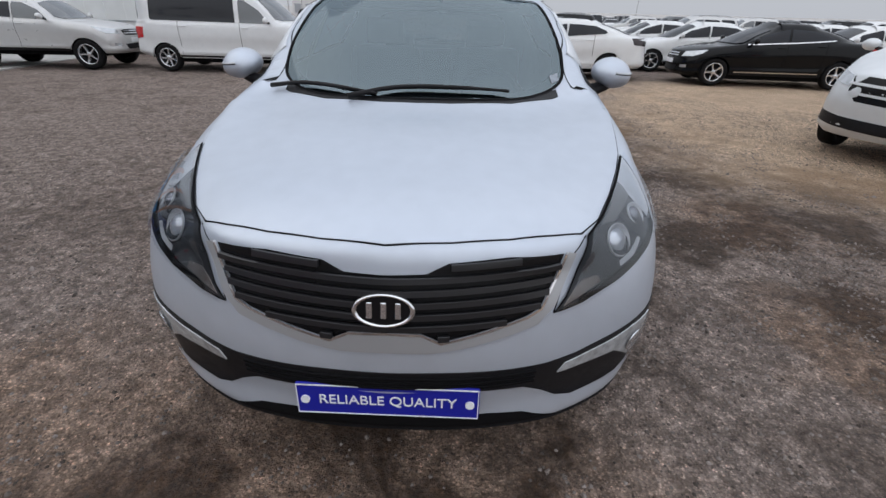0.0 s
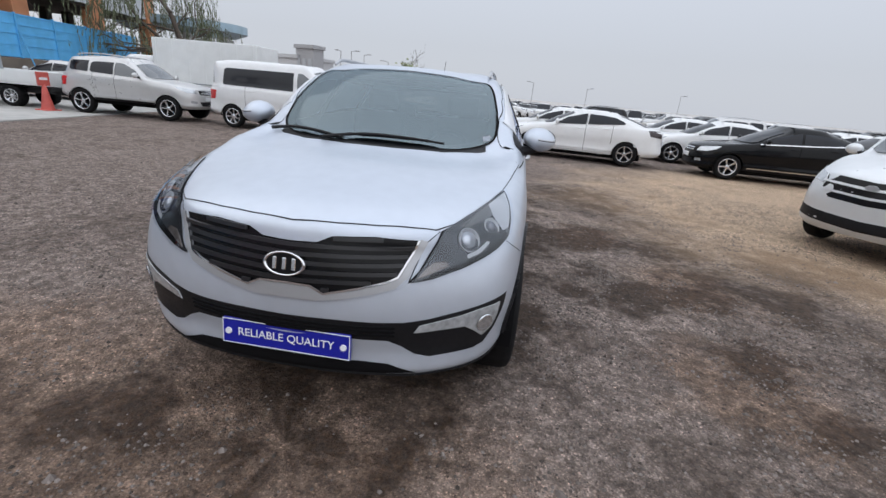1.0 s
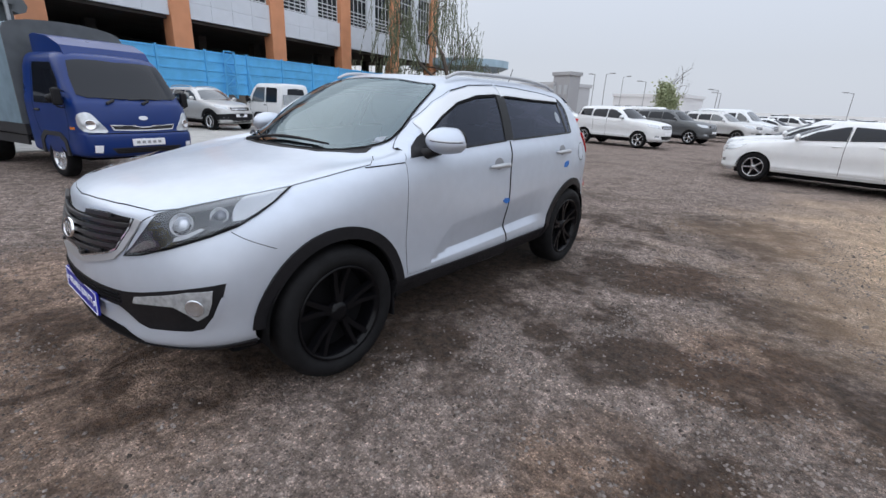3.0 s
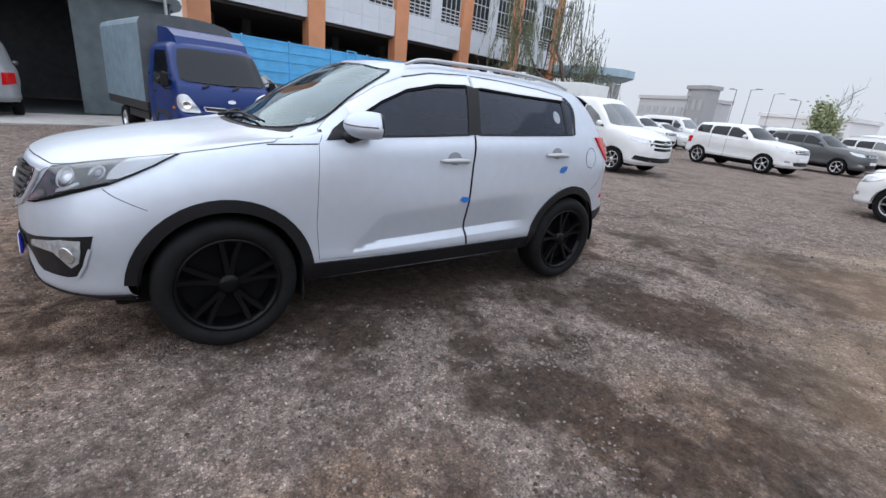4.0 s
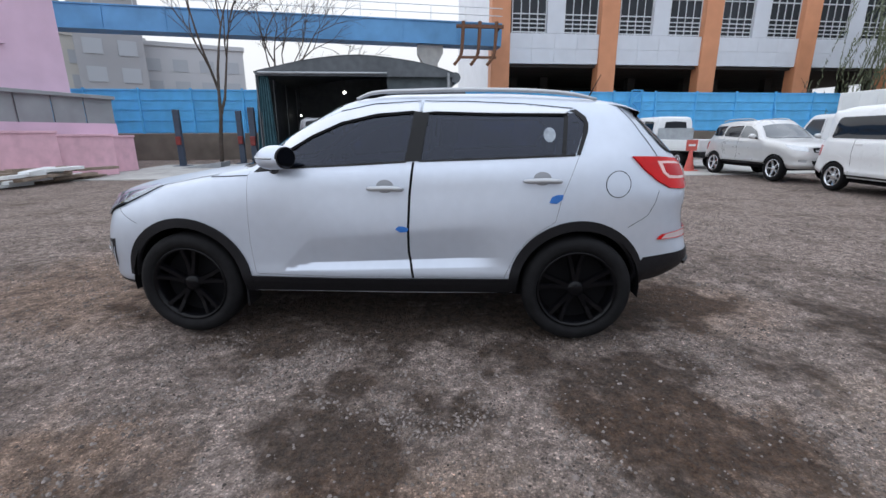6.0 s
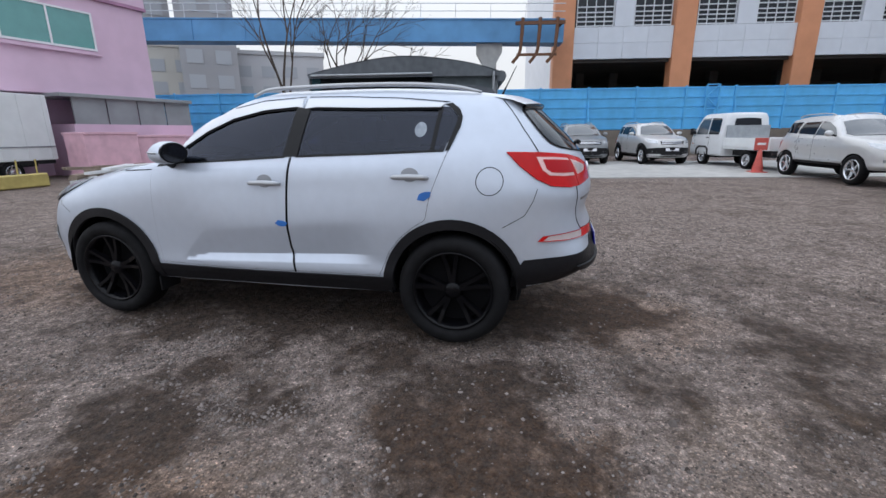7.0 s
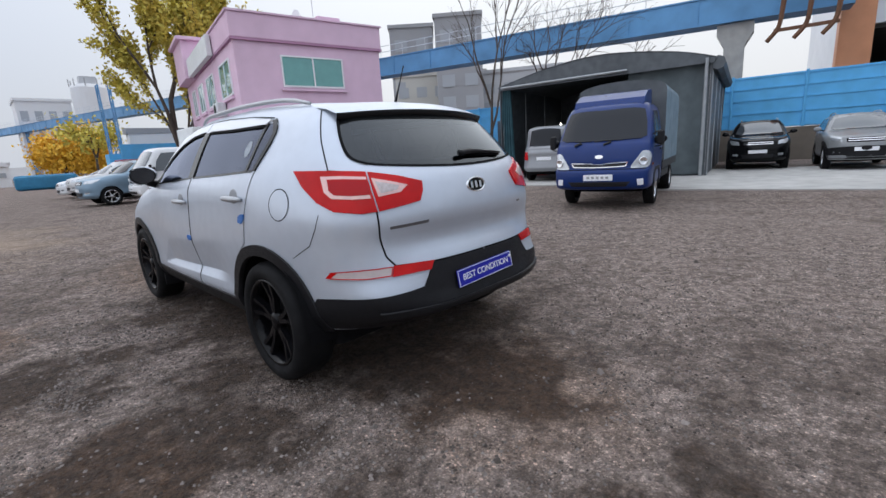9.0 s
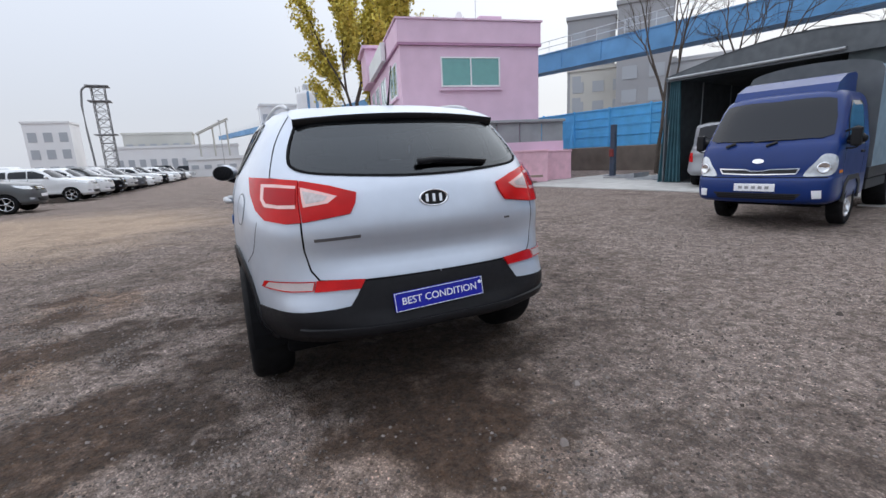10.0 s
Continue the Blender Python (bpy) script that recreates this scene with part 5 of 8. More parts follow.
    if wheels:
        for y0, y1 in ((a - .02, p["wins"][0][1] + .02), (p["wins"][0][1] + .02, min(p["wins"][-1][1], p["rw"] - .42))):
            if y1 - y0 > .4:
                for fl in (False, True):
                    part("door_joint", ribbon_mesh("door_joint", sk, ys([(y1, wt - .05), (y1 - .01, .8), (y1, p["zb"] + .12)]), SIDE, SHELL, .010, .002, fl), None, root)
                    y, z = y1 - .14, belt(y1) - .10
                    x = sk.cast((3, y, z), (-1, 0, 0))[0][0] * (-1 if fl else 1)
                    part("door_handle", box(x - .02, x + .02, y - .09, y + .09, z - .014, z + .014, .008, 1), body, root)
        lay("sill_trim", ys([(p["fw"] + p["r"] + .03, p["zb"] + .02), (p["fw"] + p["r"] + .03, p["zb"] + .11), (p["rw"] - p["r"] - .03, p["zb"] + .12), (p["rw"] - p["r"] - .03, p["zb"] + .03)]), SIDE, low, .008)
    if bright:
        for fl in (False, True):
            for z_in, pts in (("belt_strip", [(a + .05, belt(a) + .008), (a + 1.2, belt(a + 1.2) + .008), (p["wins"][-1][1], belt(p["wins"][-1][1]) + .025)]), ("sill_strip", [(p["fw"] + .45, p["zb"] + .13), (p["rw"] - .45, p["zb"] + .14)])):
                part(z_in, ribbon_mesh(z_in, sk, ys(pts), SIDE, CHROME, .022, .016, fl), None, root, "bright metal strip")
    he, te, zb = p["he"], p["te"], p["zb"]
    fr, rr = drum_of(0, 1.2), drum_of(0, L - 1.2, 1)
    if clad:
        lay("front_bumper", mirrored([(0, .03, zb + .40), (.55 * W, .12, zb + .38), (.84 * W, .30, zb + .36), (.90 * W, .46, zb + .34), (.90 * W, .46, zb + .06), (.84 * W, .33, zb + .05), (.5 * W, .12, zb + .04), (0, .07, zb + .03)]), fr, TRIM, .006, (False,), "dark plastic bumper", .08)
    if lights:
        lay("headlight", [(.56 * W, .15, he - .155), (.60 * W, .20, he - .035), (.78 * W, .40, he - .005), (.90 * W, .62, he + .03), (.90 * W, .50, he - .06), (.82 * W, .33, he - .13)], plane_of((.6, -.75, .2)), LAMP_CLEAR, .010, lb="clear headlight", st=.08)
        if face != "van":
            lay("fog_lamp", [(.60 * W, .14, zb + .17), (.76 * W, .24, zb + .18), (.76 * W, .24, zb + .25), (.60 * W, .14, zb + .24)], fr, LAMP_CLEAR, .006, st=.08)
        if face == "van":
            # broad dark mouth split by bars of the body's colour, and a black band low in the bumper
            grl = lay("radiator_grille", mirrored([(0, .04, he - .05), (.40 * W, .09, he - .03), (.60 * W, .15, he - .04), (.55 * W, .14, he - .20), (.42 * W, .1, he - .30), (0, .03, he - .32)]), fr, GLOSS_BLACK, .004, (False,), "dark grille split by body-coloured bars")[0]
            for z, half in ((he - .125, .60), (he - .225, .56)):
                lay("grille_bar", mirrored([(0, .04, z + .006), (half * W, .12, z + .026), (half * W, .12, z), (0, .04, z - .022)]), fr, body, .014, (False,), parent=grl)
            lay("lower_grille", mirrored([(0, .03, zb + .20), (.55 * W, .12, zb + .22), (.86 * W, .33, zb + .25), (.88 * W, .40, zb + .14), (.55 * W, .12, zb + .10), (0, .02, zb + .08)]), fr, TRIM, .006, (False,), "black band low in the bumper", .08)
            part("badge", prism([(math.cos(k * .5236) * .062, math.sin(k * .5236) * .034) for k in range(12)], .03), SATIN, root, "plain bright oval badge", pose(0, -.012, he - .11))
        else:
            grl = lay("radiator_grille", mirrored([(0, .04, he - .04), (.36 * W, .09, he - .04), (.50 * W, .13, he - .06), (.46 * W, .12, he - .17), (0, .03, he - .18)]), fr, GLOSS_BLACK, .004, (False,), "dark grille with bright bars")[0]
            for k in range(2):
                z = he - .075 - .055 * k
                lay("grille_bar", mirrored([(0, .04, z + .012), (.44 * W, .12, z + .012), (.43 * W, .12, z - .010), (0, .04, z - .010)]), fr, CHROME, .012, (False,), parent=grl)
            lay("lower_grille", mirrored([(0, .03, zb + .23), (.50 * W, .10, zb + .22), (.44 * W, .08, zb + .10), (0, .02, zb + .09)]), fr, low, .005, (False,))
            part("plate", box(-.26, .26, -.012, .004, -.055, .055, .004, 1), PLATE_WHITE, root, "white plate with plain dark bars", pose(0, 0.012, zb + .31))
        zt = te if p.get("kind") != "van" else 1.05
        up, dn = (.02, .30) if p.get("kind") != "sedan" else (-.02, .17)
        lay("tail_light", [(.98 * W, L - .42, zt - up), (.70 * W, L - .10, zt - up), (.68 * W, L - .08, zt - dn), (.97 * W, L - .38, zt - dn + .04)], plane_of((.75, .65, 0)), RED_LENS if rear == "red" else LENS_SMOKE, .010, lb="red tail light" if rear == "red" else "dark smoked tail light", st=.08)
        part("rear_plate", box(-.26, .26, -.004, .012, -.055, .055, .004, 1), PLATE_WHITE, root, "", pose(0, L - .02, te - .30))
    for s in (1, -1):
        bm = bmesh.new()
        bmesh.ops.create_uvsphere(bm, u_segments=14, v_segments=9, radius=1)
        bm.transform(Matrix.Translation((s * (W + .10), a + .16, belt(a) + .10)) @ Matrix.Diagonal((.11, .055, .075, 1)))
        part("door_mirror", bm, body if p.get("kind") != "cab" else TRIM, root, smooth=True)
        part("mirror_foot", tube([(s * W * .90, a + .14, belt(a) + .03), (s * (W + .05), a + .15, belt(a) + .07)], .025, 6, 1), TRIM, root)
        if rails:
            part("roof_rail", tube([(s * .60 * W, sy + .35, p["roof"] - .01), (s * .60 * W, sy + .5, p["roof"] + .03), (s * .60 * W, ty - .5, p["roof"] + .02), (s * .59 * W, ty - .3, p["roof"] - .03)], .018, 6), SATIN, root)
        if wheels:
            for y in (p["fw"], p["rw"]):
                wheel(Matrix.Translation((s * (W - .115), y, p["r"])) @ (Matrix.Identity(4) if s > 0 else Matrix.Rotation(math.pi, 4, "Z")) @ Matrix.Rotation(.4 * y, 4, "X"), root, p["r"], p["r"] * .66, .21, rim, spokes, twin, "bright alloy wheel" if rim is ALLOY else "dark wheel", 32)
                bm = bmesh.new()
                prev = None
                for k in range(13):
                    t = math.pi * k / 12
                    r = p["r"] + .035
                    cur = [bm.verts.new((s * (W - .33), y + math.cos(t) * r, p["r"] + math.sin(t) * r)), bm.verts.new((s * (W - .01), y + math.cos(t) * r, p["r"] + math.sin(t) * r))]
                    if prev:
                        bm.faces.new((prev[0], prev[1], cur[1], cur[0]))
                    prev = cur
                bm.verts.ensure_lookup_table()
                bm.faces.new([bm.verts[2 * k] for k in range(13)])
                part("wheel_liner", bm, SHELL, root)
                A = [radians(4 + 172 * k / 16) for k in range(17)]
                r0, r1 = p["r"] + .03, p["r"] + .17
                ring = [(y - math.cos(t) * r1, p["r"] + math.sin(t) * r1) for t in A] + [(y - math.cos(t) * r0, p["r"] + math.sin(t) * r0) for t in reversed(A)]
                part("wing_edge", panel_mesh("wing_edge", sk, ys(ring), SIDE, TRIM if clad else body, lift=.004, step=.09, rim=.02, flip=s < 0), None, root)
    return root


def at(x, y, h):
    """The pose of a vehicle whose front stands at x, y and looks along the heading h."""
    return pose(x, y, 0, 0, 0, h + 90)


def scaled(p, **kw):
    q = dict(p)
    q.update(kw)
    return q


BLACK_STAR = mat("machined_dark_alloy", (.40, .40, .41), .25, .8)
suv_black = vehicle("parked_suv", SUV, BLACK_P, "black sport utility car with wiper raised beside a blue fence", at(-16.2, 3.1, 10), category="car", rails=True, glass=GLASS_GREY)
vehicle("parked_suv", SUV, GREY_M, "grey sport utility car with dark lower body on concrete", at(-15.7, 5.75, 9), category="car", clad=True, rails=True, glass=GLASS_GREY)
suv_silver = vehicle("parked_suv", SUV, SILVER_OLD, "silver sport utility car with black bumper on concrete", at(-15.9, 8.85, 12), category="car", clad=True, rails=True, glass=GLASS_GREY)
suv_old = vehicle("parked_suv", scaled(SUV, zb=.38, r=.36, roof=1.69), SILVER_OLD, "silver sport utility car with bright alloy wheels on gravel", at(-8.63, 12.25, 6), rails=True, clad=False, glass=GLASS_GREY)
van_white = vehicle("passenger_van", VAN, WHITE, "white passenger van with long tinted side windows", at(-3.2, 12.35, 1), category="van", spokes=7, glass=GLASS_GREY, face="van")
van_silver = vehicle("passenger_van", VAN, paint("pale_silver_paint", (.66, .68, .70)), "pale silver passenger van with a black lower grille", at(4.92, 4.20, 208), category="van", spokes=7, glass=GLASS_GREY, face="van")
suv_white = vehicle("parked_suv", SUV, WHITE, "white sport utility car with bright alloy wheels", at(-2.4, 20.2, -10), spokes=5)
suv_dark = vehicle("parked_suv", SUV, GREY_P, "dark grey sport utility car with bright alloy wheels", at(-1.7, 26.1, -10))
sedan_white = vehicle("sedan", SEDAN, WHITE, "white sedan with dark five-spoke alloy wheels", at(.75, 13.36, 170.7), rim=BLACK_STAR, low=WHITE, rear="dark")
sedan_white_b = vehicle("sedan", SEDAN, WHITE, "white sedan parked behind another white sedan", at(5.5, 15.42, 172))
vehicle("sedan", scaled(SEDAN, L=4.8, rw=3.72, roof=1.47), BLACK_P, "black sedan with bright alloy wheels on sandy ground", at(5.88, 12.3, 174), bright=True)
sedan_silver = vehicle("sedan", SEDAN, SILVER_OLD, "silver sedan beside a blue fence", at(-19.2, 14.9, 190))
vehicle("parked_suv", scaled(SUV, roof=1.62), ICE, "pale blue sport utility car with bright alloy wheels", at(-.6, -15.5, 4))
for x, y, h, src, lb in ((.35, 16.1, 171, sedan_white, "white sedan in a row of parked cars"), (5.2, 18.3, 172, sedan_white_b, "white sedan in a row of parked cars"), (10.6, 15.3, 174, sedan_white_b, "white sedan behind a black sedan"), (11.4, 18.6, 174, sedan_white_b, "white sedan in a row of parked cars"), (-19.6, 17.7, 190, sedan_silver, "silver sedan beside a blue fence"),
                         (-1.3, -18.9, 2, suv_white, "white sport utility car in a row"), (-1.0, -21.8, 0, suv_old, "silver sport utility car in a row"), (-.9, -24.8, 0, sedan_white_b, "white sedan in a row"), (11.6, 21.6, 174, sedan_white_b, "white sedan in a row of parked cars")):
    tagged(copy_thing(src, at(x, y, h)), lb)
# silver van whose paint is darkened to carry the tent's shade
vehicle("passenger_van", VAN, paint("dull_silver_paint", (.30, .31, .33)), "dull silver passenger van inside a dark tent", at(-16.6, -3.1, 190), category="van", spokes=7)
rng = random.Random(4)
row = [suv_white, suv_dark, suv_old, suv_silver, sedan_white_b, suv_black, sedan_silver]
# the long rows of cars for sale
for k, y in enumerate([-15.2, -21.4, -24.1, -26.8, -29.6, -32.4, -35.3, -38.4, -41.6, -45, -48.6, -52.5, -57]):
    src = (suv_dark, suv_white, suv_white, suv_black, suv_old, suv_dark, sedan_white_b, suv_white, suv_black, sedan_white_b, suv_white, suv_dark, sedan_white_b)[k]
    tagged(copy_thing(src, at(7.6 - .035 * (-15 - y), y, 180 + rng.uniform(-3, 3))), "car parked side by side in a long row", group="row of parked cars")
tagged(copy_thing(van_white, at(11.5, -30, 175)), "white passenger van behind a row of cars")
for x, y, src in ((-.2, 30.5, suv_old), (.2, 35.5, van_silver), (1.6, 40.5, sedan_white_b), (2.6, 45.5, suv_white), (3.6, 51, sedan_white_b), (-6.8, 33, suv_black), (-6.0, 39, van_white), (-4.4, 46, suv_dark), (-3.0, 53, suv_white)):
    tagged(copy_thing(src, at(x, y, -10 + rng.uniform(-3, 3))), "car parked in a far row on the lot", group="far row of parked cars")
for x, y, src in ((-9.6, 24.5, suv_white), (-10.2, 28.2, sedan_silver), (-11.2, 32, van_white), (-16, 24, sedan_white_b)):
    tagged(copy_thing(src, at(x, y, -8 + rng.uniform(-4, 4))), "car parked behind the white van", group="cars behind the van")
for j in range(4):
    for k in range(6):
        x, y = 2.5 + 6.5 * j + .8 * k, 22 + 4.4 * k + 1.2 * j
        tagged(copy_thing(row[(j * 3 + k * 5) % 7] if (j + k) % 3 else sedan_white_b, at(x, y, 172 + rng.uniform(-3, 3))), "car parked in a far block of cars", group="far block of parked cars")


# ---- light trucks ----
TARP = mat("blue_grey_tarpaulin", (.16, .23, .28), .65, grain=.35, grain_scale=5, bump=.25, bump_scale=9)
TARP_DARK = mat("dark_tarpaulin", (.10, .112, .125), .6, grain=.4, grain_scale=4, bump=.3, bump_scale=7)
BOX_WHITE = mat("white_cargo_panel", (.74, .76, .76), .45, grain=.12, grain_scale=3)
FRAME = mat("chassis_black", (.02, .02, .022), .7)
AMBER = mat("amber_lens", (.55, .16, .02), .25)
STEEL = mat("galvanised_steel", (.38, .40, .42), .45, .6, grain=.3, grain_scale=6)


def truck(label, m, body, bed, length=5.0, name="light_truck", cab=None):
    root = vehicle(name, cab or CAB, body, label, m, wheels=False, lights=False, category="truck", glass=GLASS_GREY if body is not BLUE_P else GLASS_DARK)
    part("chassis", box(-.42, .42, .6, length - .15, .42, .60), FRAME, root)
    for s in (1, -1):
        for y, w in ((1.05, .20), (length - 1.15, .34)):
            wheel(Matrix.Translation((s * (.86 - w / 2), y, .31)) @ (Matrix.Identity(4) if s > 0 else Matrix.Rotation(math.pi, 4, "Z")), root, .31, .19, w, ALLOY, 8, False, "steel truck wheel", 32)
        part("wheel_arch", join_bm(prism([(.62, .38), (.62, .62), (.78, .74), (1.32, .74), (1.48, .62), (1.48, .38), (1.40, .38), (1.38, .58), (1.26, .67), (.84, .67), (.72, .58), (.70, .38)], .03, Matrix.Translation((s * .86 - .015, 0, 0)) @ Matrix.Rotation(radians(90), 4, "Z") @ Matrix.Diagonal((1, -1, 1, 1)))), FRAME, root)
        part("mirror_arm", tube([(s * .84, .50, 1.35), (s * 1.0, .42, 1.40), (s * 1.0, .42, 1.15), (s * .85, .5, 1.12)], .012, 6), FRAME, root)
        part("mirror_head", box(s * .98 - .06, s * .98 + .06, .38, .45, 1.15, 1.40, .03), TRIM, root)
    sk, front = SKINS[root.name], plane_of((0, -1, 0))
    part("lower_grille", panel_mesh("lower_grille", sk, [(-.56, 0, .53), (.56, 0, .53), (.48, 0, .44), (-.48, 0, .44)], front, FRAME, lift=.004, step=.06), None, root)
    for z in (.46, .485, .51):
        part("grille_rib", ribbon_mesh("grille_rib", sk, [(-.5, 0, z), (.5, 0, z)], front, TRIM, .012, .010), None, root)
    part("bumper_joint", ribbon_mesh("bumper_joint", sk, [(-.80, 0, .75), (.80, 0, .75)], front, SHELL, .012, .003), None, root)
    strip = [(-.50, 0, .875), (-.14, 0, .862), (-.08, 0, .842), (.08, 0, .842), (.14, 0, .862), (.50, 0, .875), (.46, 0, .805), (.12, 0, .792), (-.12, 0, .792), (-.46, 0, .805)]
    part("grille_strip", panel_mesh("grille_strip", sk, strip, front, FRAME, lift=.003, step=.05), None, root)
    part("bright_strip", ribbon_mesh("bright_strip", sk, strip, front, CHROME, .017, .010, False, True), None, root, "bright outline of the grille slot")
    corner = plane_of((.5, -.85, .15))
    for fl in (False, True):
        lamp = part("headlight", panel_mesh("headlight", sk, [(.56, .03, .778), (.68, .07, .768), (.80, .17, .775), (.845, .25, .86), (.835, .25, 1.02), (.73, .15, 1.06), (.65, .09, .95)], corner, LAMP_CLEAR, lift=.008, step=.04, flip=fl, smooth=3), None, root, "clear upright headlight")
        d = Vector((.5, -.85, .05)).normalized()
        q, n = sk.cast(Vector((.735, .13, .88)) + d * 3, -d)
        bm = lathe([(.004, .075), (.014, .075), (.016, .066), (.008, .05), (.006, .0005)], 24)
        bm.transform(Matrix.Diagonal((-1 if fl else 1, 1, 1, 1)) @ Matrix.Translation(Vector(q) + Vector(n) * .004) @ Vector(n).to_track_quat("X", "Z").to_matrix().to_4x4())
        part("lamp_bowl", bm, CHROME, lamp, smooth=True)
        part("turn_signal", panel_mesh("turn_signal", sk, [(.85, .32, .84), (.87, .44, .84), (.87, .44, .80), (.85, .32, .80)], SIDE, AMBER, lift=.008, step=.03, flip=fl), None, root, "small amber side lamp")
        part("fog_lamp", panel_mesh("fog_lamp", sk, [(.66, .02, .575), (.76, .06, .58), (.77, .06, .47), (.68, .02, .465)], plane_of((.3, -.95, 0)), PLATE_WHITE, lift=.008, step=.04, flip=fl), None, root, "white fog lamp")
        for y in (.47, 1.50):
            part("door_joint", ribbon_mesh("door_joint", sk, ys([(y, 1.80 if y > 1 else 1.30), (y, .9), (y + (.1 if y < 1 else -.1), .62)]), SIDE, SHELL, .010, .002, fl), None, root)
        part("door_handle", box(-.02, .02, -.08, .08, -.018, .018, .008, 1), FRAME, root, "", pose(-.875 if fl else .875, 1.38, 1.06))
    part("badge", prism([(math.cos(k * .5236) * .075, math.sin(k * .5236) * .035) for k in range(12)], .02), CHROME, root, "plain bright oval badge", pose(0, .028, .985, -12))
    pl = part("plate", box(-.26, .26, -.052, -.036, .555, .665, .004, 1), PLATE_WHITE, root, "white plate with plain dark bars")
    for k in range(5):
        part("bar", box(-.20 + k * .085, -.15 + k * .085, -.055, -.051, .59, .63), STEEL, pl)
    for x0, x1 in ((-.62, -.15), (-.12, .38)):
        part("wiper", tube([(x0, .175 + .22 * x0 * x0, 1.262), (x0 + .2, .165 + .2 * (x0 + .2) ** 2, 1.275), (x1, .160 + .2 * x1 * x1, 1.275)], [.014, .014, .010], 6), FRAME, root)
        part("wiper_arm", tube([(x1 - .32, .10, 1.20), (x1 - .2, .145, 1.25)], .022, 6, 1), FRAME, root)
    if bed == "canvas":
        part("deck", box(-.87, .87, 1.95, length, .62, .80, .01), FRAME, root)
        for s in (1, -1):
            part("side_guard", box(s * .82 - .02, s * .82 + .02, 2.05, length - 1.6, .44, .60, .01), FRAME, root)
        ring = [(-.88, .80), (.88, .80), (.88, 2.25)] + [(math.cos(math.pi * k / 10) * .88, 2.25 + math.sin(math.pi * k / 10) ** .7 * .22) for k in range(1, 10)] + [(-.88, 2.25)]
        part("canvas_cover", prism(ring, length - 1.98, Matrix.Translation((0, 1.98, 0))), TARP, root, "blue-grey canvas cover over the load bed")
        ring2 = [(x * 1.01, z * 1.004) for x, z in ring]
        part("canvas_front", prism(ring2, .02, Matrix.Translation((0, 1.965, 0))), TARP_DARK, root, "dark canvas front wall")
        bm = prism([(0.72, 1.90), (1.70, 1.90), (1.70, 2.20), (1.55, 2.22), (1.15, 2.17), (.82, 2.04)], 1.28, Matrix.Translation((.64, 0, 0)) @ Matrix.Rotation(radians(90), 4, "Z"))
        part("roof_deflector", bm, BLUE_P, root, "blue roof wind deflector")
    elif bed == "box":
        part("cargo_box", box(-.88, .88, 1.95, length + .2, .62, 2.62, .03), BOX_WHITE, root, "white cargo box")
        for y in np.linspace(2.1, length + .05, 7):
            for s in (1, -1):
                part("box_rib", box(s * .88 - .012, s * .88 + .012, y - .02, y + .02, .66, 2.58), BOX_WHITE, root)
        for s in (1, -1):
            part("box_rail", box(s * .88 - .016, s * .88 + .016, 1.97, length + .18, 1.02, 1.06), STEEL, root)
        part("bed_skirt", box(-.80, .80, 1.95, length + .15, .50, .62, .01), FRAME, root)
    else:
        part("deck", box(-.85, .85, 2.42, length, .66, .74, .01), BOX_WHITE, root)
        for s in (1, -1):
            part("side_board", box(s * .85 - .02, s * .85 + .02, 2.42, length, .74, 1.06, .01), BOX_WHITE, root)
        part("tail_board", box(-.85, .85, length - .04, length, .74, 1.06, .01), BOX_WHITE, root)
        part("tail_lamp_bar", box(-.80, .80, length - .02, length + .03, .52, .64, .01), FRAME, root)
        part("rack", box(-.80, .80, 2.40, 2.44, .74, 1.50, .01), STEEL, root)
    return root


truck("blue light truck with a canvas covered load bed", at(-6.05, 2.28, 12), BLUE_P, "canvas", 5.0)
truck("white light truck with a closed white cargo box", at(-1.75, -12.45, 0), WHITE, "box", 6.2)
truck("white double-cab light truck with an open bed", at(-18.0, 10.75, 193), WHITE, "open", 4.9, cab=scaled(CAB, L=2.35, rbase=(2.34, 1.28), rtop=(2.34, 1.80), cpil=1.9, wins=[(.58, 1.35), (1.43, 2.1)]))
truck("white box truck parked behind a van", at(-15.2, 16.4, 182), WHITE, "box", 6.0)


# ---- ground ----
# damp dark patches, and shade painted under the car: x, y and radius
DAMP_SHADE = [(1.2, 3.95, .26), (1.5, 4.05, .22), (1.65, 3.52, .3), (1.84, 3.9, .34), (.36, 4.6, .34), (.3, 4.05, .34), (.40, 5.64, .34), (1.14, 5.5, .26), (2.1, 2.25, .32), (1.98, 2.0, .28), (1.45, 2.2, .24), (2.62, 2.41, .28), (2.95, 2.85, .36), (3.28, 2.61, .4), (2.74, 3.77, .42), (2.39, 3.61, .28), (1.93, 3.80, .36), (1.96, 4.1, .3), (1.38, 3.75, .33), (1.3, 3.45, .26), (1.12, 3.1, .22), (.97, 2.49, .24), (.62, 2.16, .5), (2.5, 1.35, .22), (2.65, .8, .22), (1.32, 1.28, .2), (1.0, 1.6, .26), (1.64, 2.66, .16), (.17, 4.81, .38), (0, 4.66, .4), (.29, 4.38, .36), (-.05, 4.37, .4), (.2, 5.52, .22), (1.27, 4.66, .2), (-.8, .1, .3), (0, -.06, .24), (.41, .05, .2), (2.34, 5.76, .5), (0, 1.2, .9), (0, 2.4, .9), (0, 3.4, .9), (2.2, 6.6, .8), (4.2, 3.6, .7), (4.0, 1.2, .6)]


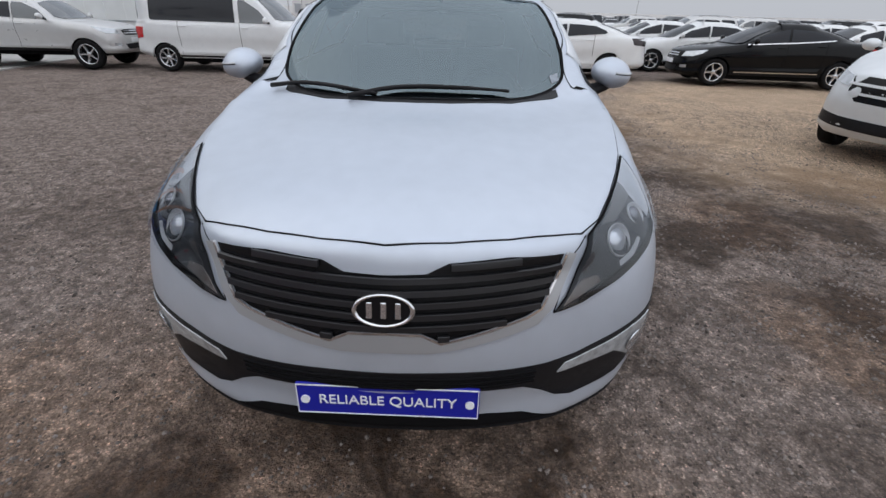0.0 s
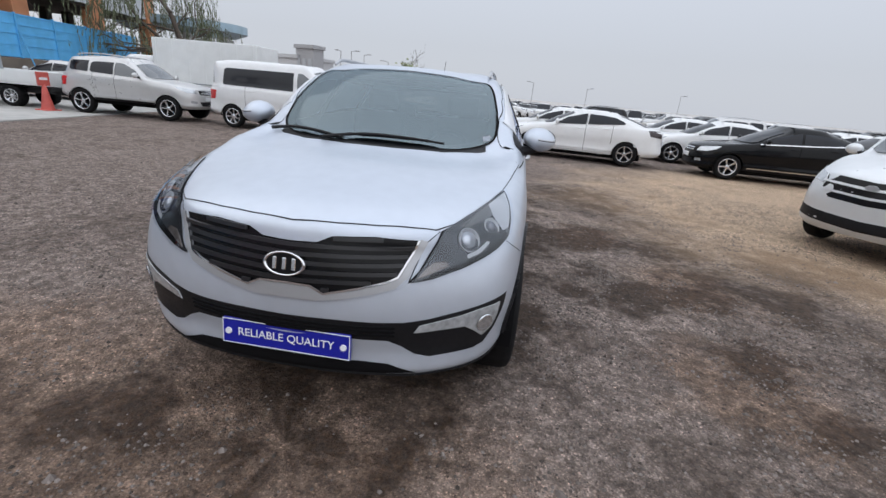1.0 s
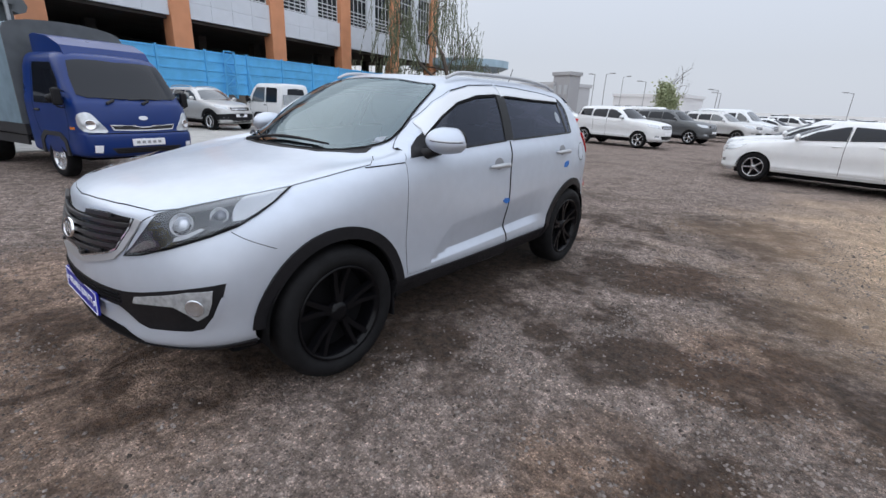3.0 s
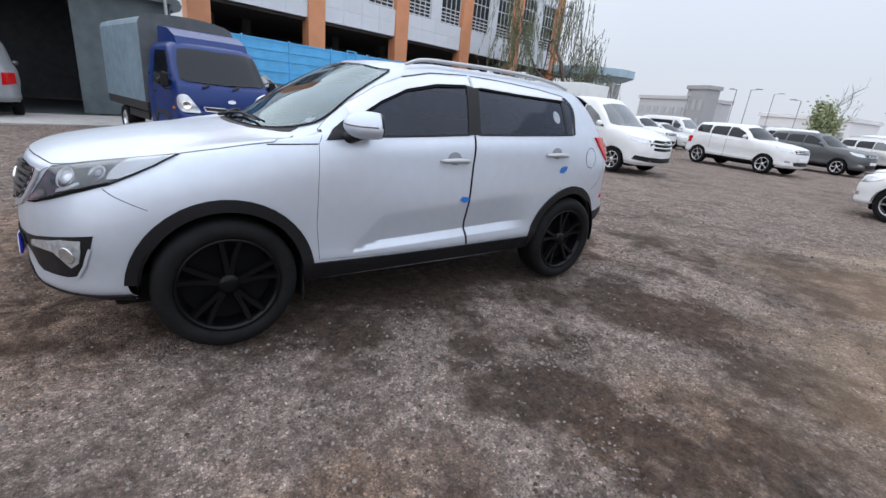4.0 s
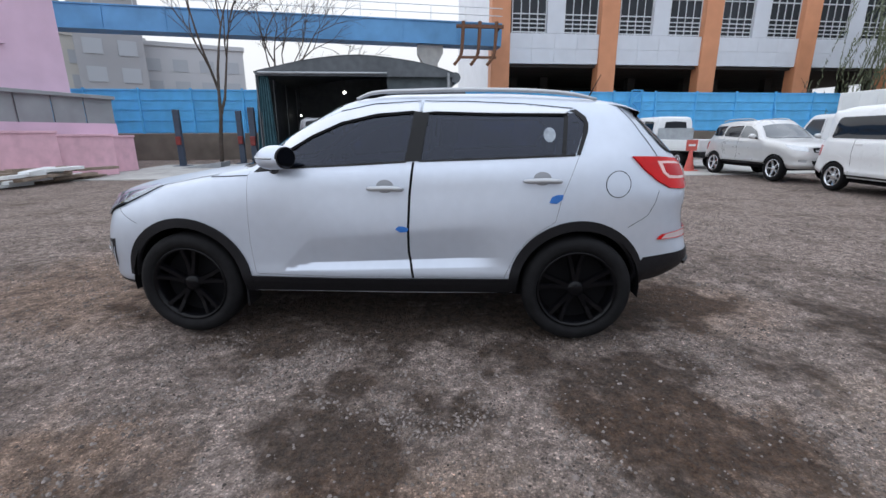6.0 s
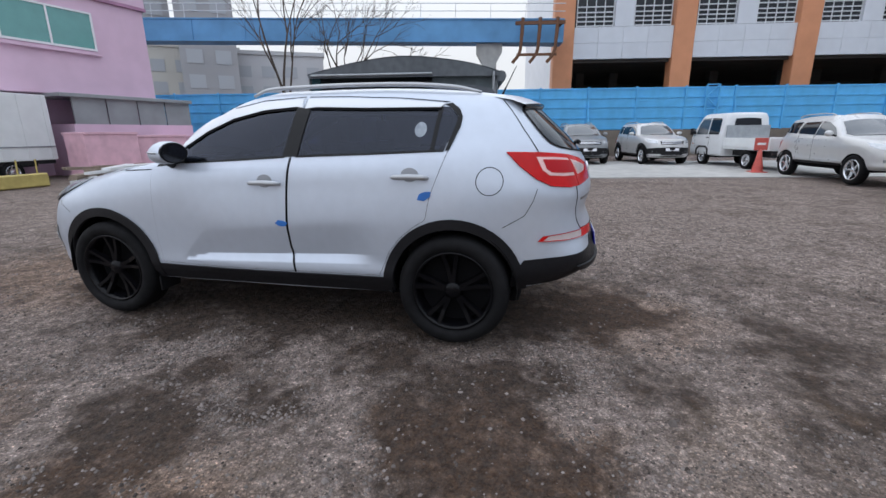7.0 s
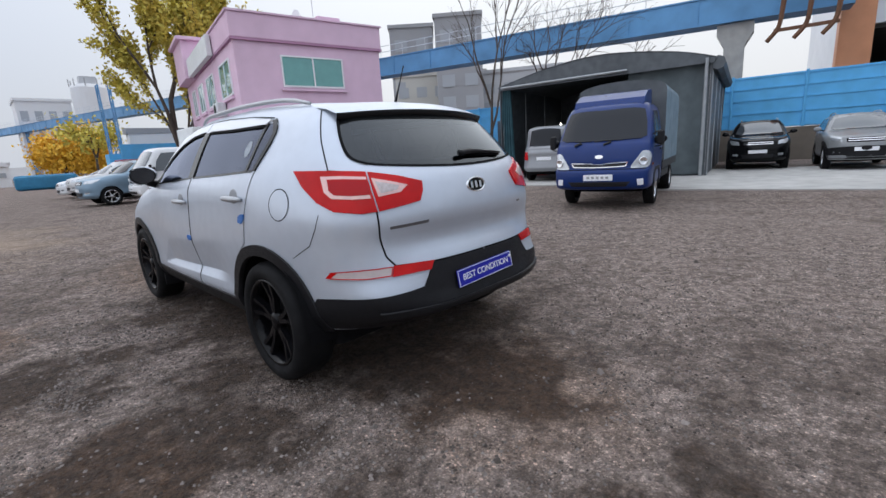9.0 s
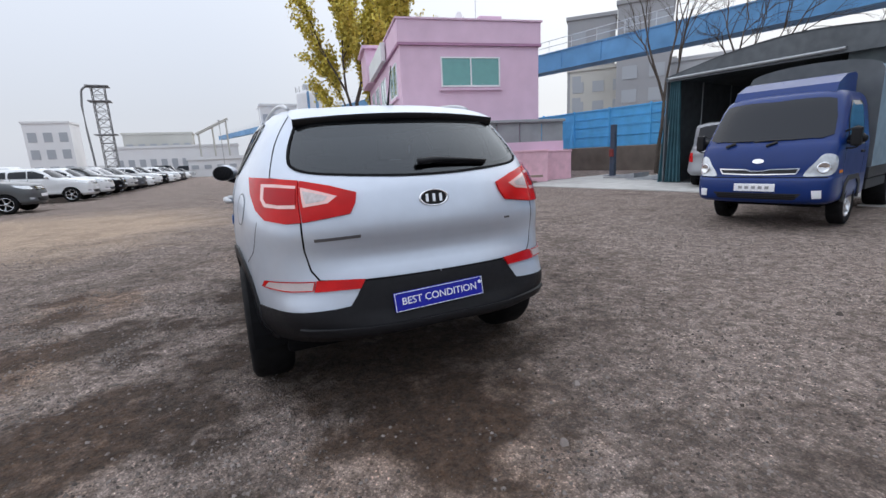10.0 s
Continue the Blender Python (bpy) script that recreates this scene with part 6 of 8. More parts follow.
def ground_material():
    m = bpy.data.materials.new("gravel_ground")
    m.use_nodes = True
    nt = m.node_tree
    b = nt.nodes["Principled BSDF"]
    b.inputs["Roughness"].default_value = .93
    b.inputs["Specular IOR Level"].default_value = .25
    tc = nt.nodes.new("ShaderNodeTexCoord")

    def noise_node(scale, detail, rough=.55):
        n = nt.nodes.new("ShaderNodeTexNoise")
        n.inputs["Scale"].default_value, n.inputs["Detail"].default_value, n.inputs["Roughness"].default_value = scale, detail, rough
        nt.links.new(tc.outputs["Object"], n.inputs["Vector"])
        return n.outputs[0]

    def remap(v, a0, a1, b0=0.0, b1=1.0):
        r = nt.nodes.new("ShaderNodeMapRange")
        for k, x in zip(("From Min", "From Max", "To Min", "To Max"), (a0, a1, b0, b1)):
            r.inputs[k].default_value = x
        nt.links.new(v, r.inputs["Value"])
        return r.outputs[0]

    def mix(f, a, c, blend="MIX"):
        n = nt.nodes.new("ShaderNodeMix")
        n.blend_type = blend
        n.data_type = "RGBA"
        for sock, v in ((n.inputs["Factor"], f), (n.inputs["A"], a), (n.inputs["B"], c)):
            if isinstance(v, tuple):
                sock.default_value = (*v, 1)
            elif isinstance(v, float):
                sock.default_value = v
            else:
                nt.links.new(v, sock)
        return n.outputs["Result"]

    def math_node(op, a, c):
        n = nt.nodes.new("ShaderNodeMath")
        n.operation = op
        for sock, v in zip(n.inputs, (a, c)):
            if isinstance(v, (int, float)):
                sock.default_value = v
            else:
                nt.links.new(v, sock)
        return n.outputs[0]
    # damp patches, painted shade below the car, dry raked gravel: blots with ragged edges
    warp = nt.nodes.new("ShaderNodeTexNoise")
    warp.inputs["Scale"].default_value, warp.inputs["Detail"].default_value = 2.4, 5
    nt.links.new(tc.outputs["Object"], warp.inputs["Vector"])
    bent = nt.nodes.new("ShaderNodeVectorMath")
    bent.operation = "MULTIPLY_ADD"
    nt.links.new(warp.outputs["Color"], bent.inputs[0])
    bent.inputs[1].default_value = (1.1, 1.1, 0)
    flat = nt.nodes.new("ShaderNodeVectorMath")
    flat.operation = "ADD"
    flat.inputs[1].default_value = (-.55, -.55, 0)
    nt.links.new(tc.outputs["Object"], flat.inputs[0])
    nt.links.new(flat.outputs[0], bent.inputs[2])

    def blots(spots):
        total = None
        for x, y, r in spots:
            d = nt.nodes.new("ShaderNodeVectorMath")
            d.operation = "DISTANCE"
            nt.links.new(bent.outputs[0], d.inputs[0])
            d.inputs[1].default_value = (x, y, -.012)
            v = remap(d.outputs["Value"], r * 1.3, r * .6)
            total = v if total is None else math_node("MAXIMUM", total, v)
        return total
    damp_shade = blots(DAMP_SHADE)
    dry = blots([(2.18, 3.05, .3), (1.86, 3.15, .28), (1.75, 1.72, .28), (1.4, 1.74, .24), (1.2, 1.2, .26), (2.27, 1.75, .24), (1.6, .75, .38), (.95, .35, .3), (1.09, .09, .32), (.18, .22, .26), (2.25, 2.72, .2), (1.86, 2.76, .24), (1.22, 2.65, .2), (1.46, 4.42, .3), (1.13, 5.11, .36), (.88, 4.22, .26), (.61, 4.78, .24), (.31, 5.2, .28), (-.17, 5.14, .3), (-1.85, 4.8, .5), (-1.43, .67, .5), (-2.1, 1.2, .6), (1.68, 4.76, .34)])
    lay_ = noise_node(1.15, 6, .62)
    mid = noise_node(4.2, 9, .74)
    clod = remap(noise_node(15, 7, .72), .40, .60)
    fine = remap(noise_node(38, 4, .7), .32, .68)
    tone = math_node("ADD", math_node("MULTIPLY", lay_, .9), math_node("MULTIPLY", mid, 1.15))
    tone = math_node("ADD", tone, math_node("MULTIPLY", dry, .30))
    tone = math_node("SUBTRACT", tone, math_node("MULTIPLY", damp_shade, .29))
    # paler away from the parked car
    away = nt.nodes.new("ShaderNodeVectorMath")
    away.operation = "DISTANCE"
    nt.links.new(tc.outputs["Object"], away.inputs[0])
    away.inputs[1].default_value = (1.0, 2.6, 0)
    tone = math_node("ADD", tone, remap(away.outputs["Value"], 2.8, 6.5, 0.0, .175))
    # smooth pale mud behind the car
    pale = blots([(-3.2, 4.2, 1.3), (-5.2, 4.6, 1.6), (-3.2, 6.2, 1.3), (-1.7, 6.8, .8), (-4.4, 2.4, 1.2), (-1.5, 4.6, .6)])
    tone = math_node("ADD", tone, math_node("MULTIPLY", pale, .14))
    tone = remap(tone, .78, 1.24)
    base = mix(tone, (.080, .053, .036), (.36, .291, .255))
    brown = blots([(-.2, -.5, 1.3), (-1.6, -.2, 1.1), (2.4, 1.0, .5), (1.9, 3.9, .5), (2.6, 2.6, .5), (.1, 4.6, .6)])
    base = mix(math_node("MULTIPLY", brown, .8), base, (1.12, .96, .80), "MULTIPLY")
    base = mix(.85, base, mix(clod, (.48, .46, .44), (1.42, 1.42, 1.43)), "MULTIPLY")
    # sandy stretch of the lot
    pos = nt.nodes.new("ShaderNodeVectorMath")
    pos.operation = "DISTANCE"
    nt.links.new(tc.outputs["Object"], pos.inputs[0])
    pos.inputs[1].default_value = (8.2, 6.8, 0)
    sand = remap(math_node("ADD", pos.outputs["Value"], math_node("MULTIPLY", noise_node(.6, 5), 4.0)), 8.9, 6.7)
    far_pos = nt.nodes.new("ShaderNodeVectorMath")
    far_pos.operation = "DISTANCE"
    nt.links.new(tc.outputs["Object"], far_pos.inputs[0])
    far_pos.inputs[1].default_value = (6.5, -6.5, 0)
    sand_b = remap(math_node("ADD", far_pos.outputs["Value"], math_node("MULTIPLY", noise_node(.6, 5), 4.0)), 8.2, 5.6)
    sand = math_node("MAXIMUM", sand, math_node("MULTIPLY", sand_b, .6))
    base = mix(math_node("MULTIPLY", sand, .9), base, mix(tone, (.44, .30, .19), (.80, .60, .42)))
    # stones of two sizes, each with its own tone
    height = None
    for size, share, depth in ((115, .30, .6), (58, .50, 1.0)):
        vor = nt.nodes.new("ShaderNodeTexVoronoi")
        vor.inputs["Scale"].default_value = size
        nt.links.new(tc.outputs["Object"], vor.inputs["Vector"])
        sep = nt.nodes.new("ShaderNodeSeparateColor")
        nt.links.new(vor.outputs["Color"], sep.inputs[0])
        stone = math_node("MULTIPLY", remap(sep.outputs[0], share, share + .08), remap(vor.outputs["Distance"], .55, .38))
        stone = math_node("MULTIPLY", stone, remap(tone, .1, .8, .25, 1.0))
        base = mix(stone, base, mix(sep.outputs[1], (.30, .29, .29), (1.98, 1.93, 1.90)), "MULTIPLY")
        gap = math_node("MULTIPLY", remap(vor.outputs["Distance"], .45, .75), .4)
        base = mix(gap, base, (.40, .37, .35), "MULTIPLY")
        v = math_node("MULTIPLY", stone, depth)
        height = v if height is None else math_node("ADD", height, v)
    base = mix(math_node("MULTIPLY", fine, .15), base, (.33, .30, .29))
    nt.links.new(base, b.inputs["Base Color"])
    h = math_node("ADD", math_node("MULTIPLY", fine, .4), height)
    h = math_node("ADD", h, math_node("MULTIPLY", mid, 1.6))
    h = math_node("ADD", h, math_node("MULTIPLY", clod, 1.1))
    bp = nt.nodes.new("ShaderNodeBump")
    bp.inputs["Strength"].default_value, bp.inputs["Distance"].default_value = .9, .018
    nt.links.new(h, bp.inputs["Height"])
    nt.links.new(bp.outputs[0], b.inputs["Normal"])
    return m


GROUND = ground_material()
bm = bmesh.new()
# one sheet to the horizon, finer and gently uneven near the walk
ticks = [-1500, -700, -300, -150, -90, -60, -45, -35, -28, -22, -17] + list(np.arange(-13, -3.0, .5)) + list(np.arange(-3, 8.01, .05)) + list(np.arange(8.5, 13.01, .5)) + [17, 22, 28, 35, 45, 60, 90, 150, 300, 700, 1500]
grid_v = []
for y in ticks:
    line = []
    for x in ticks:
        near = max(abs(x), abs(y)) < 12.6
        z = -.020 + .012 * noise.noise(Vector((x * .8, y * .8, 3))) if near else -.012
        if -3 <= x <= 8 and -3 <= y <= 8:
            z += .007 * noise.noise(Vector((x * 4.5, y * 4.5, 5))) + .007 * noise.noise(Vector((x * 11, y * 11, 9)))
        line.append(bm.verts.new((x, y, min(z, 0))))
    grid_v.append(line)
for i in range(len(ticks) - 1):
    for j in range(len(ticks) - 1):
        bm.faces.new((grid_v[i][j], grid_v[i][j + 1], grid_v[i + 1][j + 1], grid_v[i + 1][j]))
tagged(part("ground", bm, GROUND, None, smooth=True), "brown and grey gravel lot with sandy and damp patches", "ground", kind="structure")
# loose stones
STONE = mat("loose_stone", (.24, .215, .205), .9, grain=.4, grain_scale=40)
nt = STONE.node_tree
gi = nt.nodes.new("ShaderNodeNewGeometry")
tone = nt.nodes.new("ShaderNodeMix")
tone.data_type = "RGBA"
tone.inputs["A"].default_value, tone.inputs["B"].default_value = (.045, .034, .028, 1), (.27, .23, .21, 1)
nt.links.new(gi.outputs["Random Per Island"], tone.inputs["Factor"])
nt.links.new(tone.outputs["Result"], nt.nodes["Principled BSDF"].inputs["Base Color"])
rs = np.random.RandomState(7)
N_TRY = 330000
rad, ang = 7.5 * rs.rand(N_TRY) ** .72, rs.rand(N_TRY) * 2 * math.pi
px, py, luck = 1.6 + np.cos(ang) * rad, 2.4 + np.sin(ang) * rad, rs.rand(N_TRY)
keep = ~((abs(px) < .75) & (py > .3) & (py < 4.2))
for dx, dy, dr in DAMP_SHADE:
    keep &= ~((np.hypot(px - dx, py - dy) < dr * .9) & (luck < .85))
px, py = px[keep], py[keep]
patch = np.array([noise.noise(Vector((x * .9, y * .9, 8))) + .7 * noise.noise(Vector((x * 3, y * 3, 2))) for x, y in zip(px, py)])
keep = (patch > .0) | (rs.rand(len(px)) < .22)
px, py = px[keep][:112000], py[keep][:112000]
M = len(px)
size = .0040 + .0085 * rs.rand(M) ** 3
size[rs.rand(M) < .006] *= 2.2
pz = np.array([min(-.020 + .012 * noise.noise(Vector((x * .8, y * .8, 3))) + (.007 * noise.noise(Vector((x * 4.5, y * 4.5, 5))) + .007 * noise.noise(Vector((x * 11, y * 11, 9))) if -3 <= x <= 8 and -3 <= y <= 8 else 0), 0) for x, y in zip(px, py)]) - .0015
a0 = rs.rand(M) * 6.3
V = np.zeros((M, 8, 3))
for k in range(5):
    q = size * rs.uniform(.7, 1.3, M)
    V[:, k] = np.stack([px + np.cos(a0 + k * 1.257) * q, py + np.sin(a0 + k * 1.257) * q, pz], 1)
rise = size * rs.uniform(.5, 1.0, M)
for k in range(3):
    V[:, 5 + k] = np.stack([px + np.cos(a0 + k * 2.094 + .4) * size * .45, py + np.sin(a0 + k * 2.094 + .4) * size * .45, pz + rise * rs.uniform(.7, 1.2, M)], 1)
V = V.reshape(-1, 3)
TRI = np.array([(0, 1, 5), (1, 6, 5), (1, 2, 6), (2, 3, 6), (3, 7, 6), (3, 4, 7), (4, 0, 5), (4, 5, 7), (5, 6, 7)])
F = (TRI[None] + 8 * np.arange(M)[:, None, None]).reshape(-1, 3).tolist()
stones = new("loose_stones", mesh_of("loose_stones", V, F, STONE, False))
tagged(stones, "scattered small grey stones on the gravel", "stones", kind="stuff")
CONCRETE = mat("worn_concrete", (.44, .43, .41), .9, grain=.35, grain_scale=2.5, bump=.2, bump_scale=30)
SITE = pose(-24.4, 12.6, 0, 0, 0, 10)


bm = box(5.2, 12.6, -13.0, 2.2, -.05, .012)
tagged(part("pavement", bm, CONCRETE, None, m=SITE), "pale worn concrete apron along the fence", "pavement", kind="structure")
bm = box(4.2, 11.2, -24.5, -13.0, -.05, .010)
tagged(part("pavement", bm, CONCRETE, None, m=SITE), "worn concrete strip beside the tent", "pavement", kind="structure")

# ---- blue fence ----
FENCE = mat("blue_painted_sheet", (.10, .43, .78), .5, grain=.22, grain_scale=1.8, bump=.05, bump_scale=20, piece=.06)
EARTH = mat("stained_base_wall", (.17, .145, .12), .9, grain=.5, grain_scale=1.2, bump=.3, bump_scale=12)
fence = thing("fence", "tall bright blue sheet-metal fence on a stained base wall", "fence", SITE, kind="structure")
part("base_wall", box(-.25, .10, -60, 20, -.05, 1.38, .02, 1), EARTH, fence)
bm = box(-.03, .0, 0.02, 2.58, 1.40, 3.62)
for z in (1.46, 2.05, 2.62, 3.10, 3.57):
    bm = join_bm(bm, box(0, .035, .02, 2.58, z - .03, z + .03))
panel_me = bpy.data.meshes.new("fence_panel")
bm.to_mesh(panel_me)
bm.free()
panel_me.materials.append(FENCE)
post_me = bpy.data.meshes.new("post")
bm = box(-.05, .07, -.05, .05, 1.2, 3.68, .01, 1)
bm.to_mesh(post_me)
bm.free()
post_me.materials.append(FENCE)
for k in range(29):
    part("fence_panel", panel_me, None, fence, m=pose(0, -56 + 2.6 * k, 0))
    part("post", post_me, None, fence, m=pose(0, -56 + 2.6 * k, 0))
    if k % 3 == 1:
        part("brace", tube([(.9, -56 + 2.6 * k, .05), (.06, -56 + 2.6 * k, 2.9)], .035, 6, 1), FENCE, fence)


def lattice(w, h, n, r=.025, depth=.0):
    out = [tube([(0, 0, 0), (0, 0, h)], r, 5, 1), tube([(0, w, 0), (0, w, h)], r, 5, 1)]
    for k in range(n):
        z0, z1 = h * k / n, h * (k + 1) / n
        out.append(tube([(0, 0 if k % 2 else w, z0), (0, w if k % 2 else 0, z1)], r * .7, 5, 1))
        out.append(tube([(0, 0, z1), (0, w, z1)], r * .7, 5, 1))
    return join_bm(*out)


part("truss", lattice(.65, 2.5, 4, .045), FENCE, fence, "blue lattice post", pose(.20, -.4, 1.2))
part("truss", lattice(1.0, 3.6, 5), FENCE, fence, "blue lattice post", pose(.25, -20.8, 0))

# ---- orange and white building ----
ORANGE = mat("orange_column_paint", (.62, .27, .135), .6, grain=.2, grain_scale=1.2)
PANEL = mat("pale_cladding_panel", (.62, .65, .70), .45, grain=.10, grain_scale=1.5, piece=.03)
# the shade of the open interior is put into this dark colour
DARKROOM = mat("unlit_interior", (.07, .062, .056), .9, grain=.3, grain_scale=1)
WIN_FRAME = mat("grey_window_bars", (.60, .62, .65), .45, .1)
BLD = pose(-26.7, 4.7, 0, 0, 0, 10)
bld = thing("parking_building", "pale building with orange columns and barred windows behind the fence", "building", BLD)
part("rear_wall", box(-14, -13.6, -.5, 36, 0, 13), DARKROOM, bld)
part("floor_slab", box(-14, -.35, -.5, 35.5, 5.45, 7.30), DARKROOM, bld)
part("end_wall", box(-14, -.2, -.55, -.15, 0, 13), PANEL, bld)
part("end_wall", box(-14, -.2, 35.0, 35.4, 5.5, 13), PANEL, bld)
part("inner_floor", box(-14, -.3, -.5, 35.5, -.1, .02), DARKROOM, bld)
glass_b = mat("building_glass", (.030, .034, .040), .2, 0, 0, .3, grain=.6, grain_scale=.8)
BAR_ME = {}
for key, bm in (("level", box(-.20, -.14, 0, 2.2, -.03, .03)), ("upright", box(-.19, -.15, -.025, .025, 0, 4.15))):
    BAR_ME[key] = bpy.data.meshes.new("window_bar")
    bm.to_mesh(BAR_ME[key])
    bm.free()
    BAR_ME[key].materials.append(WIN_FRAME)
for k in range(6):
    s = 7.1 * k
    part("column", box(-.75, .12, s - .6, s + .6, 0, 13.5, .03, 1), ORANGE, bld)
    if k == 5:
        break
    for j in range(4):
        for i in range(2):
            y0 = s + .6 + 1.475 * j
            part("cladding_panel", box(-.3, -.04, y0 + .006, y0 + 1.469, 5.62 + .9 * i + .005, 6.52 + .9 * i - .005), PANEL, bld)
    part("pier", box(-.3, -.05, s + 3.0, s + 4.1, 7.43, 13), PANEL, bld)
    part("fascia", box(-.3, -.05, s + .6, s + 6.5, 11.6, 13), PANEL, bld)
    for y0, y1 in ((s + .75, s + 2.95), (s + 4.15, s + 6.35)):
        win = part("window", box(-.24, -.22, y0, y1, 7.45, 11.6), glass_b, bld, "barred window")
        for z in (7.5, 7.75, 8.0, 8.25, 8.55, 9.6, 10.6, 11.55):
            part("window_bar", BAR_ME["level"], None, win, m=pose(0, y0, z))
        for y in np.linspace(y0 + .02, y1 - .02, 5):
            part("window_bar", BAR_ME["upright"], None, win, m=pose(0, y, 7.45))
    for s2 in (s + 2.4, s + 4.8):
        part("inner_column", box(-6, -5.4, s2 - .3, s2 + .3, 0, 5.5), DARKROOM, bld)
RUST = mat("rusty_brown_steel", (.16, .075, .04), .8, grain=.4, grain_scale=5)
for k in range(3):
    y = -1.0 - .95 * k
    part("bracket", tube([(2.72, y + .10, 7.4), (2.74, y + .05, 6.4), (2.74, y - .05, 5.6), (2.74, y - .42, 5.1)], .10, 6), RUST, bld, "rusty brown bent beam")
part("bracket_bar", box(2.62, 2.80, -3.2, -.5, 7.05, 7.22), RUST, bld)
part("bracket_bar", box(2.66, 2.80, -3.1, -.9, 5.45, 5.58), RUST, bld)
part("bracket_arm", box(0, 2.7, -.75, -.6, 7.08, 7.2), RUST, bld)

# ---- blue girder bridge ----
GIRDER = mat("faded_blue_girder", (.11, .30, .55), .55, grain=.35, grain_scale=.9, bump=.08, bump_scale=6)
bridge = thing("conveyor_bridge", "long faded blue steel girder bridge on a pale pillar", "bridge", pose(-24.8, .4, 0, 0, 0, 10))
slope = math.degrees(math.atan(.024))
gird = part("girder", box(-.6, .6, -170, 4.2, 0, 1.25), GIRDER, bridge, m=pose(0, 0, 6.38, -slope))
for z in (0, 1.19):
    part("flange", box(-.66, .66, -170, 4.2, z - .004, z + .064), GIRDER, gird)
for y in np.arange(-168, 4, 3.2):
    part("stiffener", box(.6, .64, y - .03, y + .03, .06, 1.19), GIRDER, gird)
part("handrail", join_bm(*[tube([(.55, -170, z), (.55, 4.2, z)], .025, 5, 1) for z in (1.65, 2.05)], *[tube([(.55, y, 1.25), (.55, y, 2.05)], .02, 5, 1) for y in np.arange(-168, 4, 2.0)]), WIN_FRAME, gird)
part("pillar", prism([(-.45, 0), (.45, 0), (.42, 5.3), (.75, 5.9), (.75, 6.36), (-.75, 6.36), (-.75, 5.9), (-.42, 5.3)], .8, Matrix.Translation((.4, 0, 0)) @ Matrix.Rotation(radians(90), 4, "Z")), CONCRETE, bridge)
for y in (-36, -72, -108):
    part("pillar", lattice(1.4, 6.4 - .024 * y, 7, .09), GIRDER, bridge, "blue lattice support", pose(0, y, 0))

# ---- tent garage ----
tent = thing("tent_garage", "dark grey tarpaulin tent garage with an open front", "tent", pose(-13.5, -1.6, 0, 0, 0, 10))
roof_pts = [(-3.35, 3.50), (-2.6, 3.68), (-1.4, 3.93), (.25, 4.10), (1.9, 3.97), (3.1, 3.75), (3.85, 3.52)]
prof = catmull([(-3.8, 3.3), *roof_pts, (4.2, 3.4)], 4)
ringr = [(x, z) for x, z in prof] + [(x, z - .05) for x, z in reversed(prof)]
TENT_M = Matrix.Translation((.25, 0, 0)) @ Matrix.Rotation(radians(90), 4, "Z")
part("roof_sheet", prism(ringr, 7.2, TENT_M), TARP_DARK, tent)
part("gable", prism([(x, z) for x, z in prof] + [(3.8, 3.36), (-3.3, 3.36)], .04, TENT_M), TARP_DARK, tent)
# dark sheet added over the concrete as the shade inside the tent
part("floor_sheet", box(-6.8, .1, -3.28, 3.7, .013, .022), TARP_DARK, tent)
part("front_bar", tube([(.30, -3.2, 3.45), (.30, 1.35, 3.47)], .045, 8, 1), STEEL, tent)


def curtain(name, y0, y1, z0, z1, folds, amp, material, x=0.0, top_y=None):
    bm = bmesh.new()
    n = max(4, folds * 6)
    cols = []
    for k in range(n + 1):
        u = k / n
        c = []
        for v in np.linspace(0, 1, 7):
            yy = y0 + (y1 - y0) * u
            if top_y is not None:
                yt = top_y[0] + (top_y[1] - top_y[0]) * u
                yy = yy + (yt - yy) * v
            c.append(bm.verts.new((x + amp * math.sin(u * folds * 2 * math.pi + v) * (1.1 - .5 * v), yy, z0 + (z1 - z0) * v)))
        cols.append(c)
    for a, b in zip(cols, cols[1:]):
        for i in range(6):
            bm.faces.new((a[i], b[i], b[i + 1], a[i + 1]))
    return part(name, bm, material, tent, smooth=True)


TARP_CURTAIN = mat("grey_tent_curtain", (.085, .108, .120), .65, grain=.4, grain_scale=3, bump=.35, bump_scale=5)
curtain("curtain", 1.35, 3.7, .05, 3.4, 3, .05, TARP_CURTAIN)
TARP_TEAL = mat("teal_curtain", (.045, .12, .15), .6, grain=.4, grain_scale=4)
curtain("gathered_curtain", -3.55, -2.75, .02, 3.4, 6, .08, TARP_TEAL, .05, (-3.3, -2.9))
for y in (-3.3, 3.75):
    part("side_sheet", box(-6.8, .2, y - .02, y + .02, .02, 3.5), TARP_DARK, tent)
    for x in (-6.7, -4.4, -2.2, 0):
        part("tent_post", tube([(x, y, 0), (x, y, 3.5)], .05, 6, 1), STEEL, tent)
part("rear_sheet", prism([(x, z - .02) for x, z in prof] + [(3.78, .03), (-3.28, .03)], .04, Matrix.Translation((-6.8, 0, 0)) @ Matrix.Rotation(radians(90), 4, "Z")), TARP_DARK, tent)
part("edge_post", tube([(.32, 3.62, 0), (.32, 3.62, 3.5)], .05, 8, 1), STEEL, tent)
part("rolled_flap", tube([(.2, 3.9, 3.35), (-6.8, 3.9, 3.35)], .20, 8, 1), TARP_DARK, tent)
BULB = mat("lit_lamp", (1.0, .97, .92), .4, emit=5)
